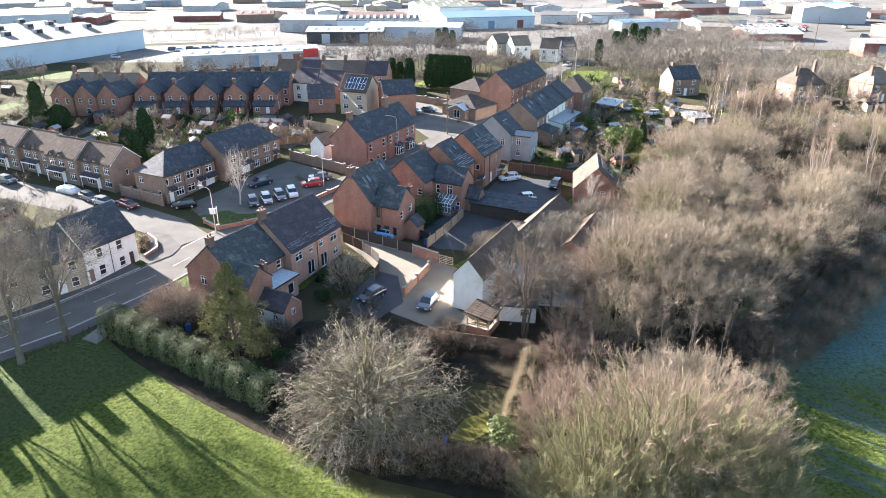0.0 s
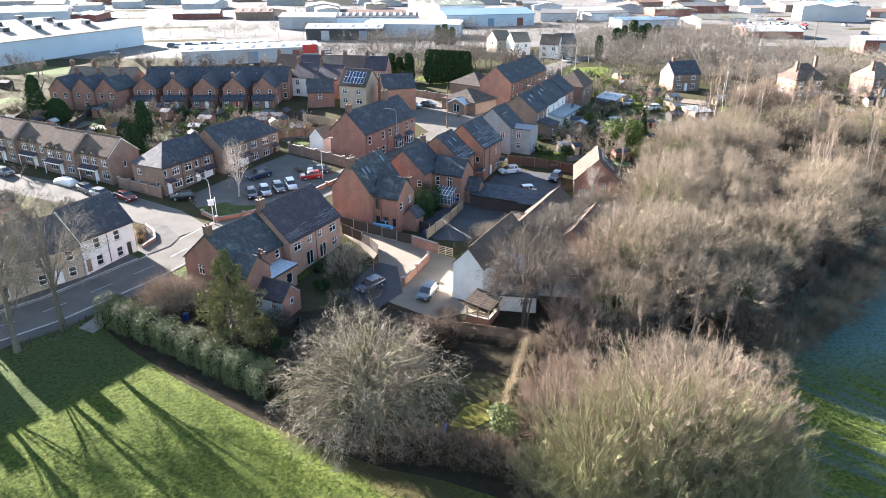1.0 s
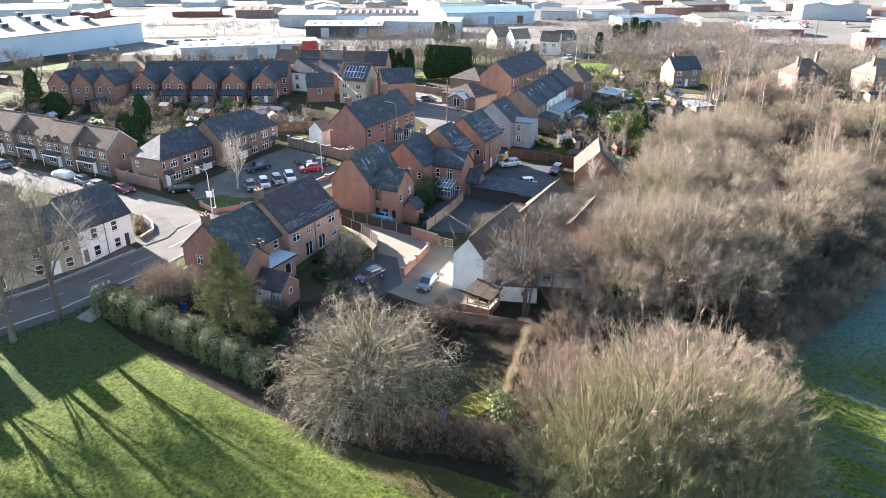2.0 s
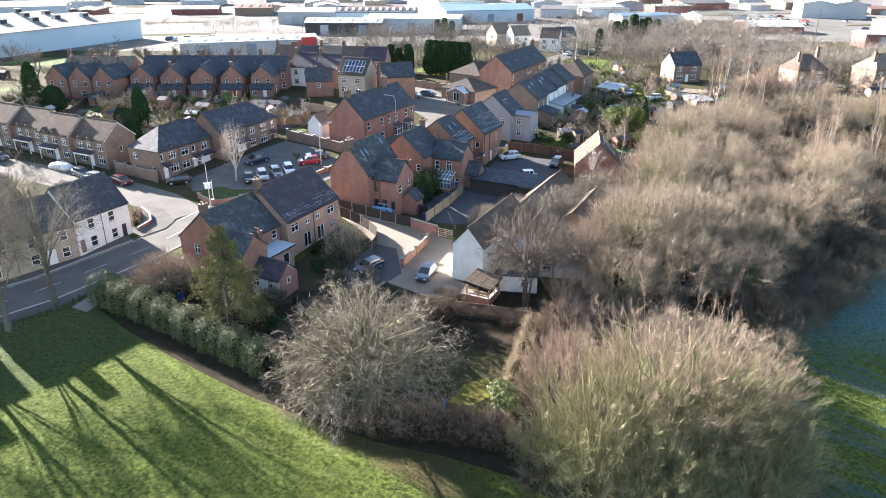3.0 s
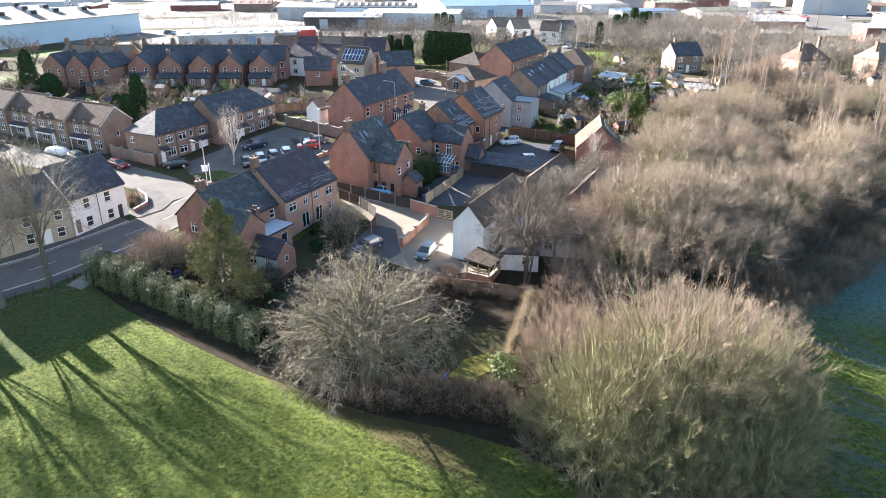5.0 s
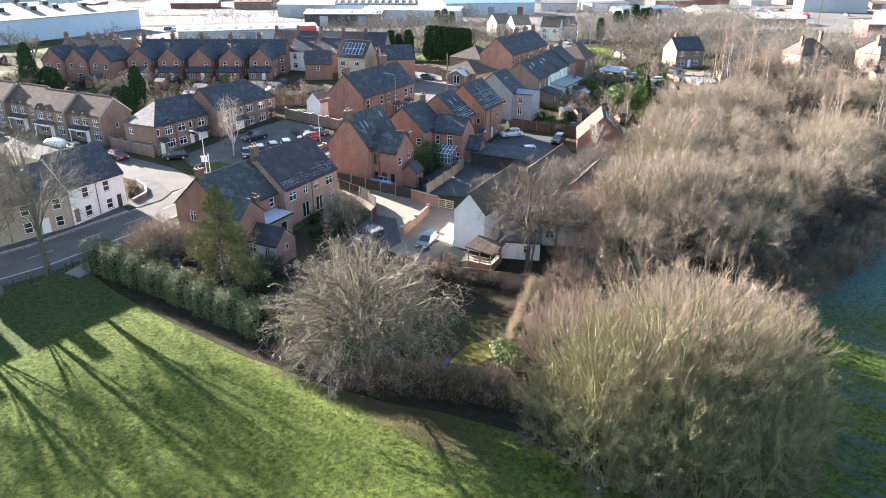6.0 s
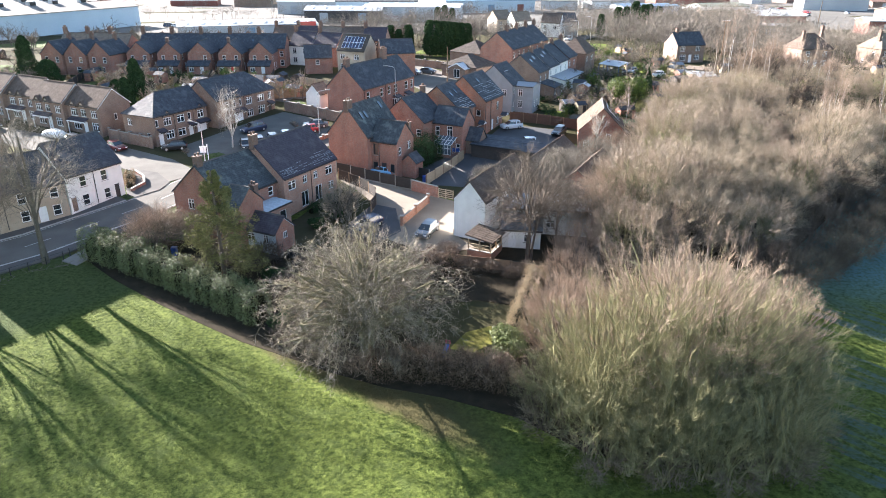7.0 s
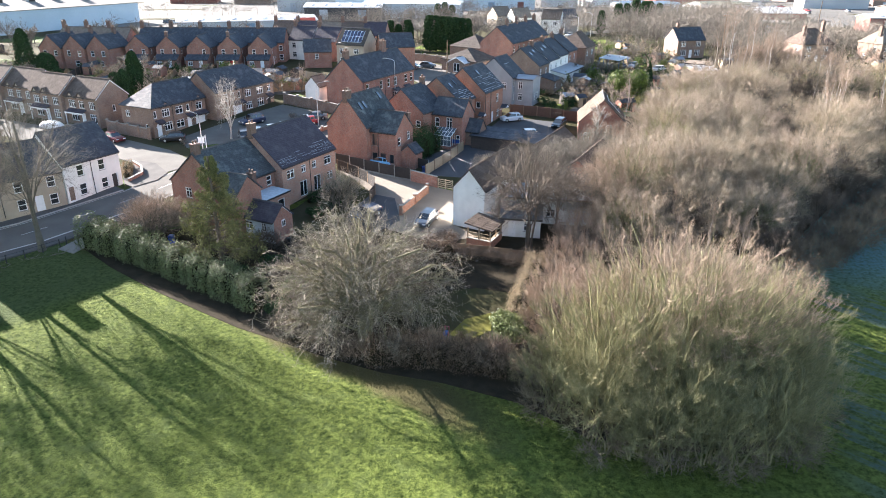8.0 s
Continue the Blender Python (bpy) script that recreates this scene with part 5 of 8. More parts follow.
house("cottage", "red brick cottage beyond the alley", (-70.4, 61.8), 15.0, 7.4, 4.7, 3.5, BRICK, SLATE, z=2.2, ang=45, chimneys=[(11.0, 3.7, 1.7, 1.7, 3), (3.0, 3.7, 1.7, 1.7, 3)], front=[(12, 0.6, 1.0, 1.4, "sash"), (12, 2.9, 1.0, 1.4, "sash"), (7, 0.6, 1.0, 1.4, "sash"), (7, 2.9, 1.0, 1.4, "sash")])
house("cottage", "red brick cottage at the end of the row", (-82.9, 49.3), 17.6, 7.4, 4.7, 3.5, BRICK, SLATE, z=2.0, ang=45, chimneys=[(8.0, 3.7, 1.7, 1.7, 3)], front=[(12, 0.6, 1.0, 1.4, "sash"), (12, 2.9, 1.0, 1.4, "sash")])
garden_wall("low brick garden wall beside the white cottage", [(-43.9, 91.8), (-42.9, 93.8), (-43.4, 96.2), (-46.3, 99.2)], 0.55, BRICK, step=2.6, piers=False)
hedge("hedge", "dry straw-coloured clipped hedge behind a low wall", [(-44.8, 93.2), (-46.6, 98.2)], 1.6, 1.3, LEAF_BEECH, 0.16, 2500, 3)

# ---- the pair of houses behind the pine ----
B0 = (-15.1, 93.4)
house("semi_house", "brick house with a dark tiled roof and frosted eaves", uv(B0, -11.4, 0), 11.4, 9.2, 4.95, 4.0, BRICK_PINK, TILE_PURPLE, z=2.7, frost=5,
      front=[(0.9, 3.1, 1.5, 1.2, "w2"), (3.9, 3.3, 0.9, 1.0, "w2"), (3.4, 0.12, 1.5, 2.1, "french"), (6.2, 3.3, 0.9, 1.0, "w2"), (8.9, 3.1, 1.5, 1.2, "w2"), (6.4, 0.12, 1.5, 2.1, "french"), (9.4, 0.9, 1.2, 1.1, "w2")],
      chimneys=[(0.3, 4.6, 1.0, 0.9, 2)], downpipes=(5.6,))
house("semi_house", "older red brick house with mossy slate roof", uv(B0, -20.6, -1.2), 9.1, 8.2, 4.9, 3.6, BRICK, SLATE_MOSSY, z=2.4,
      near=[(2.0, 1.2, 1.0, 1.5, "w2"), (5, 3.0, 1.0, 1.3, "w2")], front=[(7.6, 3.2, 0.9, 1.2, "sash")], chimneys=[(0.6, 4.1, 0.9, 0.9, 2)])
house("house_wing", "gabled brick wing with a mossy slate roof", uv(B0, -21.2, -1.25), 2.6, 4.2, 4.6, 1.9, BRICK, SLATE_MOSSY, z=2.3, ang=ANG - 90, chimneys=[(2.1, 3.4, 0.8, 1.0, 2)], category="house wing")
flat_shed("extension", "flat-roofed brick extension with a pale frosted roof", (-21.6, 77.3), 5.0, 3.3, 2.9, BRICK_PINK, FROST, z=2.2, slope=0.1, openings=[(3.0, 0.7, 1.2, 1.6, "w1")], category="house wing")
oh = house("outhouse", "low rendered outhouse with a purple tiled roof", (-23.9, 75.3), 5.2, 3.3, 2.5, 1.5, PALE_RENDER, TILE_PURPLE, ang=ANG - 90, z=1.75, front=[(0.9, 1.0, 1.1, 1.0, "w2"), (3.3, 1.0, 0.7, 1.1, "w2")], category="outhouse")
part("brick_gable", MB().slab([(5.203, 0.02, -0.5), (5.203, 3.28, -0.5), (5.203, 3.28, 2.45), (5.203, 1.65, 3.85), (5.203, 0.02, 2.45)], (0.05, 0, 0)), BRICK, oh, "red brick gable end")
gw = part("gable_window", MB().box(5.255, 1.3, 1.5, 5.29, 1.95, 2.3), UPVC, oh)
part("pane", MB().box(5.292, 1.37, 1.57, 5.3, 1.6, 2.23).box(5.292, 1.66, 1.57, 5.3, 1.88, 2.23), PANE, gw)

# ---- the brick houses beyond the driveway ----
house("brick_house", "tall red brick house with slate roof and rooflights", (-11.1, 98.2), 9.2, 6.9, 6.0, 4.1, BRICK, SLATE_MOSSY, z=3.45, chimneys=[(0.4, 3.4, 1.3, 0.7, 3)],
      rooflights=[(1.5, 0.48, 0.65, 1.25), (2.6, 0.48, 0.65, 1.25), (7.4, 0.62, 0.7, 1.3)])
house("house_wing", "red brick rear wing with slate roof", uv((-11.1, 98.2), 1.0, 0.0), 4.4, 5.0, 5.4, 2.5, BRICK, SLATE_MOSSY, z=3.45, ang=ANG - 90, category="house wing", chimneys=[(4.0, 4.2, 0.6, 1.2, 1)],
      front=[(0.25, 0.5, 0.9, 1.7, "w1", BRICK_BROWN, PANE), (0.3, 3.2, 0.9, 1.8, "w1", BRICK_BROWN, PANE), (1.7, 0.1, 0.9, 2.1, "door", BLACKPAINT, BLACKPAINT), (3.2, 0.8, 0.8, 1.4, "w1", BRICK_BROWN, PANE)], far=[(0.6, 3.4, 0.8, 1.2, "sash"), (3.2, 3.8, 0.9, 1.2, "w2")], downpipes=(1.4,))
house("porch", "small brick porch with a slate roof", uv((-11.1, 98.2), 2.6, 6.6), 2.3, 2.3, 2.3, 1.0, BRICK, SLATE, z=3.5, category="porch")
house("brick_house", "red brick terraced house with slate roof", (-3.1, 107.5), 7.2, 7.8, 5.5, 3.4, BRICK, SLATE, z=4.1, near=[(0.4, 3.2, 0.9, 1.1, "sash")], chimneys=[(7.0, 3.9, 0.8, 0.8, 2)])
house("house_wing", "red brick wing with arched white windows", uv((-3.1, 107.5), 3.2, 0.0), 5.4, 4.4, 5.0, 2.2, BRICK, SLATE, z=4.1, ang=ANG - 90, category="house wing", chimneys=[(5.0, 3.6, 0.6, 1.0, 1)],
      front=[(0.5, 2.9, 0.8, 1.5, "sash"), (2.6, 2.9, 1.0, 1.7, "w2"), (4.3, 0.6, 0.7, 1.3, "sash"), (0.3, 0.3, 0.9, 1.7, "sash")])
house("brick_house", "red brick gabled house with rooflights and frosted eaves", (3.0, 113.2), 5.6, 9.0, 5.9, 3.6, BRICK_ORANGE, SLATE, z=4.4, frost=7, rooflights=[(1.2, 0.5, 0.6, 1.1), (3.2, 0.55, 0.6, 1.1)], front=[(2.2, 3.4, 1.0, 1.4, "w2"), (2.2, 0.9, 1.0, 1.3, "w2"), (4.4, 0.1, 0.9, 2.1, "door", UPVC, UPVC)])
house("brick_house", "orange brick end house with frosted slate roof", (7.3, 118.7), 8.2, 8.6, 6.0, 3.8, BRICK_ORANGE, SLATE, z=4.9, frost=10, rooflights=[(3.0, 0.6, 0.6, 1.1)], front=[(5.3, 3.6, 1.0, 1.4, "w2"), (5.6, 0.9, 1.0, 1.3, "w2"), (3.2, 0.1, 0.9, 2.1, "door", UPVC, UPVC)], near=[(0.8, 3.3, 0.8, 1.1, "w1")], downpipes=(0.3, 2.6))
for x, y in ((6.1, 117.2), (10.4, 122.6)):
    p = thing("porch_canopy", "small white gabled door canopy", "canopy", pose(x, y, gz(x, y) + 2.45, 0, 0, ANG - 90))
    part("roof", MB().slab([(0, -0.1, 0), (1.1, -0.1, 0), (1.1, 0.7, 0.5), (0, 0.7, 0.5)], (0, 0, 0.08)).slab([(0, 1.5, 0), (1.1, 1.5, 0), (1.1, 0.7, 0.5), (0, 0.7, 0.5)], (0, 0, 0.08)), SLATE, p)
    part("gable", MB().slab([(1.06, 0, 0.02), (1.06, 1.4, 0.02), (1.06, 0.7, 0.46)], (0.03, 0, 0)), UPVC, p)
    for yy in (0.05, 1.3):
        part("bracket", MB().slab([(-0.9, yy, -0.8), (-0.82, yy, -0.8), (1.0, yy, 0.0), (0.85, yy, 0.0)], (0, 0.06, 0)), UPVC, p)
    p["kind"] = ""

# conservatory against the arched-window wing
cv = thing("conservatory", "white framed glass lean-to conservatory", "conservatory", pose(*uv((-3.1, 107.5), 1.0, 1.4), gz(-3.1, 107.5) + 0.02, 0, 0, ANG - 90))
part("base", MB().box(0, 0, -0.3, 3.0, 2.3, 0.5), BRICK, cv)
fr, gp = MB(), MB()
for i in range(6):
    x = 3.0 * i / 5
    fr.tube([(x, 0.03, 0.5), (x, 0.03, 2.1), (x, 2.28, 3.0)], 0.04, 4)
for z0, y0 in ((0.52, 0.03), (1.5, 0.03), (2.1, 0.03), (2.55, 1.15)):
    fr.tube([(0, y0, z0), (3.0, y0, z0)], 0.04, 4)
for x in (0, 3.0):
    for k in (0.8, 1.6):
        fr.tube([(x, k, 0.5), (x, k, 2.1 + 0.9 * k / 2.28)], 0.035, 4)
part("frame", fr, UPVC, cv)
part("pane", MB().box(0.05, 0.05, 0.5, 2.95, 0.06, 2.08), SKYGLASS, cv)
part("pane", MB().slab([(0.03, 0.05, 2.09), (2.97, 0.05, 2.09), (2.97, 2.25, 2.98), (0.03, 2.25, 2.98)], (0, 0, 0.015)), SKYGLASS, cv)

house("terrace_house", "long red brick terrace with bay windows", (-14.8, 127.3), 19.5, 8.0, 5.8, 3.8, BRICK, SLATE, z=5.5, chimneys=[(1, 4, 1.3, 1.1, 3), (14.0, 4, 1.6, 1.7, 4)], barge=None,
      front=[(1.4, 3.5, 1.0, 1.6, "sash"), (1.5, 0.6, 1.1, 1.6, "sash"), (4.0, 0.1, 0.9, 2.2, "door", UPVC, BLACKPAINT), (6.2, 3.5, 1.0, 1.6, "sash"), (6.2, 0.6, 1.1, 1.6, "sash"), (9.0, 3.5, 0.9, 1.6, "sash"), (11.4, 3.5, 1.2, 1.6, "sash"), (15.6, 3.5, 1.2, 1.6, "sash"), (18.0, 3.5, 0.9, 1.6, "sash")], downpipes=(0.5, 8.0))
for s in (10.8, 15.2):
    b = thing("bay_window", "white framed square bay window with slate roof", "bay window", pose(*uv((-14.8, 127.3), s, 0.9), 5.5, 0, 0, ANG))
    part("base", MB().box(0, 0, -0.8, 2.2, 0.88, 0.8), BRICK, b)
    bf = MB()
    for x in (0.05, 0.75, 1.45, 2.15):
        bf.box(x - 0.05, 0, 0.8, x + 0.05, 0.1, 2.5)
    for z0 in (0.8, 1.9, 2.42):
        bf.box(0, 0, z0, 2.2, 0.1, z0 + 0.09)
    bf.box(0, 0.1, 0.8, 0.08, 0.88, 0.9); bf.box(0, 0.1, 2.42, 0.08, 0.88, 2.5); bf.box(0, 0.5, 0.9, 0.08, 0.6, 2.42)
    part("frame", bf, UPVC, b)
    part("pane", MB().box(0.04, 0.04, 0.88, 2.16, 0.07, 2.43).box(0.03, 0.1, 0.9, 0.05, 0.88, 2.42), PANE, b)
    part("roof", MB().slab([(-0.1, -0.1, 2.5), (2.3, -0.1, 2.5), (2.3, 0.88, 3.0), (-0.1, 0.88, 3.0)], (0, 0, 0.08)), SLATE, b)
house("lean_to", "white rendered lean-to with a grey roof", (-23.6, 131.8), 3.6, 3.2, 3.6, 1.6, WHITE, TILE_TAN, z=6.0, category="outhouse")

# ---- brown brick houses round the court ----
def canopy_row(o, items, z):
    for s, w in items:
        c = thing("door_canopy", "dark tiled lean-to canopy over a door", "canopy", pose(*uv(o, s, 0), z, 0, 0, ANG))
        part("roof", MB().slab([(0, -0.9, 2.35), (w, -0.9, 2.35), (w, 0.0, 2.8), (0, 0.0, 2.8)], (0, 0, 0.1)), TILE_PURPLE, c)
        part("fascia", MB().box(0, -0.93, 2.22, w, -0.89, 2.42), BLACKPAINT, c)
        for x in (0.05, w - 0.15):
            part("bracket", MB().slab([(x, 0, 1.7), (x, 0, 1.8), (x, -0.85, 2.33), (x, -0.85, 2.23)], (0.08, 0, 0)), UPVC, c)


L0 = (-47.6, 111.5)
house("row_house", "brown brick house with hipped slate roof", L0, 11.8, 7.2, 5.0, 3.0, BRICK_BROWN, SLATE, z=4.4, hips=(4, 0),
      front=[(0.35, 3.2, 0.6, 1.2, "w1"), (2.1, 3.1, 1.6, 1.3, "w3"), (5.0, 3.1, 1.6, 1.3, "w2"), (7.4, 3.2, 0.7, 1.2, "w1"), (9.6, 3.1, 1.4, 1.3, "w2"), (0.7, 0.1, 0.95, 2.1, "door", UPVC, UPVC), (2.3, 0.8, 1.7, 1.4, "w3"), (4.9, 0.8, 1.7, 1.3, "w2"), (7.3, 0.1, 0.95, 2.1, "door", UPVC, UPVC), (9.2, 0.1, 2.2, 2.1, "garage", UPVC, UPVC)],
      near=[(1.2, 0.7, 0.7, 1.5, "w1"), (5.2, 3.1, 1.0, 1.1, "w2")], downpipes=(4.3, 8.6))
canopy_row(L0, ((0.4, 1.6), (7.0, 1.5), (8.9, 2.8)), 4.4)
L1 = (-40.3, 121.8)
house("row_house", "brown brick house with slate roof beside the parking court", L1, 15.6, 7.6, 5.0, 3.2, BRICK_BROWN, SLATE, z=5.1, hips=(0, 3.5),
      front=[(1.6, 3.1, 1.5, 1.3, "w2"), (4.2, 3.2, 0.6, 1.2, "w1"), (5.8, 3.2, 0.6, 1.2, "w1"), (7.6, 3.1, 1.6, 1.3, "w3"), (10.8, 3.1, 1.8, 1.3, "w3"), (13.8, 3.2, 0.9, 1.3, "w2"), (1.7, 0.8, 1.6, 1.3, "w2"), (4.2, 0.1, 2.3, 2.1, "garage", UPVC, UPVC), (7.7, 0.8, 1.6, 1.3, "w3"), (10.8, 0.8, 1.8, 1.5, "w3"), (13.6, 0.1, 0.95, 2.1, "door", BLACKPAINT, BLACKPAINT)], downpipes=(7.0,))
canopy_row(L1, ((3.7, 3.2), (13.2, 1.6)), 5.1)
for o, s in ((L0, 2.0), (L0, 9.3), (L1, 4.1)):
    g2 = thing("gablet", "small brick gablet above the eaves", "gablet", pose(*uv(o, s, 0.05), (4.4 if o is L0 else 5.1) + 4.55, 0, 0, ANG))
    part("wall", MB().slab([(0, 0, 0), (1.9, 0, 0), (0.95, 0, 0.95)], (0, 0.12, 0)), BRICK_BROWN, g2)
    part("roof", MB().slab([(-0.15, -0.1, 0.0), (0.95, -0.1, 1.05), (0.95, 1.6, 1.05), (-0.15, 0.2, 0.0)], (0, 0, 0.08)).slab([(2.05, -0.1, 0.0), (0.95, -0.1, 1.05), (0.95, 1.6, 1.05), (2.05, 0.2, 0.0)], (0, 0, 0.08)), SLATE, g2)
garden_wall("long brick wall behind the court", [(-30.8, 134), (-20.1, 126.8), (-16.0, 123.4)], 1.9, BRICK_BROWN, step=4.0)
garden_wall("low brick wall with pale coping round the court", [(-38.9, 104), (-36.4, 101.2), (-30.6, 104.2), (-25.6, 109.2), (-19.6, 117.4), (-15.6, 123)], 0.6, BRICK_ORANGE, step=4.2)
garden_wall("brown brick garden wall with piers beside the side street", [(-57.0, 115.4), (-50.6, 112.2), (-48.2, 110.9)], 1.8, BRICK_BROWN, step=2.7)

# ---- brown tiled row across the side street ----
for i in range(5):
    o = (-58.8 - (8.45 * i + 8.4) * V.x - 0.7 * (i % 2) * U.x, 116.6 - (8.45 * i + 8.4) * V.y - 0.7 * (i % 2) * U.y)
    z0 = 4.9 + 0.22 * i
    house("row_house", "brown brick house with brown tiled roof and white windows", o, 8.4, 6.4, 5.0, 2.7, BRICK_BROWN, TILE_BROWN, ang=ANG - 90, z=z0, group="brown brick row", barge=UPVC,
          front=[(1.0, 3.0, 1.7, 1.3, "w3"), (3.6, 3.0, 1.3, 1.3, "w2"), (6.2, 3.0, 1.5, 1.3, "w3"), (1.2, 0.7, 1.9, 1.5, "w3"), (3.9, 0.1, 0.95, 2.1, "door", UPVC, UPVC), (6.0, 0.7, 1.7, 1.5, "w3")], far=[(2.9, 2.4, 0.6, 1.1, "w1")])
    for s in (1.0, 3.4):
        d = thing("dormer_gable", "small gabled dormer over a bedroom window", "dormer", pose(o[0] + s * V.x - 0.15 * U.x, o[1] + s * V.y - 0.15 * U.y, z0 + 4.7, 0, 0, ANG - 90), group="dormers of the brown row")
        part("wall", MB().slab([(0, 0, 0), (1.7, 0, 0), (0.85, 0, 0.9)], (0, 0.1, 0)), TAN_RENDER, d)
        part("roof", MB().slab([(-0.15, -0.15, -0.05), (0.85, -0.15, 1.0), (0.85, 1.6, 1.0), (-0.15, 0.1, -0.05)], (0, 0, 0.08)).slab([(1.85, -0.15, -0.05), (0.85, -0.15, 1.0), (0.85, 1.6, 1.0), (1.85, 0.1, -0.05)], (0, 0, 0.08)), TILE_BROWN, d)
    c = thing("bay_canopy", "dark tiled canopy with white fascia along the ground floor", "canopy", pose(o[0] + 0.8 * V.x, o[1] + 0.8 * V.y, z0, 0, 0, ANG - 90), group="canopies of the brown row")
    part("roof", MB().slab([(0, -1.0, 2.3), (4.6, -1.0, 2.3), (4.6, 0, 2.75), (0, 0, 2.75)], (0, 0, 0.1)), TILE_PURPLE, c)
    part("fascia", MB().box(0, -1.04, 2.15, 4.6, -1.0, 2.36), UPVC, c)
    for x in (0.05, 4.45):
        part("post", MB().box(x, -0.95, -0.1, x + 0.1, -0.85, 2.3), UPVC, c)

# ---- far terraces, each with a rear wing ----
TA = 1.5
TU = Vector((math.cos(radians(TA)), math.sin(radians(TA)), 0))
TV = Vector((TU.y, -TU.x, 0))


def tuv(a, b):
    """The plan point at a along the far terrace and b in front of its wings."""
    return (-77.2 + a * TU.x + b * TV.x, 171.9 + a * TU.y + b * TV.y)


for i in range(5):
    s = 7.4 * i
    house("terrace_house", "red brick terraced house with slate roof", tuv(s, -8), 7.37, 8, 4.9, 3.1, BRICK, SLATE, ang=TA, group="far terrace", z=7.5, chimneys=[(0.3, 4, 0.9, 1.3, 3), (4.6, 5.2, 0.8, 1.0, 2)], rooflights=[(6.2, 0.4, 0.6, 0.9)] if i in (0, 3) else (), front=[(6.0, 2.9, 0.9, 1.3, "sash"), (6.0, 0.6, 1.0, 1.4, "sash")])
    house("house_wing", "gabled brick rear wing of the terrace", tuv(s + 5.5, 0), 8.2, 5.5, 4.5, 2.6, BRICK, SLATE, ang=TA + 90, z=7.5, category="house wing", group="terrace wings",
          near=[(0.8, 2.8, 0.8, 1.3, "sash"), (3.7, 2.8, 0.8, 1.3, "sash")] if i != 2 else [(1.0, 2.8, 0.8, 1.3, "sash")], front=[(1.5, 2.9, 0.8, 1.2, "sash"), (5.0, 0.6, 0.9, 1.3, "sash"), (2.8, 0.1, 0.9, 2.0, "door", UPVC, UPVC)], chimneys=[(0.4, 2.7, 0.6, 0.9, 1)] if i % 2 else ())
    flat_shed("lean_to", "low slate-roofed lean-to behind the terrace", tuv(s + 0.1, 2.4), 5.2, 2.4, 1.9, BRICK, SLATE, ang=TA, z=7.5, slope=0.9, openings=[(0.6, 0.5, 1.1, 1.1, "w2"), (3.2, 0.1, 0.9, 1.8, "door", UPVC, (UPVC, RED_DOOR)[i == 3])])
for i in range(3):
    o = (-91.2 + 5.9 * i, 168.4 - 0.5 * i)
    house("terrace_house", "red brick house with gabled slate roof", o, 9, 5.6, 4.8, 2.8, BRICK, SLATE, ang=80, group="left terrace", z=7.4, near=[(0.9, 2.9, 0.9, 1.3, "sash"), (3.7, 2.9, 0.9, 1.3, "sash"), (1.6, 0.6, 1.2, 1.3, "sash")], chimneys=[(7.5, 2.8, 0.9, 1.2, 3)])
    house("terrace_house", "pale slate roofed terraced house", (o[0] - 6, o[1] + 10), 6.1, 8, 5.0, 3.2, BRICK, TILE_TAN, ang=-6, group="left terrace", z=7.5, chimneys=[(0.4, 4, 0.9, 1.3, 3)])
for i in range(2):
    house("terrace_house", ("white rendered terraced house with mauve slate roof", "red brick terraced house with mauve slate roof")[i], (-40.6 + 6.8 * i, 187.0 - 2.6 * i), 6.7, 7.5, 5.0, 3.2, (WHITE, BRICK)[i], TILE_PURPLE, ang=-20, group="white terrace", z=7.5, chimneys=[(0.3, 3.7, 0.9, 1.1, 3)], front=[(1.0, 3.0, 1.1, 1.3, "w2"), (4.0, 3.0, 1.1, 1.3, "w2"), (1.0, 0.7, 1.2, 1.3, "w2")])
for i in range(-2, 3):
    house("terrace_house", "brick terraced house with weathered brown roof", (-36 + 6.6 * i, 203 - 0.9 * i), 6.55, 7.5, 4.8, 3.2, (BRICK, TAN_RENDER, BRICK_PINK)[i % 3], (TILE_TAN, TILE_BROWN, TILE_PURPLE)[i % 3], ang=-8, group="back terrace", z=7.5, chimneys=[(0.3, 3.7, 0.9, 1.1, 3)], front=[(1.0, 2.9, 1.1, 1.3, "w2"), (4.0, 2.9, 1.1, 1.3, "w2")])
house("rendered_house", "pebble-dashed house with solar panels on its roof", (-25.6, 171.0), 7.4, 7.0, 5.2, 3.4, TAN_RENDER, TILE_GREY, ang=-22, z=8.0,
      front=[(0.8, 3.1, 1.3, 1.2, "w2"), (4.6, 3.1, 1.3, 1.2, "w2"), (0.8, 0.8, 1.4, 1.3, "w2"), (4.6, 0.8, 1.6, 1.3, "w2")])
sp = thing("solar_panels", "rack of twelve dark blue solar panels on the roof", "solar panels", pose(-25.6, 171.0, 8.0, 0, 0, -22) @ pose(1.0, 0.35, 5.75, math.degrees(math.atan(3.4 / 3.5))))
for i in range(6):
    for j in range(2):
        pn = part("panel", MB().box(0.92 * i, 1.75 * j, 0, 0.92 * i + 0.88, 1.75 * j + 1.7, 0.04), UPVC, sp)
        part("cell", MB().box(0.92 * i + 0.04, 1.75 * j + 0.04, 0.042, 0.92 * i + 0.84, 1.75 * j + 1.66, 0.05), SOLAR, pn)
house("brick_house", "orange brick house with slate roof by the car park", (-14.2, 166.0), 8.0, 6.4, 5.0, 2.8, BRICK_ORANGE, SLATE, ang=18, z=8.0, near=[(1.0, 3.1, 1.2, 1.2, "w2"), (1.0, 0.8, 1.2, 1.2, "w2")], front=[])
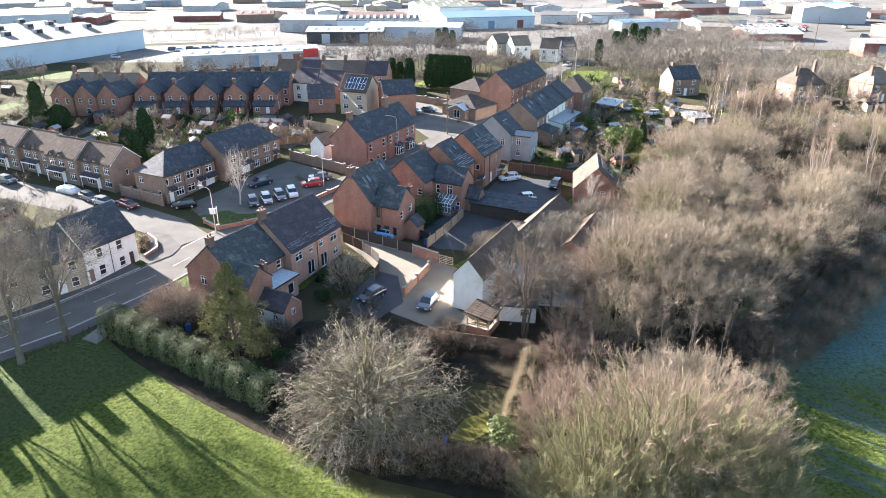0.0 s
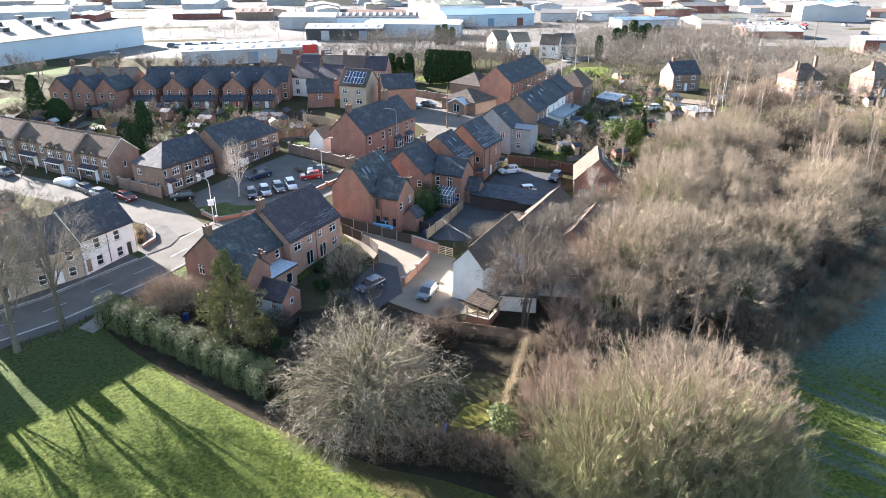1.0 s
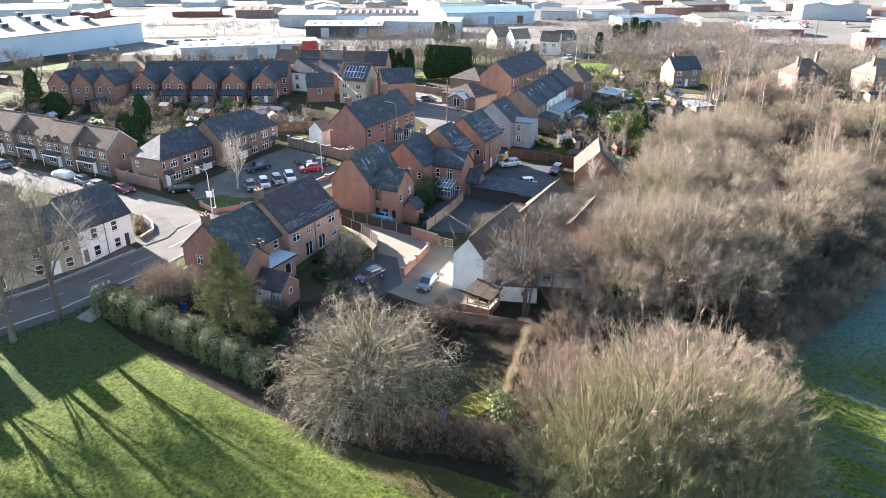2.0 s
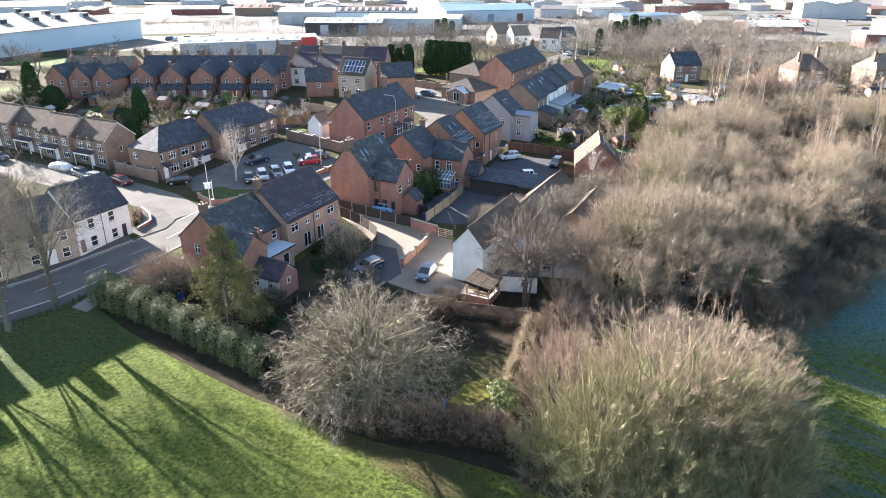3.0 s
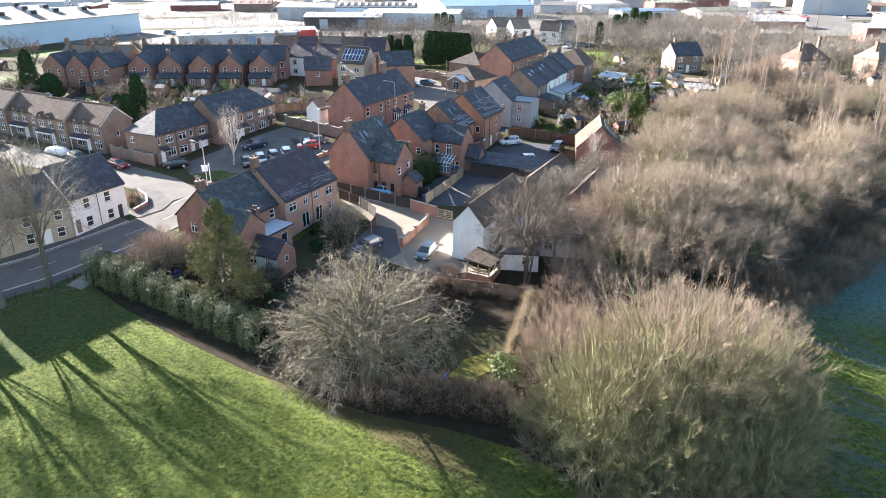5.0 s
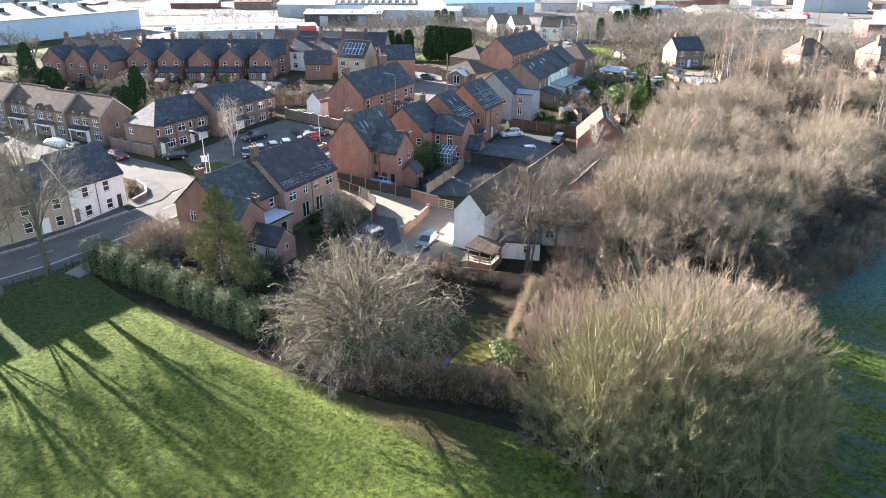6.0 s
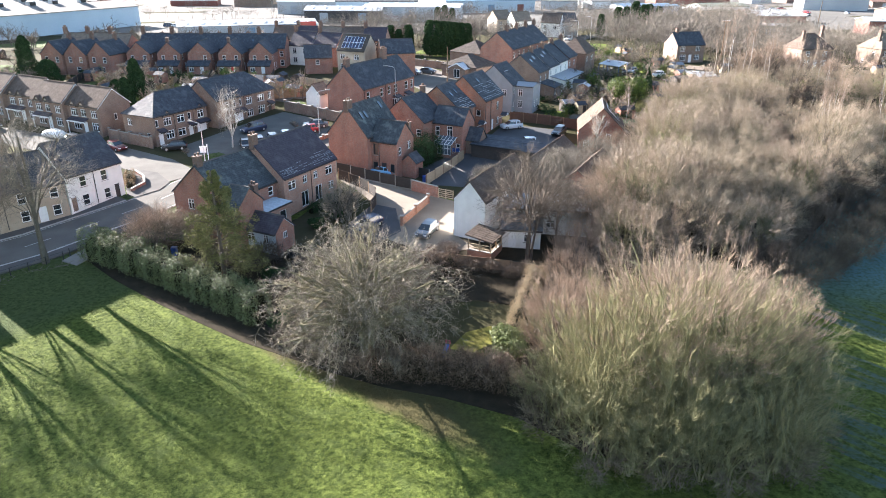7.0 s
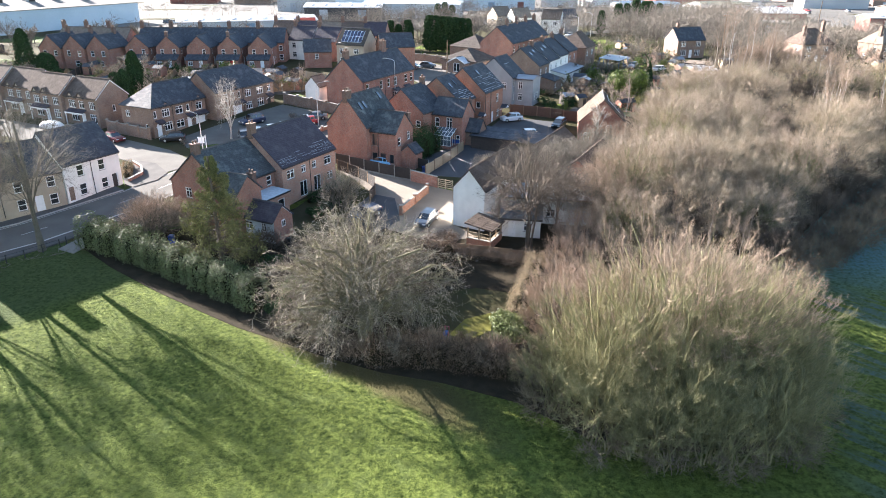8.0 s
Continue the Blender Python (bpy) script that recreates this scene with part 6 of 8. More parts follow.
house("brick_house", "small brick house with an arched window", (-33.6, 171.0), 6.6, 6, 4.0, 2.6, BRICK, SLATE, ang=10, z=7.3, front=[(2.6, 2.3, 0.9, 1.2, "sash")])
garden_wall("brick wall behind the car park", [(-8, 186), (2, 178)], 1.8, BRICK_BROWN, step=4)

# ---- houses up the main road ----
house("rendered_house", "grey rendered house with gabled roof", (13.4, 133.2), 6.5, 8.0, 5.2, 3.4, GREY_RENDER, SLATE, z=6.0, near=[(1.2, 3.0, 0.9, 1.3, "w2")], front=[(0.8, 0.9, 0.9, 1.4, "w2"), (3.5, 1.0, 0.9, 1.3, "w2"), (0.8, 3.4, 0.9, 1.2, "w2")])
house("house_wing", "grey rendered two-storey rear wing", (13.4 + 0.4, 133.2 + 1.4), 4.0, 4.2, 4.9, 0.5, GREY_RENDER, LEAD, ang=ANG - 90, z=6.0, category="house wing", front=[(1.0, 3.0, 0.9, 1.4, "w2"), (1.0, 0.8, 0.9, 1.4, "w2")], far=[(0.8, 0.9, 0.8, 1.4, "w2"), (2.4, 0.9, 0.8, 1.4, "w2")])
dm = thing("dormer_window", "white framed flat-roofed dormer window", "dormer", pose(11.9, 136.0, 11.9, 0, 0, ANG))
part("cheek", MB().box(0, 0, 0, 1.8, 1.8, 1.5), LEAD, dm)
part("window", MB().box(0.1, -0.05, 0.3, 1.7, -0.003, 1.4), UPVC, dm)
part("pane", MB().box(0.2, -0.07, 0.4, 0.86, -0.05, 1.3).box(0.94, -0.07, 0.4, 1.6, -0.05, 1.3), PANE, dm)
part("roof", MB().box(-0.15, -0.2, 1.5, 1.95, 1.9, 1.62), LEAD, dm)
for i in range(4):
    house("row_house", "cottage with white rear wall and slate roof", uv((20.0, 145.3), 6.8 * i, 0), 6.76, 8.5, 5.2, 3.2, (BRICK_BROWN, WHITE, WHITE, BRICK)[i], SLATE, z=6.6 + 0.25 * i, group="cottage row", chimneys=[(6.4, 4.2, 0.9, 0.9, 2)], rooflights=[(1.5, 0.5, 0.7, 1.0), (4, 0.6, 0.7, 1.0)] if i < 2 else (),
          front=[(1.0, 3.2, 0.9, 1.2, "w2"), (4.4, 3.2, 0.9, 1.2, "w2"), (4.2, 0.8, 1.2, 1.2, "w2")])
flat_shed("lean_to", "low lean-to with dark frosted tiles", uv((20.0, 145.3), 1.0, 3.2), 5.0, 3.2, 2.3, BRICK_BROWN, SLATE, z=6.5, slope=0.8, openings=[(0.6, 0.8, 1.0, 1.0, "w2")])
flat_shed("lean_to", "long lean-to with a pale felt roof", uv((20.0, 145.3), 8.0, 3.4), 14.0, 3.4, 2.3, WHITE, LEAD, z=7.0, slope=0.6, openings=[(2, 0.1, 0.9, 2.0, "door", UPVC, PANE), (6, 0.8, 1.4, 1.1, "w2"), (10, 0.8, 1.4, 1.1, "w2")])
house("brick_house", "hipped brown brick house at the end of the row", uv((20.0, 145.3), 29.5, 1.5), 8.5, 8.0, 5.0, 3.0, BRICK_BROWN, TILE_BROWN, z=7.6, hips=(4, 0), front=[(1, 3, 1, 1.2, "w2"), (5, 3, 1.4, 1.2, "w2")])
cp = thing("carport", "blue steel framed carport roof", "carport", pose(*uv((20.0, 145.3), 29, 10), 7.6, 0, 0, ANG))
part("roof", MB().slab([(0, 0, 2.5), (9, 0, 2.5), (9, 5, 2.9), (0, 5, 2.9)], (0, 0, 0.08)), METAL_ROOF, cp)
for x in (0.1, 4.5, 8.9):
    for y in (0.1, 4.9):
        part("post", MB().box(x - 0.06, y - 0.06, -0.5, x + 0.06, y + 0.06, 2.52 + 0.08 * y), paint("blue_steel", (0.05, 0.12, 0.28)) if (x, y) == (0.1, 0.1) else bpy.data.materials["blue_steel"], cp)
house("bungalow", "brick hall with hipped brown tiled roof", (9.8, 178.2), 9, 10.3, 3.4, 2.6, BRICK_BROWN, TILE_GREY, hips=(4, 4), z=8.0, ang=50)
house("bungalow", "low brick wing with hipped tiled roof", (7.8, 163.3), 8.6, 10.4, 2.5, 2.2, BRICK_BROWN, TILE_GREY, hips=(3.4, 3.4), z=7.6, ang=50, near=[(7.4, 0.6, 1.6, 1.2, "w2")])
house("porch", "pale roofed porch of the brick hall", (5.2, 163.3), 2.2, 5.0, 2.2, 1.1, BRICK_BROWN, FROST, z=7.6, ang=50, barge=UPVC, category="porch", near=[(1.6, 0.1, 1.8, 2.0, "french")])
for i in range(4):
    house("terrace_house", "red brick terraced house with pale bay fronts", uv((17.0, 172.0), 6.6 * i, 0), 6.56, 8.5, 5.4, 3.6, BRICK if i % 2 == 0 else BRICK_ORANGE, SLATE, z=8.0, group="upper road terrace", chimneys=[(6.2, 4.2, 0.9, 1.2, 3)],
          front=[(0.8, 3.2, 1.1, 1.4, "sash"), (4.2, 3.2, 1.1, 1.4, "sash"), (0.6, 0.6, 1.8, 1.6, "w3"), (4.3, 0.1, 0.9, 2.1, "door", UPVC, UPVC)])
for x, y, a, w, r, lb in ((27, 268, 20, WHITE, TILE_TAN, "white house with pink tiled roof among trees"), (36, 262, -20, WHITE, TILE_BROWN, "white gabled house beside the far road"), (43, 264, 10, GREY_RENDER, SLATE, "pale gabled house beside the far road"), (21, 275, 30, TAN_RENDER, TILE_TAN, "tan house with tiled roof among trees")):
    house("detached_house", lb, (x, y), 7, 7, 5, 3, w, r, ang=a, front=[(1, 3, 1.2, 1.2, "w2"), (4.5, 3, 1.2, 1.2, "w2"), (1, 0.8, 1.4, 1.3, "w2")], near=[(2.5, 3, 1.2, 1.2, "w2")])

# ---- houses across the wood ----
def villa(x, y, a, lb, roof, hips=(0, 0), wall=None, L=9.0, D=7.5, eave=5.0, rise=3.4):
    return house("detached_house", lb, (x, y), L, D, eave, rise, wall or BRICK_PINK, roof, ang=a, hips=hips, chimneys=[(1.6, D / 2 - 1.0, 0.7, 1.5, 2), (L - 1.2, D / 2, 0.7, 1.6, 2)] if hips[0] else [(1.4, D / 2, 0.7, 0.9, 1)],
                 front=[(1, 3.1, 1.4, 1.3, "w3"), (L - 2.8, 3.1, 1.4, 1.3, "w3"), (1, 0.7, 1.8, 1.5, "w3"), (L - 3, 0.7, 1.6, 1.4, "w3"), (L / 2 - 0.5, 0.1, 0.95, 2.1, "door", UPVC, UPVC)], near=[(1.6, 3.1, 0.9, 1.2, "w2"), (4.6, 0.9, 0.9, 1.2, "w2")])


villa(64.2, 193, 14, "brown brick house with slate roof and aerial", SLATE, wall=BRICK_BROWN, D=7, L=8.4, eave=4.7, rise=3.0)
villa(93.4, 183, 12, "brick villa with brown hipped roof and tall chimneys", TILE_BROWN, (3.2, 3.2), BRICK_BROWN)
villa(114.5, 184, 18, "brick villa with pale hipped roof and bays", TILE_TAN, (3.4, 3.4), BRICK_BROWN)
garden_shed(89.5, 152.5, 20, 2.6, 2.0, wall=WHITE, label="small white painted garden shed")
garden_shed(98.5, 151.2, 15, 3.4, 2.4, wall=WOOD_PALE, label="tan timber summerhouse with arched front")
garden_shed(53, 157, 15, 3.4, 2.6, wall=WOOD_DARK, label="dark timber shed behind the wood")
flat_shed("garage", "small garage with white door and flat roof", (58.2, 156.5), 5, 5.5, 2.4, BRICK_BROWN, LEAD, ang=15, openings=[(1.0, 0.1, 2.3, 2.0, "garage", UPVC, UPVC)])
flat_shed("garage", "white walled store beside the drive", (57.5, 165.5), 6, 3.0, 2.6, WHITE, TILE_TAN, ang=-35)
for x, y, r in ((97, 160, 1.3), (99, 159.4, 1.1), (86, 158, 1.0), (92, 157, 1.4), (108, 156, 1.2), (118, 158, 1.5)):
    evergreen_bush("bush", "clipped round evergreen garden bush", int(x), r * 1.4, r, LEAF_IVY if r > 1.25 else LEAF_CYPRESS, pose(x, y, gz(x, y)), 900, 0.2)
fence("long timber garden fence by the villas", [(80, 152), (100, 153.5), (122, 152)], 1.6, WOOD, step=2.4, boards=5)

# ---- barn, veranda and yards ----
house("barn", "white rendered barn with pale tiled roof", (5.0, 76.6), 14.4, 4.1, 4.8, 2.3, WHITE, TILE_BROWN, z=2.0, over=0.1, category="barn")
ve = thing("veranda", "timber veranda on a low brick wall with a tan roof", "veranda", pose(5.5, 71.6, gz(5, 73) - 0.05, 0, 0, ANG))
part("base", MB().box(0, 0, -0.6, 3.4, 0.22, 1.0).box(0, 0.22, -0.6, 0.22, 3.0, 1.0), BRICK_ORANGE, ve)
part("coping", MB().box(-0.05, -0.05, 1.003, 3.45, 0.27, 1.06).box(-0.05, 0.27, 1.003, 0.27, 3.05, 1.06), CONCRETE, ve)
part("deck", MB().box(0.22, 0.22, -0.4, 3.4, 3.0, 0.12), WOOD_PALE, ve)
for x, y in ((0.1, 0.1), (1.75, 0.1), (3.3, 0.1), (0.1, 1.5), (0.1, 2.9), (3.3, 2.9)):
    part("post", MB().box(x - 0.06, y - 0.06, 1.06 if min(x, y) < 0.2 else 0.12, x + 0.06, y + 0.06, 2.3), WOOD_PALE, ve)
rl = MB()
for z0 in (1.3, 1.75):
    rl.box(0.1, 0.07, z0, 3.3, 0.13, z0 + 0.06); rl.box(0.07, 0.1, z0, 0.13, 2.9, z0 + 0.06)
part("rail", rl, WOOD_PALE, ve)
part("roof", MB().slab([(-0.25, -0.25, 2.3), (3.65, -0.25, 2.3), (3.65, 3.2, 2.8), (-0.25, 3.2, 2.8)], (0, 0, 0.12)), TILE_SAND, ve)
for i in range(8):
    x = -0.2 + 0.54 * i
    part("batten", MB().slab([(x, -0.25, 2.42), (x + 0.07, -0.25, 2.42), (x + 0.07, 3.2, 2.92), (x, 3.2, 2.92)], (0, 0, 0.03)), TILE_SAND, ve)
flat_shed("outbuilding", "long low white outbuilding with grey roof", (7.6, 79.6), 10.6, 4.0, 3.2, WHITE, LEAD, ang=-8, z=2.0, slope=0.5, openings=[(2.0, 0.1, 0.9, 2.0, "door", UPVC, PANE), (5.2, 0.9, 1.1, 1.0, "w2")])
flat_shed("outbuilding", "small pale store with a mossy slate roof behind the veranda", (7.0, 75.4), 4.6, 2.8, 2.3, WHITE, SLATE_MOSSY, ang=-8, slope=0.9, openings=[(0.8, 0.1, 0.9, 1.9, "door", UPVC, UPVC), (2.6, 0.8, 1.0, 1.0, "w2")])
garden_wall("short red brick yard wall", [(16.4, 81.6), (20, 80.6)], 2.0, BRICK_ORANGE, piers=False)
house("barn", "brick barn with pale tiled roof", (12.2, 86.6), 20.0, 5.2, 3.2, 2.0, BRICK, TILE_BROWN, z=2.8, over=0.1, category="barn")
house("barn", "low brick barn with tan tiled roof in the scrub", (20.0, 85.8), 12.5, 5.0, 3.2, 2.0, BRICK, TILE_BROWN, z=2.6, over=0.1, category="barn")
house("barn", "low outbuilding with pale tiled roof", (9.6, 94.2), 7.2, 4.2, 2.6, 1.3, BRICK, TILE_TAN, z=3.2, ang=ANG - 90 + 6, over=0.1, category="barn")
flat_shed("carport", "black timber carport with a grey felt roof", (4.6, 107.6), 9.5, 5.5, 2.1, WOOD_DARK, SLATE, ang=ANG - 90, z=4.0, slope=0.35, category="carport")
flat_shed("carport", "low garage roof with a white rooflight", (12.2, 103.0), 6.2, 5.0, 2.3, WOOD_DARK, SLATE, ang=ANG - 90 + 4, z=3.8, slope=0.4, category="garage")
house("outhouse", "small brick outhouse with steep slate roof", (3.4, 109.3), 2.8, 2.8, 2.4, 1.6, BRICK_BROWN, SLATE, ang=ANG - 90, z=4.2, category="outhouse", far=[(0.9, 0.1, 0.9, 2.0, "door", BLACKPAINT, BLACKPAINT)])
house("brick_house", "brick house with sunlit tan roof and blue panels", (29.4, 108.4), 9.2, 7.4, 3.6, 3.6, BRICK, TILE_SAND, z=4.3, ang=80, near=[(5.6, 0.8, 0.9, 1.2, "w2"), (2.2, 2.2, 0.8, 1.1, "w2")])
sp = thing("solar_panels", "blue solar panels on the tan roofed house", "solar panels", pose(29.4, 108.4, 4.3, 0, 0, 80) @ pose(3.4, 0.9, 4.72, math.degrees(math.atan(3.6 / 3.7))))
for i in range(5):
    pn = part("panel", MB().box(1.02 * i, 0, 0, 1.02 * i + 0.94, 2.8, 0.05), UPVC, sp)
    part("cell", MB().box(1.02 * i + 0.05, 0.05, 0.052, 1.02 * i + 0.89, 2.75, 0.06), SOLAR, pn)

# fences and walls of the driveway
fence("dark timber fence with concrete posts along the driveway", [(-16.0, 99.7), (-10.6, 96.4), (-4.5, 92.9)], 1.75, WOOD_DARK, CONCRETE, step=2.55, plinth=0.25)
fence("dark timber garden fence", [(-13.6, 103.4), (-8.0, 101.0), (-4.8, 99.3), (-2.0, 97.2)], 1.5, WOOD_DARK, CONCRETE, step=2.6)
fence("pale timber fence beside the yard", [(-2.4, 95.0), (1.4, 102.0), (3.4, 106.5)], 1.6, WOOD_PALE, WOOD, step=2.4)
fence("curving timber fence round the back garden", [(-15.4, 97.2), (-12.3, 94.4), (-9.6, 91.0), (-8.9, 88.6), (-9.5, 85.4)], 1.6, WOOD_DARK, WOOD, step=2.2)
garden_wall("red brick wall beside the gate", [(-4.4, 92.9), (-0.7, 90.4)], 1.6, BRICK, piers=False, step=4)
garden_wall("orange brick wall with capped piers along the drive", [(-2.0, 88.4), (-3.4, 85.2), (-5.2, 81.2)], 1.1, BRICK_ORANGE, step=3.6)
gate = thing("gate", "white five-barred timber gate", "gate", pose(-0.6, 90.3, gz(-0.6, 90.3) + 0.08, 0, 0, -31))
for i in range(5):
    part("bar", MB().box(0, -0.03, 0.15 + 0.27 * i, 2.4, 0.03, 0.25 + 0.27 * i), WOOD_PALE, gate)
for x in (0, 1.15, 2.3):
    part("stile", MB().box(x, -0.035, 0.0, x + 0.1, 0.035, 1.4), WOOD_PALE, gate)
part("brace", MB().slab([(0.1, 0.04, 0.2), (0.22, 0.04, 0.2), (2.3, 0.04, 1.3), (2.18, 0.04, 1.3)], (0, 0.03, 0)), WOOD_PALE, gate)
fence("brown timber fence at the back of the small garden", [(-1.5, 71.6), (3.0, 70.6), (7.4, 69.6), (12, 67.8)], 1.3, WOOD, WOOD, step=2.3)

# park railing and its gate
rail = thing("railing", "low black steel railing between park and footway", "railing", pose(-57, 59.4, gz(-57, 59.4)))
rp = along([(-57, 59.4), (-50.3, 65.2), (-43.6, 71.9)], 1.9)
o = Vector((-57, 59.4, gz(-57, 59.4)))
for i, p in enumerate(rp):
    part("post", MB().box(-0.04, -0.04, -0.2, 0.04, 0.04, 1.05), BLACKPAINT, rail, m=pose(p[0] - o.x, p[1] - o.y, gz(*p) - o.z))
for z0 in (0.5, 0.95):
    part("rail", MB().tube([(p[0] - o.x, p[1] - o.y, gz(*p) - o.z + z0) for p in rp], 0.025, 4), BLACKPAINT, rail)
for x, y in ((-43.2, 72.6), (-42.2, 73.4), (-41.6, 72.2)):
    bo = thing("bollard", "black steel bollard at the park entrance", "bollard", pose(x, y, gz(x, y)), group="bollards")
    part("post", MB().tube([(0, 0, -0.2), (0, 0, 1.0), (0, 0, 1.05)], [0.07, 0.07, 0.03], 8), BLACKPAINT, bo)
drape("pavement", [(-43.6, 71.4), (-41.4, 70.4), (-40.4, 73), (-42.4, 74.4)], CONCRETE, 0.10, "pale concrete slab at the park entrance", category="pavement")

# lamps, poles, sign
street_lamp(-36.0, 100.4, 155, 7.4)
street_lamp(-21.8, 119.2, 20, 7.5)
street_lamp(-9.4, 137.2, 170, 8.0)
street_lamp(35.5, 208, 150, 8)
street_lamp(44, 232, 150, 8)
street_lamp(52, 250, 160, 8)
street_lamp(73, 178, 60, 8)
telegraph_pole(64.6, 163.3, 14.0, rz=10)
telegraph_pole(144.8, 276, 15, arm=False)
telegraph_pole(1.0, 152, 9.5, arm=False)
sg = thing("sign_post", "white wooden sign post with a hanging board", "sign", pose(-36.3, 102.9, gz(-36.3, 102.9), 0, 0, 15))
part("post", MB().box(-0.06, -0.06, -0.2, 0.06, 0.06, 3.4), UPVC, sg)
part("arm", MB().box(-1.2, -0.05, 3.0, 0.06, 0.05, 3.1), UPVC, sg)
part("board", MB().box(-1.1, -0.03, 2.1, -0.2, 0.03, 2.95), UPVC, sg)
for a, b in (((-1.8, 94.6, 8.0), (3.7, 82.7, 8.5)), ((-0.2, 94.6, 8.0), (1.7, 80.2, 8.0)), ((-27, 172, 15), (-16, 140, 14)), ((-27, 172, 15), (-20, 166, 12.5)), ((-27, 172, 15), (-31, 166, 12))):
    cable(a, b)

# ---- cars ----
NAVY, BLACK, SILVER, WHITEP = paint("navy_paint", (0.02, 0.035, 0.08), 0.3), paint("black_car_paint", (0.012, 0.013, 0.016), 0.2), paint("silver_paint", (0.36, 0.375, 0.40), 0.7), paint("white_car_paint", (0.62, 0.63, 0.65))
RED, MAROON, GREYP, SKYB = paint("red_paint", (0.33, 0.015, 0.02)), paint("maroon_paint", (0.12, 0.015, 0.018), 0.3), paint("grey_paint", (0.085, 0.095, 0.11), 0.3), paint("pale_blue_paint", (0.20, 0.48, 0.72))
for c in ((GREYP, "grey hatchback parked on the buff driveway", -1.9, 78.9, 66, "hatch"), (NAVY, "dark blue hatchback parked beside the fence", -9.4, 80.6, 48, "hatch"), (SKYB, "bright pale blue car behind the timber fence", -9.2, 99.0, -22, "hatch"),
          (NAVY, "navy people carrier in the parking court", -33.6, 120.2, 42, "suv"), (BLACK, "black saloon at the court wall", -32.8, 111.4, 112, "hatch"),
          (SILVER, "silver hatchback at the court wall", -30.8, 112.7, 114, "hatch"), (GREYP, "dark grey hatchback at the court wall", -28.8, 114.1, 116, "hatch"), (WHITEP, "white hatchback at the court wall", -26.9, 115.6, 112, "hatch"), (RED, "red hatchback in the parking court", -24.0, 119.8, 20, "hatch"), (GREYP, "dark estate car in the parking court", -23.0, 122.8, 10, "saloon"),
          (BLACK, "small black hatchback on a drive", -44.2, 110.2, 15, "hatch"), (MAROON, "maroon saloon parked on the side street", -54.0, 110.3, 145, "saloon"), (SILVER, "silver hatchback parked on the side street", -58.6, 111.4, 155, "hatch"), (GREYP, "grey hatchback parked on the side street", -62.2, 113.6, 145, "hatch"),
          (GREYP, "grey car on the side street", -81, 121.4, 157, "hatch"), (WHITEP, "white hatchback in the shaded yard", 12.5, 122.6, 18, "hatch"), (BLACK, "small black car at the edge of the yard", 20.6, 119.3, 62, "hatch"), (WHITEP, "white car behind the low garage", 14.2, 113.0, 10, "hatch"), (SKYB, "pale car beside the carport", 7.2, 112.6, 10, "hatch"),
          (SILVER, "silver car in the far car park", -7.2, 171, 160, "hatch"), (GREYP, "grey car in the far car park", -3.6, 172.5, 160, "hatch"), (WHITEP, "white car on the far road", 44.5, 250, 55, "hatch"), (SILVER, "silver car behind the cottage row", 47.5, 174.5, 60, "hatch"), (WHITEP, "white car behind the cottage row", 52.0, 169, 10, "hatch"), (GREYP, "grey car by the pale brick house", 60, 178, 20, "hatch"),
          (RED, "red car on the forecourt by the road", -72, 104.5, 150, "hatch"), (NAVY, "dark car on the forecourt", -68, 101, 150, "hatch"), (BLACK, "black car beside the carport", 44, 172, 60, "saloon")):
    car(*c)


# ---- trees, hedges and scrub ----
def at(x, y, s=1.0, rz=0.0, sz=None, tx=0.0, ty=0.0):
    return pose(x, y, gz(x, y), tx, ty, 0) @ pose(0, 0, 0, 0, 0, rz) @ Matrix.Diagonal((s, s, sz or s, 1))


crown_tree("tree", "broad bare tree with pale grey drooping twigs beside the garden", 11, 13.2, 9.2, 0.2, 0.34, TWIG_ASH, limbs=40, boughs=1100, spray=(9000, 24000), bend=-0.05, hang=0.25, bough_r=(0.014, 0.04), width=0.029, up=0.0, wild=0.8, twig=0.85, m=at(-6.9, 52.5, 1.04, sz=1.0), bark=BARK_LICHEN, leaders=3, low=-0.9)
crown_tree("tree", "tall bare street tree with a forked trunk", 12, 18, 7.4, 4.2, 0.31, TWIG_ASH, BARK_GREY, limb_k=(0.22, 0.36), limbs=11, boughs=240, spray=(3800, 12500), bough_r=(0.014, 0.034), width=0.0145, up=0.2, wild=0.45, twig=1.3, m=at(-45.3, 71.2))
street = crown_tree("tree", "tall bare street tree beside the park railing", 13, 17.5, 7.0, 4.2, 0.31, TWIG_ASH, BARK_GREY, limb_k=(0.22, 0.36), limbs=10, boughs=230, spray=(3800, 12500), bough_r=(0.014, 0.034), width=0.0145, up=0.2, wild=0.45, twig=1.3, m=at(-48.4, 66.8))
copy_thing(street, at(-51.6, 62.6, 0.95, 130))
copy_thing(street, at(-56.4, 58.6, 1.0, 250))
crown_tree("tree", "bare dark tree with pale trunks beside the barn", 14, 13.4, 6.0, 1.8, 0.13, TWIG_DARK, BARK, limbs=26, boughs=340, spray=(2800, 9500), width=0.026, up=0.25, wild=0.42, twig=1.3, m=at(9.7, 72.3), leaders=4, bough_r=(0.025, 0.055))
crown_tree("tree", "bare tree over the driveway edge", 16, 8.5, 3.8, 1.5, 0.15, TWIG_DARK, limbs=14, boughs=200, spray=(1200, 4000), width=0.032, up=0.3, twig=1.0, m=at(13.8, 77.0))
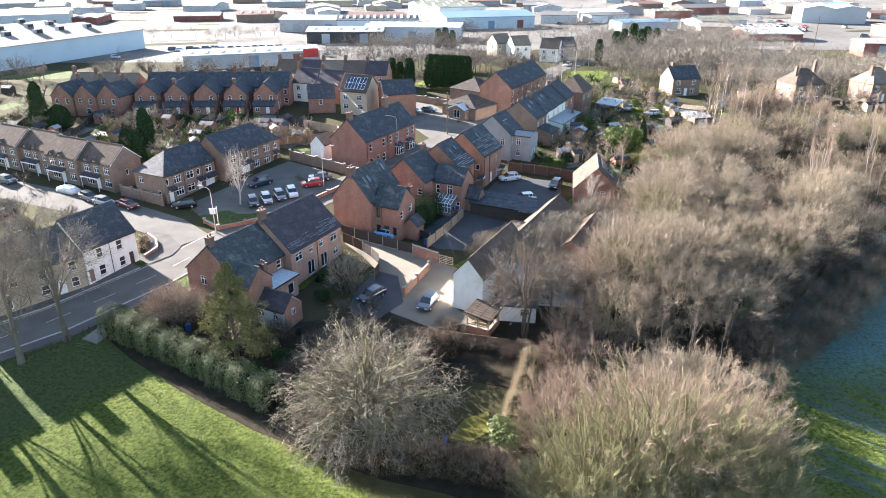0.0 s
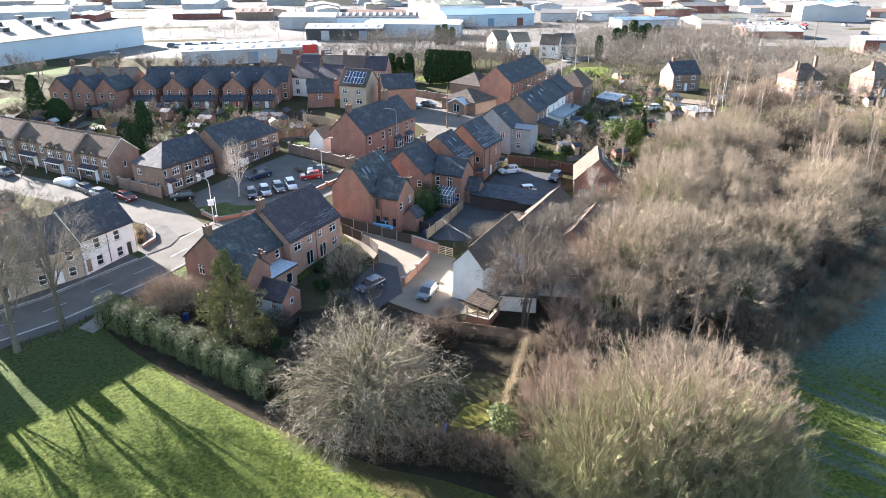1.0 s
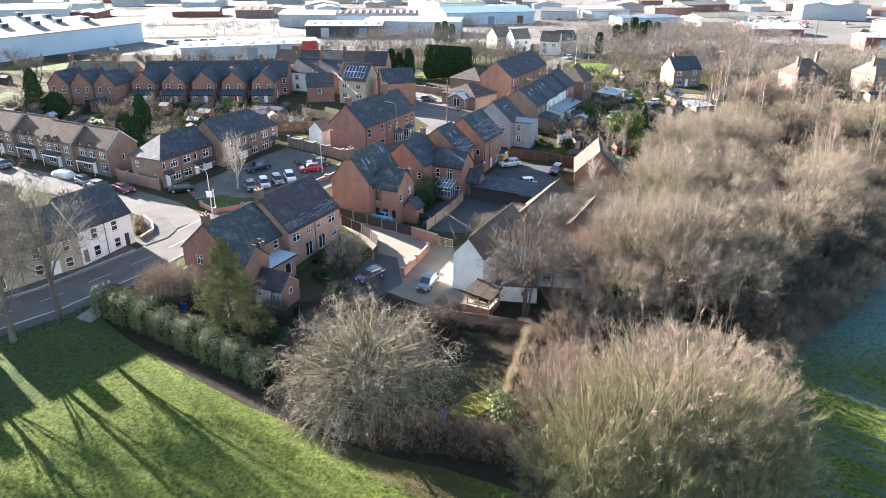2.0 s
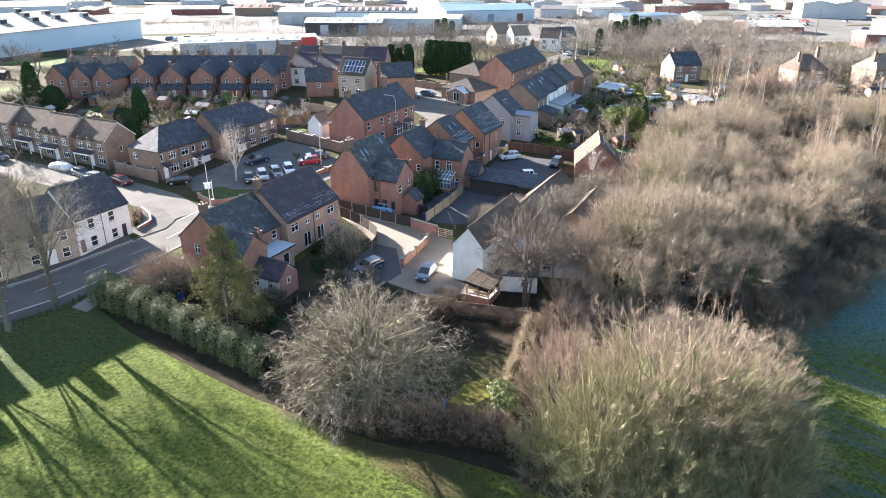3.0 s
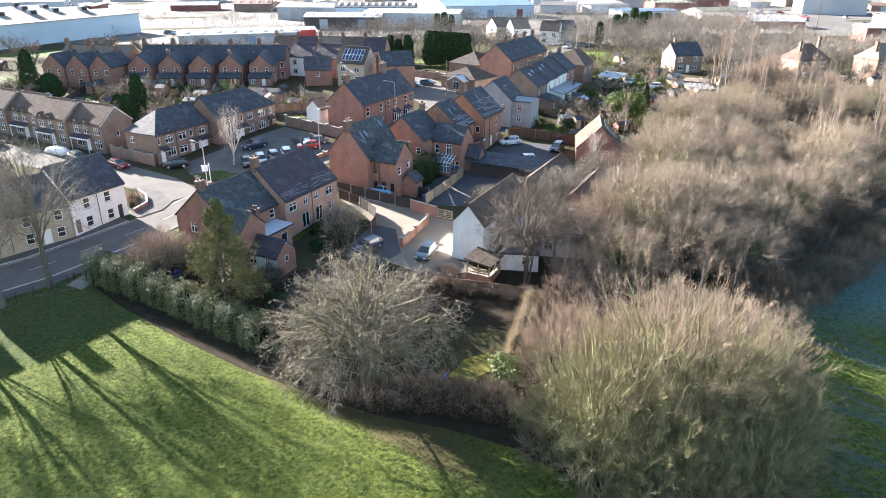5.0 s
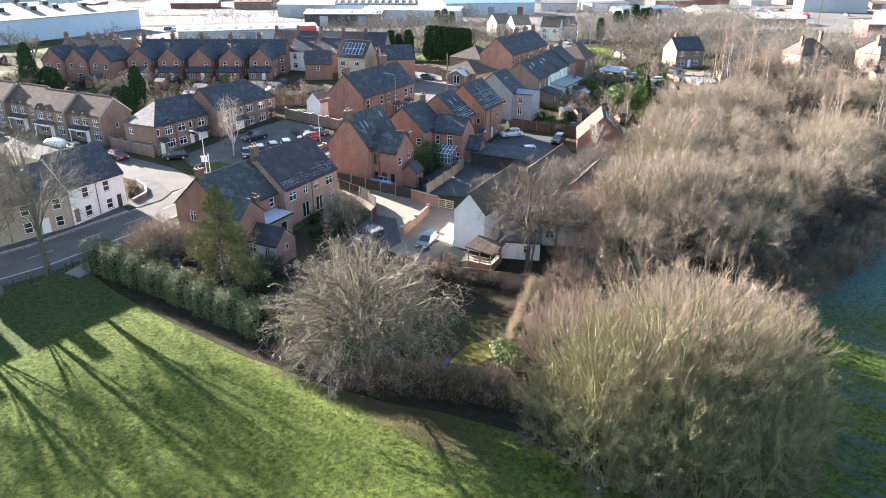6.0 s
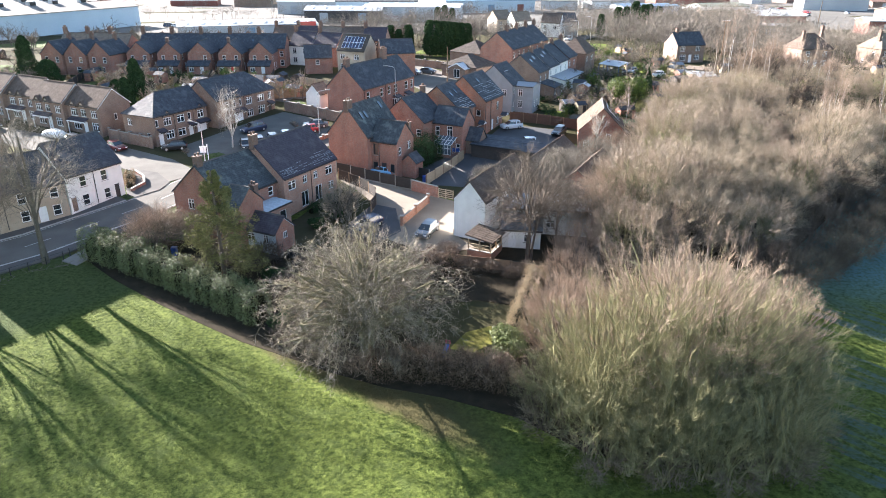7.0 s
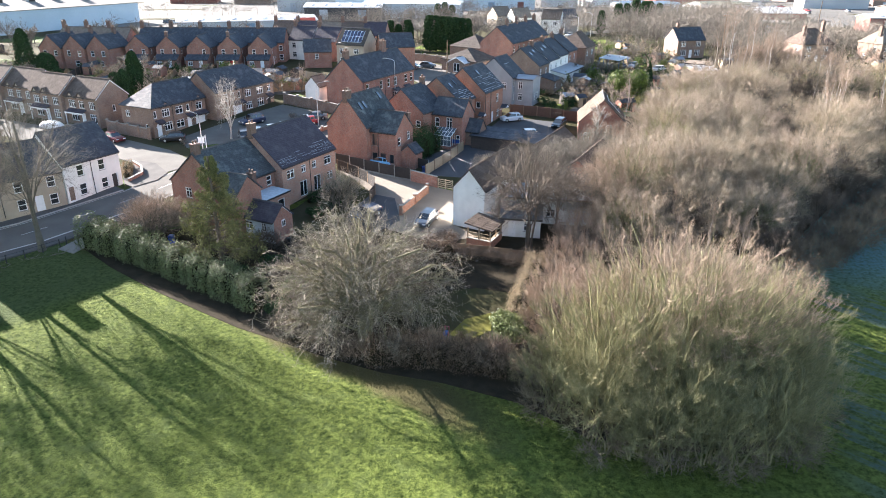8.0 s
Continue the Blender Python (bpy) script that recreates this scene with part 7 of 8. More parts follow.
crown_tree("birch_tree", "slender silver birch in the parking court", 17, 10.8, 2.5, 1.6, 0.13, TWIG_PALE, BARK_PALE, limbs=18, boughs=120, spray=(700, 3200), width=0.022, up=0.5, wild=0.4, twig=0.9, bough_r=(0.012, 0.028), m=at(-35, 111.4))
bare_tree("birch_tree", "slender birch at the corner of the yard", 18, 9, 0.13, TWIG_RED, BARK_PALE, spread=0.6, n=(16, 7, 6, 5), width=0.035, trunk=0.7, up=0.5, m=at(24.0, 104.6), reach=1.4)
thicket("tree", "pale bare garden tree with a fountain of shoots", 34, 5.0, 3.3, TWIG_TAN, stems=18, boughs=160, spray=(900, 3200), width=0.028, up=0.4, wild=0.3, twig=1.2, low=-0.3, m=at(-12.9, 82.4), bark=BARK_GREY)
small = bare_tree("tree", "small rounded bare garden tree", 19, 4.6, 0.1, TWIG_GREY, n=(14, 8, 7, 6), width=0.035, trunk=0.3, m=at(-9.0, 77.6, 0.6), reach=1.2)
copy_thing(small, at(-26.6, 121.5, 0.8, 80))
copy_thing(small, at(-12.6, 77.4, 0.9, 200))
copy_thing(small, at(-41.5, 107.6, 0.55, 40))
ar = thicket("scrub_tree", "arching tangle of purple-brown winter stems", 30, 5.6, 4.2, TWIG_RED, stems=20, boughs=240, n=(700, 5000), up=0.1, out=0.9, m=at(-33.4, 74.3), twig=1.0)
copy_thing(ar, at(-29.5, 76.5, 0.75, 120))
pine("tall open pine with yellow-green needles behind the hedge", 5, 12.7, 5.6, at(-23.6, 66.9))
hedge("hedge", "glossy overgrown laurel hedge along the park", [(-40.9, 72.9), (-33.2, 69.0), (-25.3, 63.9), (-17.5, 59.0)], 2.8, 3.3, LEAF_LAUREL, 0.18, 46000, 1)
evergreen_bush("bush", "dark evergreen shrub at the end of the hedge", 8, 3.2, 2.2, LEAF_LAUREL, at(-39.8, 73.8), 3500, 0.22)
for x, y, h, r, l in ((-20.5, 62.6, 2.4, 2.4, LEAF_CYPRESS), (-18.3, 66.5, 2.0, 2.2, LEAF_CYPRESS), (-27.5, 66.5, 2.0, 1.8, LEAF_BEECH), (-14.5, 61.5, 2.0, 2.0, LEAF_LAUREL), (-16, 80.3, 1.6, 1.6, LEAF_CYPRESS), (-14, 83.4, 1.4, 1.6, LEAF_CYPRESS), (-15.2, 57.4, 2.2, 1.9, LEAF_CYPRESS), (-12.8, 55.8, 1.9, 1.8, LEAF_BEECH), (-10.6, 54.4, 1.6, 1.6, LEAF_CYPRESS)):
    evergreen_bush("bush", "dense evergreen shrub in the back garden", int(h * 10 - x), h, r, l, at(x, y), 2600, 0.2)
brush = thicket("scrub_tree", "low dense brown brushwood", 31, 3.0, 2.8, TWIG_DARK, stems=10, boughs=45, n=(200, 2200), up=0.25, m=at(-12.5, 57.0), twig=0.7)
tall = thicket("scrub_tree", "tall bare brushwood between the barns", 32, 6.0, 3.2, TWIG_GREY, stems=12, boughs=120, n=(500, 3200), up=0.3, wild=0.5, m=at(8.6, 87.6), twig=0.8)
for x, y, s in ((12.0, 89.5, 0.9), (6.0, 90.8, 0.8), (10.2, 92.6, 0.85), (15.5, 88.0, 0.9), (18.2, 91.0, 1.0), (16.8, 85.0, 0.8), (19.5, 97.0, 0.9), (23.0, 101.0, 1.0), (17.2, 79.5, 0.9), (24.5, 93.5, 1.1), (10.6, 86.0, 1.0), (14.2, 90.6, 1.05), (16.4, 94.4, 1.0), (13.6, 86.4, 0.9)):
    copy_thing(tall, at(x, y, s, x * 51))
for x, y, s in ((-9.5, 60.5, 1.0), (-16, 64, 0.9), (-20, 71, 0.9), (-25, 71.5, 0.9), (-14, 68.5, 1.0), (-9, 66, 1.1), (-5, 62, 0.9), (-10, 72, 1.0), (-4, 70, 0.8), (-28, 68.5, 0.7), (-12, 53.8, 0.9), (-13.8, 54.6, 0.85), (-10.2, 52.0, 0.75), (-7.6, 50.6, 0.65), (0.5, 73.3, 0.6), (9.5, 63.5, 0.8), (8.5, 89.5, 1.0), (11.5, 91.5, 1.1), (5.5, 91.5, 0.9), (17.5, 88.5, 1.0), (8, 95.5, 0.9)):
    copy_thing(brush, at(x, y, s, x * 37))
hedge("hedge", "russet beech hedge along the small garden", [(10.2, 66.2), (8.4, 60.5), (6.6, 55.0)], 2.2, 2.9, LEAF_TAN, 0.10, 22000, 5)
hedge("hedge", "brown leafy hedge in front of the small garden", [(-6.5, 50.4), (-1, 50.2), (5.6, 48.6)], 2.6, 2.6, LEAF_DEAD, 0.13, 17000, 6)
hedge("hedge", "tall dark brown hedge beside the small garden", [(-4.6, 56.5), (-3.6, 62), (-2.0, 67.6), (1.5, 68.6)], 2.2, 3.6, LEAF_DEAD, 0.2, 12000, 7)
for x, y, s in ((7.6, 68.0, 0.5), (9.2, 68.4, 0.6), (-1.5, 70.2, 0.7), (3.2, 69.6, 0.5), (5.4, 69.2, 0.5), (1.0, 69.8, 0.55), (11.2, 67.2, 0.6)):
    copy_thing(brush, at(x, y, s, x * 61))
# Dark sheet laid as the fence's deep shadow on the garden.
drape("ground_soil", [(-2, 67.8), (3.5, 68.8), (9, 67.4), (8, 62), (3.5, 63.2), (-1.8, 62)], SHADED_SOIL, 0.08, "dark sheet painted as the deep shade under the fence", category="soil")
evergreen_bush("bush", "variegated laurel bush with pale shiny leaves", 9, 3.0, 2.9, LEAF_CREAM, at(6.6, 53.0), 5200, 0.24)
hedge("hedge", "tall dark clipped hedge beside the yard", [(-5.0, 100.6), (-3.2, 104.4), (-1.6, 107.6)], 3.6, 3.9, LEAF_CYPRESS, 0.2, 11000, 8)
hedge("hedge", "trimmed hedge in the back garden", [(-17.5, 84.8), (-14.2, 88.4)], 1.4, 1.5, LEAF_CYPRESS, 0.16, 3000, 9)
hedge("hedge", "overgrown pale shrubs behind the brown houses", [(-52, 123), (-46, 131), (-43, 137)], 3.0, 2.2, LEAF_IVY, 0.25, 3500, 10)
evergreen_bush("bush", "large rounded ivy-clad holly tree", 10, 7.6, 4.2, LEAF_IVY, at(36.5, 135), 9000, 0.42, category="tree")
evergreen_bush("bush", "olive green rounded shrub beside the holly", 11, 4.6, 3.4, LEAF_PINE, at(39.5, 129), 5000, 0.35)
conifer("conifer", "dark conifer beside the holly", 12, 8, 1.8, LEAF_CYPRESS, at(40.5, 137), 3500)

# tall conifers in the gardens and the far cypress hedge
for x, y, h, r in ((-93.6, 157.6, 10.6, 2.4), (-63.4, 143.4, 8.2, 2.1), (-59.6, 129.6, 7.2, 1.9), (-66.2, 140, 4.6, 1.7), (-88.6, 156.5, 5.6, 3.2)):
    conifer("conifer", "tall dark narrow conifer in a back garden", int(-x), h, r, LEAF_CYPRESS, at(x, y), 6500, 0.36, shape=0.4)
cyp = conifer("conifer", "tall dark cypress in a clipped row", 40, 10, 2.0, LEAF_CYPRESS, at(-3.6, 205), 4500, 0.5, shape=0.2)
for i in range(1, 7):
    copy_thing(cyp, at(-3.6 + 1.8 * i, 205 + 0.85 * i, 1.0 - 0.02 * i, 50 * i))
for x, y, s in ((-10, 208, 0.85), (-13, 211, 0.7), (-15.5, 212, 0.8), (58, 262, 0.8), (66, 270, 1.0), (75, 268, 1.1), (50, 270, 0.6), (-2, 301, 0.8), (1, 302, 0.85), (4, 300, 0.75), (74, 290, 0.9), (78, 291, 1.1), (83, 289, 1.0), (88, 293, 0.9), (71, 284, 0.7)):
    copy_thing(cyp, at(x, y, s, x * 9))

# ---- the scrub wood ----
LAB = "dense leafless scrub tree with fine pale twigs"
# the big rounded clump beside the lawn
CLUMP = dict(up=0.42, wild=0.42, bark=BARK_MOSS, rise=0.5, bough_r=(0.014, 0.032))
thicket("scrub_tree", LAB, 20, 15.0, 9.6, TWIG_RED, stems=40, boughs=620, spray=(8500, 32000), width=0.021, twig=1.05, m=at(18.4, 47.4), low=-0.8, shell=(0.4, 0.93), **CLUMP)
thicket("scrub_tree", LAB + " and mossy stems", 21, 12.0, 7.6, TWIG_OLIVE, stems=36, boughs=460, spray=(5200, 19000), width=0.021, twig=1.0, m=at(12.8, 44.6), low=-0.85, shell=(0.35, 0.93), **CLUMP)
thicket("scrub_tree", LAB + " and mossy stems", 25, 12.2, 7.4, TWIG_OLIVE, stems=36, boughs=460, spray=(5200, 19000), width=0.021, twig=1.0, m=at(22.4, 44.8), low=-0.85, shell=(0.35, 0.93), **CLUMP)
thicket("scrub_tree", LAB + " and mossy stems", 27, 9.6, 6.4, TWIG_OLIVE, stems=30, boughs=380, spray=(3800, 14000), width=0.021, twig=1.0, m=at(17.4, 41.8), low=-0.85, shell=(0.35, 0.95), **CLUMP)
rus = thicket("scrub_tree", "dense leafless scrub tree with russet twigs", 22, 8.6, 5.2, TWIG_RED, stems=20, boughs=320, spray=(4500, 20000), width=0.02, up=0.4, wild=0.36, twig=1.0, m=at(11.0, 51.4), low=-0.8, rise=0.8)
thicket("scrub_tree", LAB, 26, 9.6, 4.8, TWIG_RED, stems=18, boughs=300, spray=(4200, 18000), width=0.02, up=0.4, wild=0.36, twig=1.0, m=at(26.6, 49.0), low=-0.8, rise=0.8)
skirt = thicket("scrub_tree", "lower mossy scrub tree at the edge of the clump", 28, 7.6, 4.4, TWIG_OLIVE, stems=26, boughs=300, spray=(2200, 8000), width=0.021, twig=0.9, m=at(11.6, 40.6), low=-0.9, shell=(0.3, 0.95), **CLUMP)
for i, (x, y, k) in enumerate(((15.2, 38.6, 0.9), (19.2, 38.0, 0.85), (22.8, 39.2, 0.95), (26.0, 42.0, 1.0), (8.8, 44.2, 0.85), (28.4, 46.2, 0.9), (17.4, 40.6, 1.05), (13.4, 39.2, 0.7), (24.4, 38.8, 0.6))):
    copy_thing(skirt, at(x, y, k, 70 * i))
for x, y, k in ((-3.6, 50.2, 0.34), (-0.8, 50.3, 0.38), (2.0, 49.6, 0.36), (4.4, 48.9, 0.4)):
    copy_thing(rus, at(x, y, k, x * 80))
low_scrub = thicket("scrub_tree", "low brown scrub at the foot of the trees", 33, 3.4, 2.8, TWIG_UMBER, stems=10, boughs=90, spray=(800, 3000), up=0.2, width=0.024, wild=0.55, m=at(8.4, 43.2), twig=0.8, low=-0.8, bough_r=(0.008, 0.018))
for x, y, s in ((11, 38.6, 0.85), (15.5, 37.0, 0.8), (20, 36.8, 0.85), (24.0, 37.8, 0.9), (27.0, 41.0, 0.9), (7.5, 47, 0.9), (30.2, 51.5, 1.1), (16, 56, 1.2), (21, 59, 1.3), (26, 62, 1.3), (14, 61, 1.2), (18, 66, 1.3), (24, 69, 1.4), (30, 59, 1.1), (13, 56, 1.1), (12, 64.5, 1.0), (31.5, 56.5, 1.0), (34.0, 60.5, 1.1), (36.5, 64.5, 1.2), (40.0, 67.0, 1.1), (44.5, 70.6, 1.2), (48.5, 73.6, 1.2), (53.0, 77.6, 1.2), (58.0, 82.0, 1.2), (62.5, 86.6, 1.2)):
    copy_thing(low_scrub, at(x, y, s, x * 37))
for x, y, s in ((12.6, 58.6, 0.62), (13.4, 64.4, 0.66), (15.2, 69.6, 0.7)):
    copy_thing(rus, at(x, y, s, x * 50))
# wider kinds for the rest of the wood
WOODS = dict(stems=16, boughs=420, width=0.026, wild=0.38, up=0.3, twig=1.35, low=-0.75, shell=(0.55, 0.95))
T = [thicket("scrub_tree", LAB, 40, 11.5, 7.6, TWIG_TAN, spray=(4600, 21000), bark=BARK_MOSS, m=at(24.6, 80.6, 1.05, sz=0.92), **WOODS),
     thicket("scrub_tree", "dense leafless scrub tree with brown twigs", 41, 11.5, 7.6, TWIG_BROWN, spray=(4600, 21000), m=at(32.6, 82.0, 1.05, sz=0.92), **WOODS),
     thicket("scrub_tree", "dense leafless scrub tree with russet twigs", 42, 11, 7.0, TWIG_RED, spray=(4400, 20000), m=at(19.6, 79.6, 0.72), **WOODS),
     thicket("scrub_tree", "dark leafless scrub tree in shade", 44, 8.6, 5.6, TWIG_DARK, stems=14, boughs=200, spray=(2600, 10000), width=0.035, wild=0.42, up=0.25, twig=1.1, low=-0.85, shell=(0.5, 0.95), m=at(35.6, 67.0, 0.62))]
# (22.0, 57.5) and (27.4, 57.8): unseen trees added to cast shade on the field.
for i, (x, y, s, k) in enumerate(((28.6, 86.5, 1.0, 0), (22.0, 91.0, 0.7, 2), (38.5, 88.5, 0.88, 1), (28.6, 73.4, 0.78, 1), (34.8, 73.8, 0.76, 0), (21.0, 72.0, 0.7, 0), (22.0, 57.5, 0.72, 1), (27.4, 57.8, 0.6, 1), (17.4, 84.2, 0.42, 2), (24.2, 99.0, 0.5, 2), (27.0, 102.8, 0.72, 2), (33.0, 98.0, 0.95, 0), (41.0, 97.5, 0.95, 1), (36.5, 105.5, 1.0, 0), (45.5, 104.0, 0.85, 0), (33.5, 107.0, 0.5, 2), (38.0, 113.5, 0.85, 2), (46.0, 112.5, 0.9, 1), (53.5, 109.5, 0.7, 2), (43.0, 121.5, 0.85, 0), (51.5, 119.0, 0.85, 2), (59.5, 116.5, 0.62, 1), (48.0, 129.0, 0.8, 0), (57.0, 126.5, 0.8, 1), (55.5, 136.0, 0.75, 0), (63.5, 133.5, 0.75, 2), (63.0, 143.0, 0.7, 0), (72.0, 140.0, 0.75, 1), (80.5, 137.0, 0.7, 0), (89.5, 141.0, 0.75, 0), (99.0, 138.5, 0.7, 2), (108.0, 143.0, 0.75, 1), (76.0, 147.0, 0.65, 2), (86.5, 149.0, 0.6, 1), (118.0, 140.0, 0.75, 0), (102.0, 148.0, 0.65, 0))):
    copy_thing(T[k], at(x, y, s, 73 * i, s * (0.92 + 0.05 * (i % 4))))
# the shaded edge towards the frosted field
for i, (x, y, s, k) in enumerate(((40.0, 71.5, 0.85, 3), (40.0, 79.5, 0.72, 1), (45.5, 77.0, 1.0, 3), (45.5, 86.0, 0.8, 0), (51.0, 83.5, 0.95, 3), (50.5, 88.0, 0.62, 2), (36.0, 72.5, 0.7, 3), (42.8, 68.8, 0.6, 3), (55.0, 85.5, 0.8, 3), (53.5, 79.5, 0.75, 3), (49.2, 75.0, 0.75, 3), (45.6, 71.0, 0.55, 3), (59.0, 84.8, 0.75, 3), (62.5, 90.0, 0.7, 3), (52.0, 90.0, 0.85, 1), (58.5, 90.5, 0.7, 3), (47.5, 94.0, 0.9, 2), (55.5, 98.0, 0.85, 1), (62.5, 96.0, 0.62, 1), (61.0, 105.0, 0.8, 0), (68.5, 102.0, 0.55, 2), (67.0, 110.0, 0.66, 1))):
    copy_thing(T[k], at(x, y, s, 57 * i, s * (1.0 + 0.1 * (i % 2))))
for i, (x, y, s) in enumerate(((76.5, 106.0, 0.62), (84.0, 110.5, 0.62), (92.0, 114.0, 0.66), (100.5, 118.0, 0.68), (109.5, 123.0, 0.7), (119.0, 128.5, 0.7), (94.0, 122.0, 0.6), (104.0, 128.0, 0.65))):
    copy_thing(T[i % 2], at(x, y, s, 91 * i))
for i, (x, y, s) in enumerate(((69.0, 156.5, 0.95), (73.6, 158.0, 1.1), (78.4, 157.0, 0.8), (88.5, 158.5, 0.7))):
    copy_thing(T[2], at(x, y, s * 0.8, 110 * i, s * 1.15))
rw = random.Random(5)
wood_poly = [(30, 68), (37, 66), (46, 75), (56, 85), (75, 102), (125, 133), (125, 150), (66, 152), (46, 136), (30, 112), (26, 98), (24, 80)]


def inside(x, y, P):
    c = False
    for (x0, y0), (x1, y1) in zip(P, P[1:] + P[:1]):
        if (y0 > y) != (y1 > y) and x < (x1 - x0) * (y - y0) / (y1 - y0) + x0:
            c = not c
    return c


# birches standing among the far scrub
def birch(seed, h, m):
    """A slim white stem with a narrow brush of dark fine shoots."""
    rs = np.random.RandomState(seed)
    th = thing("birch_tree", "slender white-stemmed birch among the scrub", "tree", m, group="birches")
    q = [(0.10 * rs.normal(), 0.10 * rs.normal(), -0.3 + (h + 0.3) * i / 6) for i in range(7)]
    part("trunk", MB().tube(q, [0.07, 0.066, 0.06, 0.052, 0.042, 0.03, 0.01], 6), BARK_PALE, th)
    P = np.array(q)[None, 2:]
    side = fan(rs, P, 46, 2.6, 1.1, 0.55, 0.05)
    part("crown", twigs_mesh("crown", [(side, None), (fan(rs, side, 420, 0.9, 0.5, 0.5), None)], TWIG_RED, 0.028, seed), None, th)
    return th


bi = birch(50, 12, at(68, 118.5))
for i in range(24):
    a, q = rw.uniform(0, 6.28), rw.uniform(0.1, 1) ** 0.5
    copy_thing(bi, at(73 + 15 * q * math.cos(a), 114.5 + 6 * q * math.sin(a), rw.uniform(0.65, 0.95), rw.uniform(0, 360), tx=rw.uniform(-5, 5), ty=rw.uniform(-5, 5)))
for i in range(26):
    a, q = rw.uniform(0, 6.28), rw.uniform(0, 1) ** 0.5
    copy_thing(low_scrub, at(78 + 16 * q * math.cos(a), 118 + 8 * q * math.sin(a), rw.uniform(0.8, 1.5), rw.uniform(0, 360)))
for i in range(14):
    x, y = rw.uniform(60, 118), rw.uniform(128, 150)
    if inside(x, y, wood_poly):
        copy_thing(bi, at(x, y, rw.uniform(0.7, 1.0), rw.uniform(0, 360), tx=rw.uniform(-6, 6)))
for x, y, k in ((60, 150, 1.15), (62.5, 153, 1.2), (65, 151, 1.05), (67.5, 154, 1.15), (57.5, 148, 1.0), (70, 150, 1.0), (30.5, 113, 0.9)):
    copy_thing(bi, at(x, y, k, x * 40))
for x, y, k in ((22, 70.5, 0.8), (25, 68, 0.75), (27.5, 65.5, 0.7), (29, 69, 0.75), (31.5, 66.5, 0.7), (26, 72.5, 0.8), (33.5, 69.5, 0.7), (24, 63.5, 0.65)):
    copy_thing(bi, at(x, y, k * 0.7, x * 70, tx=4))

# ---- bare trees of the middle distance ----
FT = [bare_tree("tree", "bare grey-brown tree in the middle distance", 60 + i, 9.5, 0.2, (TWIG_GREY, TWIG_TAN, TWIG_DARK)[i], n=(9, 6, 5, 3), width=0.09, trunk=0.35, reach=1.3, m=at(x, y)) for i, (x, y) in enumerate(((-24, 250), (-12, 240), (8, 236)))]
far_woods("far_woods", "bare grey-brown woods and tree belts in the distance", 3, [((-60, 262), (-15, 250), 4, 30, 7), ((-16, 240), (34, 236), 6, 110, 8), ((-30, 282), (30, 296), 6, 110, 8), ((54, 262), (130, 286), 10, 230, 9), ((62, 224), (118, 240), 8, 200, 9), ((78, 206), (140, 204), 6, 150, 8), ((122, 190), (170, 192), 5, 70, 8), ((128, 222), (240, 240), 9, 170, 8.5),
    ((60, 300), (140, 312), 7, 120, 9), ((120, 160), (170, 172), 5, 40, 8), ((-112, 222), (-60, 232), 4, 40, 6), ((-176, 222), (-128, 214), 5, 36, 8), ((-60, 268), (-10, 280), 4, 30, 6), ((-320, 262), (-180, 240), 8, 40, 9), ((-150, 330), (-40, 350), 8, 60, 7), ((-10, 345), (90, 332), 5, 60, 8), ((60, 380), (150, 372), 6, 60, 8), ((-260, 430), (280, 425), 5, 90, 7), ((-280, 480), (300, 480), 5, 90, 8), ((-300, 550), (320, 545), 7, 80, 9), ((34, 212), (36, 248), 2, 10, 5)], TWIG_FAR)
belts = [((-20, 236), (34, 232), 6, 0.95), ((56, 264), (110, 280), 7, 1.0), ((60, 225), (110, 240), 6, 0.95), ((84, 204), (130, 202), 5, 0.9), ((124, 186), (150, 190), 5, 0.85), ((-110, 215), (-60, 225), 6, 0.9), ((-150, 225), (-115, 215), 4, 0.9), ((-80, 100), (-58, 106), 6, 0.6), ((-95, 108), (-75, 116), 6, 0.55), ((40, 146), (58, 150), 7, 0.5)]
for (x0, y0), (x1, y1), n, s in belts:
    for i in range(n):
        t = rw.random()
        x, y = x0 + (x1 - x0) * t + rw.uniform(-5, 5), y0 + (y1 - y0) * t + rw.uniform(-6, 6)
        copy_thing(rw.choice(FT), at(x, y, s * rw.uniform(0.7, 1.2), rw.uniform(0, 360)))
for i, (x, y, k) in enumerate(((84, 170, 0.8), (90, 173, 0.9), (96, 171, 0.8), (103, 172, 0.85), (109, 174, 0.8), (66, 164, 1.0), (70, 160, 1.1), (74, 165, 1.0), (63, 158, 0.9), (78, 171, 0.9), (80, 162, 0.8))):
    copy_thing(FT[i % 3], at(x, y, k, 67 * i))
BROWN_STAIN = mat("red_brown_fence_stain", (0.13, 0.07, 0.048), (0.09, 0.05, 0.035), rough=0.85, scale=2, fine=14, bump=0.3)
# back gardens between the rows
def off_line(x, y, line, w):
    for (x0, y0), (x1, y1) in zip(line, line[1:]):
        dx, dy = x1 - x0, y1 - y0
        t = max(0, min(1, ((x - x0) * dx + (y - y0) * dy) / (dx * dx + dy * dy)))
        if math.hypot(x - x0 - t * dx, y - y0 - t * dy) < w:
            return False
    return True


COURT = [(-48, 103), (-30, 99), (-11, 122), (-17, 126), (-31, 137), (-42, 121)]
CARPARK = [(-20, 178), (-8, 160), (-3, 149), (4, 156), (3, 168), (-3, 182), (-12, 190)]


def free(x, y, r=1.0):
    return clear(x, y, r) and off_line(x, y, MAIN, 4.5 + r) and off_line(x, y, SIDE, 4.2 + r) and not inside(x, y, COURT) and not inside(x, y, CARPARK)


def scatter(n, x0, x1, y0, y1, r=1.0, P=None):
    out, k = [], 0
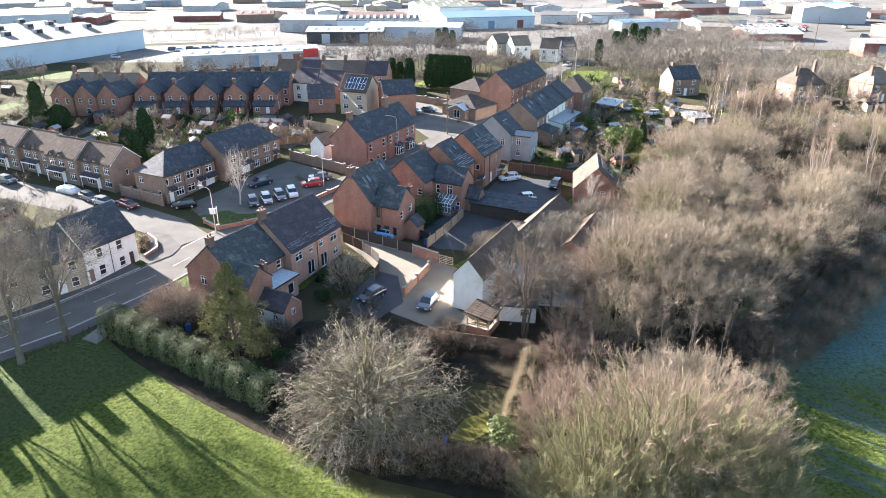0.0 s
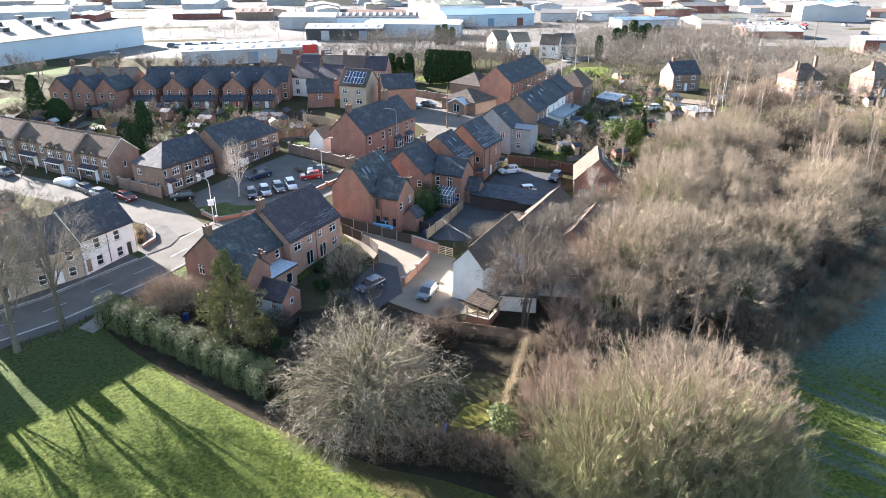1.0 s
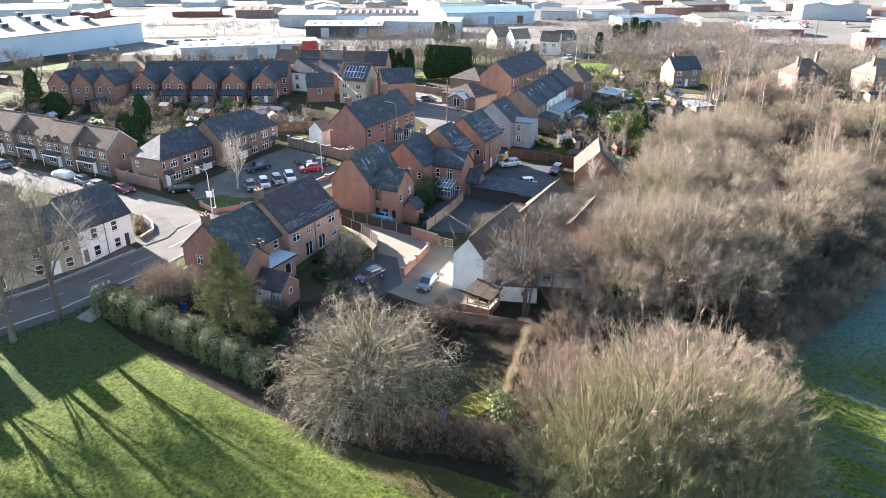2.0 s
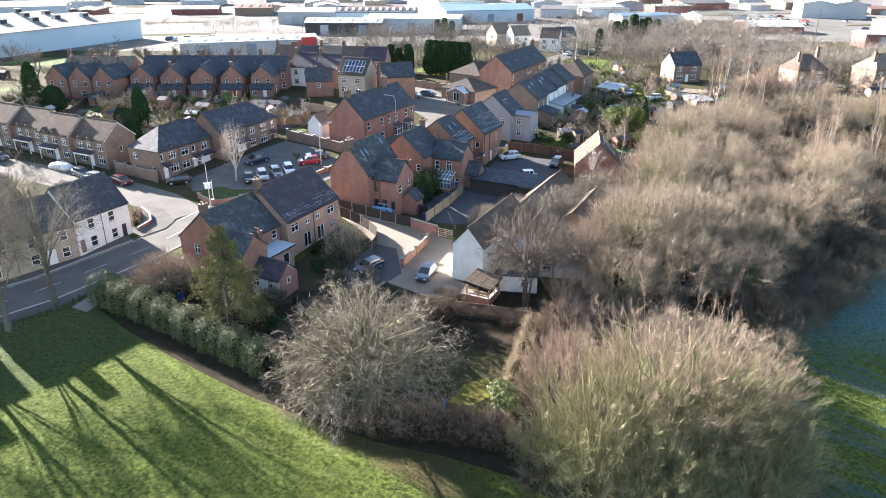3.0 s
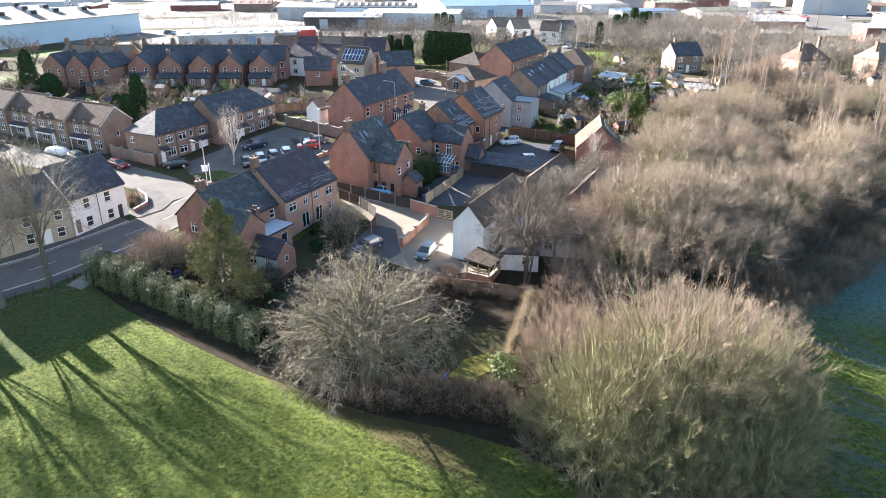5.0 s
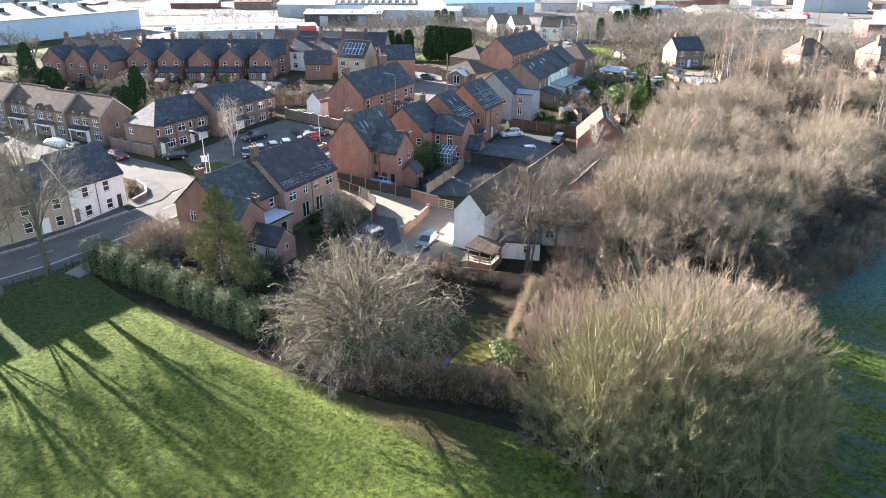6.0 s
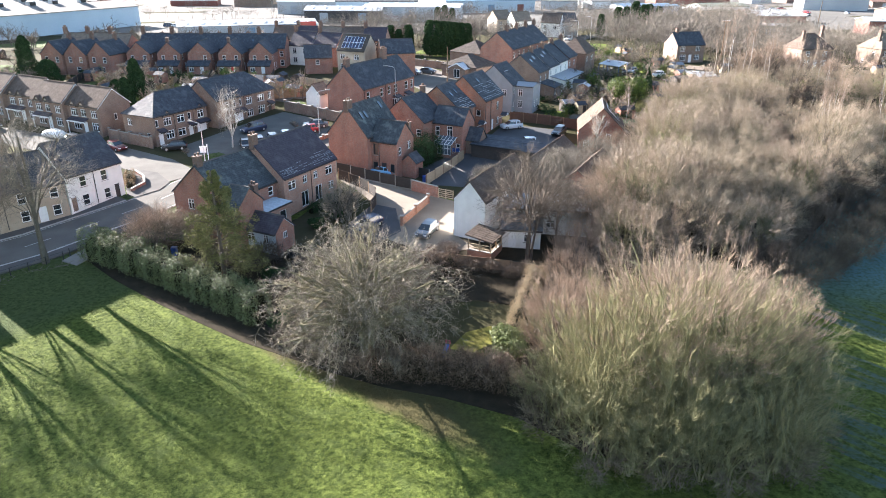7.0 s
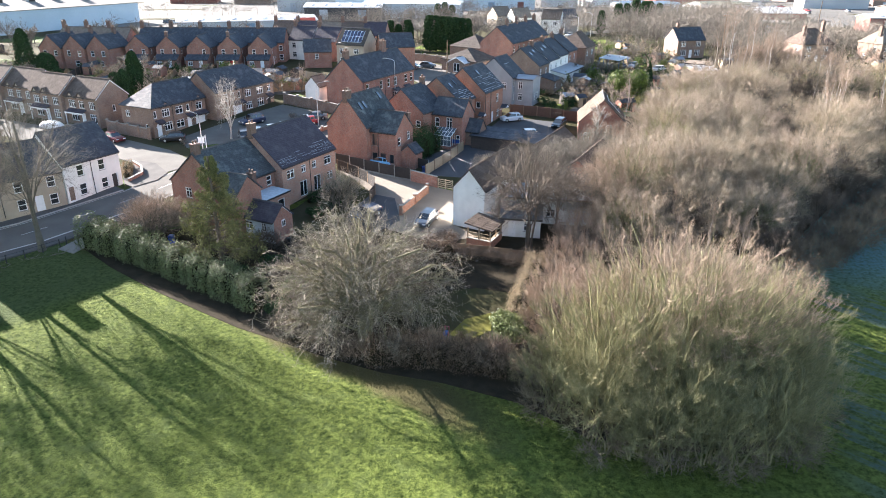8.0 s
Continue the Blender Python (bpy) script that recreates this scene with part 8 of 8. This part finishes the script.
    while len(out) < n and k < n * 20:
        k += 1
        x, y = rw.uniform(x0, x1), rw.uniform(y0, y1)
        if free(x, y, r) and (P is None or inside(x, y, P)) and all((x - a) ** 2 + (y - b) ** 2 > r * r for a, b in out):
            out.append((x, y))
    return out


SIDE_TREES = ((-66, 100, 1.5), (-61, 104.5, 1.3), (-72, 106, 1.6), (-79, 112, 1.5), (-58, 97, 1.2), (-70, 93, 1.4))
lowb = [evergreen_bush("bush", lb_, 70 + i, 1.9, 1.5, m_, at(x, y), 220, 0.38) for i, (m_, x, y, lb_) in enumerate(((LEAF_IVY, -58, 150, "straggly olive green shrub in a back garden"), (LEAF_CYPRESS, -66, 152, "dark evergreen shrub in a back garden"), (LEAF_BEECH, -74, 150, "brown leafless-looking shrub in a back garden"), (LEAF_PINE, -50, 148, "yellow-green shrub in a back garden")))]
GT = [bare_tree("tree", "small bare garden tree behind the houses", 80 + i, 5.0, 0.1, m_, n=(8, 6, 5, 3), width=0.07, trunk=0.3, reach=1.3, m=at(x, y)) for i, (m_, x, y) in enumerate(((TWIG_TAN, -62, 148), (TWIG_DARK, -70, 156), (TWIG_GREY, -46, 146)))]
PAVE = mat("garden_paving", (0.13, 0.122, 0.108), (0.08, 0.076, 0.067), rough=0.9, scale=0.8, fine=6, bump=0.2, vary=0.3)
TARP = mat("pale_tarpaulin", (0.36, 0.37, 0.38), (0.26, 0.27, 0.28), rough=0.8, scale=1.5, bump=0.2, vary=0.2)


def plot(x, y, w, d, rz, material, lift, label, category):
    c, s_ = math.cos(radians(rz)), math.sin(radians(rz))
    drape("ground_plot", [(x + a * c - b * s_ + rw.uniform(-.4, .4), y + a * s_ + b * c + rw.uniform(-.4, .4)) for a, b in ((0, 0), (w, 0), (w, d), (0, d))], material, lift, label, category=category)


SHRUBS = []


def gardens(n_bush, n_tree, n_shed, n_plot, x0, x1, y0, y1, P=None, rz=-14, far=False):
    for i, (x, y) in enumerate(scatter(n_plot, x0, x1, y0, y1, 3.4, P)):
        k = rw.choice((0, 0, 1, 1, 2))
        plot(x, y, rw.uniform(2.5, 6), rw.uniform(3, 9), rz + rw.uniform(-4, 4), (GRASS, PAVE, MUD)[k], 0.05 + 0.006 * (i % 9), ("patch of green back-garden lawn", "worn paved patio in a back garden", "bare earth bed in a back garden")[k], ("lawn", "patio", "bed")[k])
    for x, y in scatter(n_bush, x0, x1, y0, y1, 1.0, P):
        if far:
            SHRUBS.append((rw.randrange(4), at(x, y, rw.uniform(0.5, 1.5), rw.uniform(0, 360), rw.uniform(0.5, 1.6))))
            continue
        copy_thing(rw.choice(lowb), at(x, y, rw.uniform(0.5, 1.5), rw.uniform(0, 360), rw.uniform(0.5, 1.6)))
    for x, y in scatter(n_tree, x0, x1, y0, y1, 2.0, P):
        copy_thing(rw.choice(GT), at(x, y, rw.uniform(0.6, 1.25), rw.uniform(0, 360)))
    for x, y in scatter(n_shed, x0, x1, y0, y1, 2.6, P):
        garden_shed(x, y, rz + rw.choice((0, 90)) + rw.uniform(-4, 4), rw.uniform(1.8, 3.4), rw.uniform(1.5, 2.4), wall=rw.choice((WOOD, WOOD_DARK, WOOD_PALE, BRICK)), roof=rw.choice((SLATE, SLATE_MOSSY, SLATE, LEAD, TARP)))


gardens(70, 20, 26, 34, -104, -32, 134, 172, [(-104, 142), (-60, 128), (-36, 140), (-24, 150), (-32, 164), (-80, 172), (-104, 172)])
gardens(40, 14, 8, 14, -110, -52, 84, 124, [(-110, 84), (-62, 84), (-52, 100), (-70, 112), (-110, 128)], 27)
gardens(40, 16, 10, 16, 18, 62, 122, 180, [(22, 122), (30, 122), (62, 156), (60, 180), (42, 182), (36, 160), (22, 138)], 20)
gardens(60, 24, 8, 12, 33, 62, 158, 216, None, 20)
gardens(34, 8, 4, 6, 20, 40, 122, 162, None, 63)
gardens(46, 20, 9, 16, 66, 135, 150, 200, [(66, 158), (135, 150), (135, 200), (72, 200)], 15, far=True)
gardens(50, 18, 8, 14, -110, 14, 190, 236, None, -10, far=True)
gardens(30, 10, 6, 8, -60, -20, 128, 152, None, 27)
gardens(44, 20, 8, 10, -160, -100, 132, 205, None, -14, far=True)
sm = MB()
for k, m in SHRUBS:
    me = lowb[k].children[0].data
    b0 = len(sm.v)
    sm.v += [tuple(m @ w.co) for w in me.vertices]
    sm.f += [tuple(b0 + q for q in f.vertices) for f in me.polygons]
me = bpy.data.meshes.new("garden_shrubs")
me.from_pydata(sm.v, [], sm.f)
me.materials.append(LEAF_IVY)
tagged(new("garden_shrubs", me), "straggly olive shrubs scattered through distant gardens", "shrubs", kind="stuff")
for x, y, s in SIDE_TREES:
    copy_thing(small, at(x, y, s, x * 31))
for i in range(-3, 7):
    s = 7.4 * i - 0.9
    fence("weathered timber fence between back gardens", [tuv(s, 3), tuv(s + 1.5, 13 + 3 * (i % 2)), tuv(s + 2.5, 21 + i % 3)], 1.5, (WOOD, WOOD_DARK)[i % 2], WOOD, step=2.8, boards=4)
fence("grey timber fence along the back gardens", [(-50, 138), (-30, 146), (-24, 148)], 1.7, WOOD, CONCRETE, step=2.6, boards=5)
fence("long red-brown timber fence behind the shaded yard", [(12.6, 127.4), (18.5, 125.6), (25.5, 121.6), (28.6, 119.6)], 1.8, BROWN_STAIN, WOOD, step=2.4, boards=6)
fence("grey timber fence behind the brown row", [(-96, 140), (-66, 131), (-54, 127)], 1.7, WOOD, WOOD, step=2.6, boards=5)
fence("pale timber fence beside the terrace yard", [(-33, 158), (-24, 153), (-22, 147)], 1.9, WOOD_PALE, CONCRETE, step=2.6, boards=5)
drape("ground_lawn", [(80, 153), (102, 154.5), (100, 166), (84, 167), (78, 160)], GRASS, 0.1, "green lawn in front of the villas", category="lawn")

# small things in the garden
sl = thing("slide", "blue plastic garden slide with pink top", "slide", at(0.4, 53.8, 0.75, 250))
part("chute", MB().slab([(0, -0.25, 1.2), (0, 0.25, 1.2), (1.8, 0.25, 0.15), (1.8, -0.25, 0.15)], (0, 0, 0.06)), paint("blue_plastic", (0.015, 0.06, 0.26)), sl)
part("ladder", MB().slab([(-0.5, -0.25, 0), (-0.4, -0.25, 0), (0.05, -0.25, 1.2), (-0.05, -0.25, 1.2)], (0, 0.05, 0)).slab([(-0.5, 0.2, 0), (-0.4, 0.2, 0), (0.05, 0.2, 1.2), (-0.05, 0.2, 1.2)], (0, 0.05, 0)), paint("pink_plastic", (0.5, 0.06, 0.14)), sl)
part("top_rail", MB().tube([(-0.3, -0.25, 1.2), (-0.2, -0.25, 1.7), (-0.2, 0.25, 1.7), (-0.3, 0.25, 1.2)], 0.05, 6), bpy.data.materials["pink_plastic"], sl)
cc = thing("covered_caravan", "small caravan under a wrinkled white cover", "caravan", pose(-67.4, 117.0, gz(-67.4, 117.0), 0, 0, 153) @ Matrix.Diagonal((1, 1, 0.72, 1)))
cv_ = MB()
rows_ = []
for i in range(9):
    x = -2.2 + 4.4 * i / 8
    k = 1 - 0.35 * abs(i - 4) ** 2 / 16
    rows_.append([(x, -1.0, 0.05), (x, -0.95 - 0.05 * (i % 2), 0.9 * k + 0.1), (x, -0.6, 1.75 * k + 0.06 * (i % 3)), (x, 0.6, 1.75 * k + 0.05 * (i % 2)), (x, 0.95 + 0.05 * (i % 2), 0.9 * k + 0.1), (x, 1.0, 0.05)])
loft(cv_, rows_)
part("cover", cv_, WHITE, cc, smooth=True)
def wheelie_bin(x, y, rz, label, material):
    bn = thing("wheelie_bin", label, "bin", at(x, y, 1.0, rz))
    part("body", MB().slab([(-0.24, -0.3, 0.1), (0.24, -0.3, 0.1), (0.29, -0.36, 1.0), (-0.29, -0.36, 1.0)], (0, 0.62, 0)), material, bn)
    part("lid", MB().box(-0.31, -0.4, 1.0, 0.31, 0.3, 1.08), material, bn, bevel=0.02)
    for sx in (-0.27, 0.2):
        part("wheel", MB().tube([(sx, 0.3, 0.1), (sx + 0.07, 0.3, 0.1)], 0.1, 10), TYRE, bn)


BIN_BLUE = bpy.data.materials["blue_plastic"]
wheelie_bin(-31.2, 73.0, 0, "blue plastic wheelie bin behind the hedge", BIN_BLUE)
wheelie_bin(1.9, 108.9, -27, "blue plastic wheelie bin beside the conservatory", BIN_BLUE)
wheelie_bin(2.5, 108.6, -20, "blue plastic wheelie bin beside the conservatory", BIN_BLUE)
wheelie_bin(-2.6, 96.0, 30, "blue plastic wheelie bin by the yard fence", BIN_BLUE)
wheelie_bin(-17.6, 72.4, 10, "black plastic wheelie bin beside the outhouse", TYRE)
rb = MB()
for i in range(22):
    a, x, y = rw.uniform(0, 6.28), rw.uniform(-49, -41), 0
    y = 66.5 + (x + 49) * 0.75 + rw.uniform(-1.2, 0.4)
    l = rw.uniform(0.5, 1.8)
    rb.tube([(x, y, gz(x, y) + 0.08), (x + l * math.cos(a), y + l * math.sin(a), gz(x, y) + 0.16)], [0.03, 0.012], 5)
tagged(new("fallen_branches", rb.mesh("fallen_branches", BARK_GREY)), "pale fallen branches strewn under the street trees", "branches", kind="stuff")

# uneven tufts of the lawn
rs = np.random.RandomState(77)
n = 120000
x, y = rs.uniform(-46, 12, n), rs.uniform(26, 66, n)
edge = np.interp(x, [-46, -43, -30, -20, -11, -5, 4.5, 12], [72, 70.5, 61.5, 54, 48.8, 45, 36, 33])
ok = y < edge - 0.2
x, y = x[ok], y[ok]
n = len(x)
z = np.interp(y, YL, ZL)
a, w, hh = rs.uniform(0, 6.28, n), rs.uniform(0.035, 0.1, n), rs.uniform(0.012, 0.045, n)
c, s1 = np.cos(a) * w, np.sin(a) * w
v = np.stack([np.stack([x - c, y - s1, z - 0.01], 1), np.stack([x + c, y + s1, z - 0.01], 1), np.stack([x + s1 * 0.7, y - c * 0.7, z + hh], 1), np.stack([x - s1 * 0.9, y + c * 0.9, z - 0.01], 1)], 1).reshape(-1, 3)
i = np.arange(n)[:, None] * 4
me = bpy.data.meshes.new("grass_tufts")
me.from_pydata(v.tolist(), [], np.concatenate([np.concatenate([i, i + 1, i + 2], 1), np.concatenate([i + 1, i + 3, i + 2], 1), np.concatenate([i + 3, i, i + 2], 1)]).tolist())
me.materials.append(GRASS)
tagged(new("grass_tufts", me), "uneven tufts of green winter turf", "grass", kind="stuff")


# ---- the trading estate in the distance ----
BLUE_ROOF = mat("blue_sheet_roof", (0.16, 0.25, 0.35), (0.12, 0.20, 0.28), rough=0.55, scale=0.05, fine=0.6, bump=0, vary=0.15)
GREY_ROOF = mat("grey_sheet_roof", (0.15, 0.148, 0.145), (0.10, 0.10, 0.10), rough=0.7, scale=0.05, fine=0.6, bump=0, vary=0.35)
GREEN_ROOF = mat("green_grey_sheet_roof", (0.15, 0.165, 0.125), (0.11, 0.12, 0.09), rough=0.7, scale=0.05, fine=0.6, bump=0, vary=0.2)
PALE_ROOF = mat("white_sheet_roof", (0.40, 0.42, 0.44), (0.30, 0.32, 0.34), rough=0.5, scale=0.05, fine=0.6, bump=0, vary=0.1)
SANDY_ROOF = mat("sandy_grey_felt_roof", (0.25, 0.23, 0.205), (0.18, 0.165, 0.15), rough=0.9, scale=0.05, fine=0.6, bump=0, vary=0.05, spec=0.1)
CLAD = mat("pale_cladding", (0.42, 0.44, 0.46), (0.33, 0.35, 0.37), rough=0.6, scale=0.1, fine=1.5, bump=0, vary=0.3)
BLUE_CLAD = mat("pale_blue_cladding", (0.42, 0.50, 0.57), (0.35, 0.43, 0.50), rough=0.6, scale=0.1, fine=1.5, bump=0, vary=0.05)
RED_CLAD = mat("red_brick_cladding", (0.24, 0.09, 0.07), (0.18, 0.065, 0.055), rough=0.8, scale=0.2, fine=2, bump=0)
RUST = mat("red_brown_sheet_roof", (0.16, 0.085, 0.065), (0.12, 0.065, 0.05), rough=0.8, scale=0.1, fine=1, bump=0, vary=0.2)


def warehouse(x, y, L, D, h, ang, roof, wall=None, bays=1, lights=6, doors=True, label="large pale sheet-roofed warehouse on the trading estate"):
    th = thing("warehouse", label, "warehouse", pose(x, y, gz(x, y), 0, 0, ang))
    FOOT.append((x, y, ang, L, D))
    w = MB().box(0, 0, -1, L, D, h)
    bw = D / bays
    for b in range(bays):
        y0, y1, ym = b * bw, (b + 1) * bw, (b + 0.5) * bw
        for s in (0, L):
            w.poly([(s, y0, h), (s, y1, h), (s, ym, h + bw * 0.09)])
        ya, yb, zt = y0 - 0.3 * (b == 0) + 0.01, y1 + 0.3 * (b == bays - 1) - 0.01, h + bw * 0.09 + 0.05
        part("roof", MB().slab([(-0.4, ya, h), (-0.4, ym, zt), (-0.4, yb, h), (-0.4, yb, h + 0.25), (-0.4, ym, zt + 0.25), (-0.4, ya, h + 0.25)], (L + 0.8, 0, 0)), roof, th)
    part("wall", w, wall or CLAD, th)
    tl = math.degrees(math.atan(0.24))
    for b in range(bays):
        for i in range(lights):
            lx = L * (i + 0.5) / lights
            part("rooflight", MB().box(lx - 0.6, 0.15 * bw, 0, lx + 0.6, 0.40 * bw, 0.08), WHITE, th, m=pose(0, b * bw, h + 0.29, tl, 0, 0))
    k = max(1, int(L / 14))
    for i in range(k if doors else 0):
        lx = L * (i + 0.5) / k
        part("loading_door", MB().box(lx - 1.8, -0.06, 0, lx + 1.8, -0.003, min(4.2, h - 0.6)), (LEAD, BLUE_ROOF, RED_CLAD)[i % 3], th)
    return th


shop = warehouse(-89, 240, 47, 14, 4.6, 20, PALE_ROOF, wall=CLAD, lights=9, label="low white retail shed with a red sign panel")
part("sign", MB().box(41, -0.3, 2.6, 46.5, -0.12, 5.6), paint("red_sign", (0.45, 0.02, 0.03)), shop, "plain red sign panel", bevel=0.03)
BIG = (-152, 236)
warehouse(*BIG, 70, 66, 7.5, 69, SANDY_ROOF, wall=BLUE_CLAD, bays=3, lights=0, doors=False, label="huge pale roofed warehouse with blue walls and rooftop vents")
for i in range(15):
    a, b = 6 + 11.5 * (i % 5) + 3 * (i // 5), 11 + 22 * (i // 5) + 2 * (i % 2)
    c, s = math.cos(radians(69)), math.sin(radians(69))
    v = thing("roof_vent", "boxy dark rooftop ventilation unit", "vent", pose(BIG[0] + a * c - b * s, BIG[1] + a * s + b * c, gz(*BIG) + 8.5, 0, 0, 69), group="roof vents")
    part("body", MB().box(-1.5, -1.0, 0, 1.5, 1.0, 2.7), LEAD, v, bevel=0.1)
    part("louvre", MB().box(-1.2, -1.06, 1.2, 1.2, -1.003, 2.4), BLACKPAINT, v)
warehouse(-61, 318, 34, 16, 5, 0, PALE_ROOF, wall=BLACKPAINT, label="pale roofed unit with a dark loading side")
warehouse(-36, 330, 44, 20, 6, -6, PALE_ROOF, bays=2, lights=5, label="broad pale roofed shed with rooflights")
warehouse(-52, 352, 40, 18, 7, 4, SLATE, wall=BLUE_CLAD, lights=12, label="blue-grey works with a row of white rooflights")
warehouse(-84, 368, 34, 18, 6, -4, PALE_ROOF, lights=0, label="low pale roofed works among yards")
warehouse(2, 378, 50, 26, 6, 16, BLUE_ROOF, wall=BLUE_CLAD, lights=0, label="broad blue sheet-roofed warehouse")
warehouse(-2, 424, 30, 50, 8, 24, GREEN_ROOF, bays=3, lights=3, label="green-grey saw-roofed factory on the estate")
warehouse(-250, 372, 50, 40, 7, 24, PALE_ROOF, bays=3, lights=0, label="saw-gabled white roofed works in the haze")
warehouse(163.5, 274, 44, 12, 5, -6, PALE_ROOF, wall=RED_CLAD, lights=5, label="red brick works with a pale roof")
warehouse(117, 270, 13, 8, 3.4, -20, GREY_ROOF, wall=TAN_RENDER, lights=0, label="low grey roofed clubhouse among the trees")
warehouse(243, 412, 26, 34, 8, 76, PALE_ROOF, bays=2, lights=0, label="twin white gabled warehouse on the estate")
rf = random.Random(9)
KINDS = ((PALE_ROOF, "pale sheet-roofed unit"), (SANDY_ROOF, "sandy grey felt-roofed unit"), (METAL_ROOF, "grey-blue sheet-roofed unit"), (GREY_ROOF, "weathered grey roofed workshop"), (GREY_ROOF, "dark grey roofed workshop"), (GREEN_ROOF, "mossy green-grey roofed works"), (RUST, "red-brown roofed workshop"), (BLUE_ROOF, "blue sheet-roofed unit"))
for row, y0 in enumerate((335, 362, 392, 420, 450, 482, 516, 555, 600)):
    x = -350 - 20 * row
    while x < 330 + 20 * row:
        L, D = rf.uniform(14, 34), rf.uniform(12, 26)
        y = y0 + rf.uniform(-9, 9)
        left = x < -100
        ok = clear(x + L / 2, y + D / 2, max(L, D) * 0.55) and not (row < 2 and x < 90) and not (row == 2 and -100 < x < 60) and not (150 < x < 215 and y < 470) and rf.random() < (0.6 if left else 0.85)
        if ok:
            r, lb = rf.choice(KINDS)
            warehouse(x, y, L, D, rf.uniform(2.8, 4.6), rf.choice((12, 14, 102, -8)) + rf.uniform(-5, 5), r, wall=rf.choice((None, RED_CLAD, GREY_RENDER, TAN_RENDER, BRICK_BROWN)), bays=rf.choice((1, 1, 2)), lights=rf.choice((0, 0, 0, 4)), doors=rf.random() < 0.25, label=lb + " on the distant trading estate")
        x += L + rf.uniform(2, 16)
# open yards and rough strips
for i in range(60):
    x, y = rf.uniform(-330, 300), rf.uniform(262, 540)
    if y < 300 and x > -40:
        continue
    w, d = rf.uniform(10, 45), rf.uniform(3, 10)
    drape("ground_plot", [(x, y), (x + w, y + 0.25 * w), (x + w - 0.25 * d, y + 0.25 * w + d), (x - 0.25 * d, y + d)], rf.choice((GARDEN, GARDEN, ASPHALT, GRASS)), 0.07 + 0.003 * (i % 20), "strip of rough ground between the yards", category="rough ground")
# parked cars and vans on the yards
lots = [(152 + (i % 12) * 3.4, 372 + (i // 12) * 11, 10) for i in range(36)] + [(rf.uniform(60, 300), rf.uniform(340, 520), rf.uniform(0, 90)) for i in range(26)] + [(rf.uniform(-140, -20), rf.uniform(268, 300), rf.uniform(0, 90)) for i in range(6)] + [(-112 + (i % 16) * 3.2, 292 + (i // 16) * 9 + (i % 16) * 0.9, 100) for i in range(14)]
for x, y, a in lots:
    x, y = x + rf.uniform(-0.6, 0.6), y + rf.uniform(-0.8, 0.8)
    if clear(x, y, 3):
        car(rf.choice((WHITEP, WHITEP, SILVER, NAVY, RED, BLACK, BLACK)), "car parked on the distant trading estate", x, y, a + rf.uniform(-6, 6) + 90, rf.choice(("hatch", "van", "saloon")))["group"] = "estate cars"
# houses at the far right
for i in range(16):
    x, y = 205 + 13 * (i % 8) + rf.uniform(-3, 3), 250 + 40 * (i // 8) + rf.uniform(-8, 8)
    house("detached_house", "distant brick house with tiled roof", (x, y), 9, 7.5, 5, 3.2, rf.choice((BRICK, BRICK_PINK, WHITE)), rf.choice((TILE_BROWN, SLATE, TILE_TAN)), ang=rf.uniform(-30, 40), group="distant houses", front=[(1, 3, 1.4, 1.2, "w2"), (5.5, 3, 1.4, 1.2, "w2")])
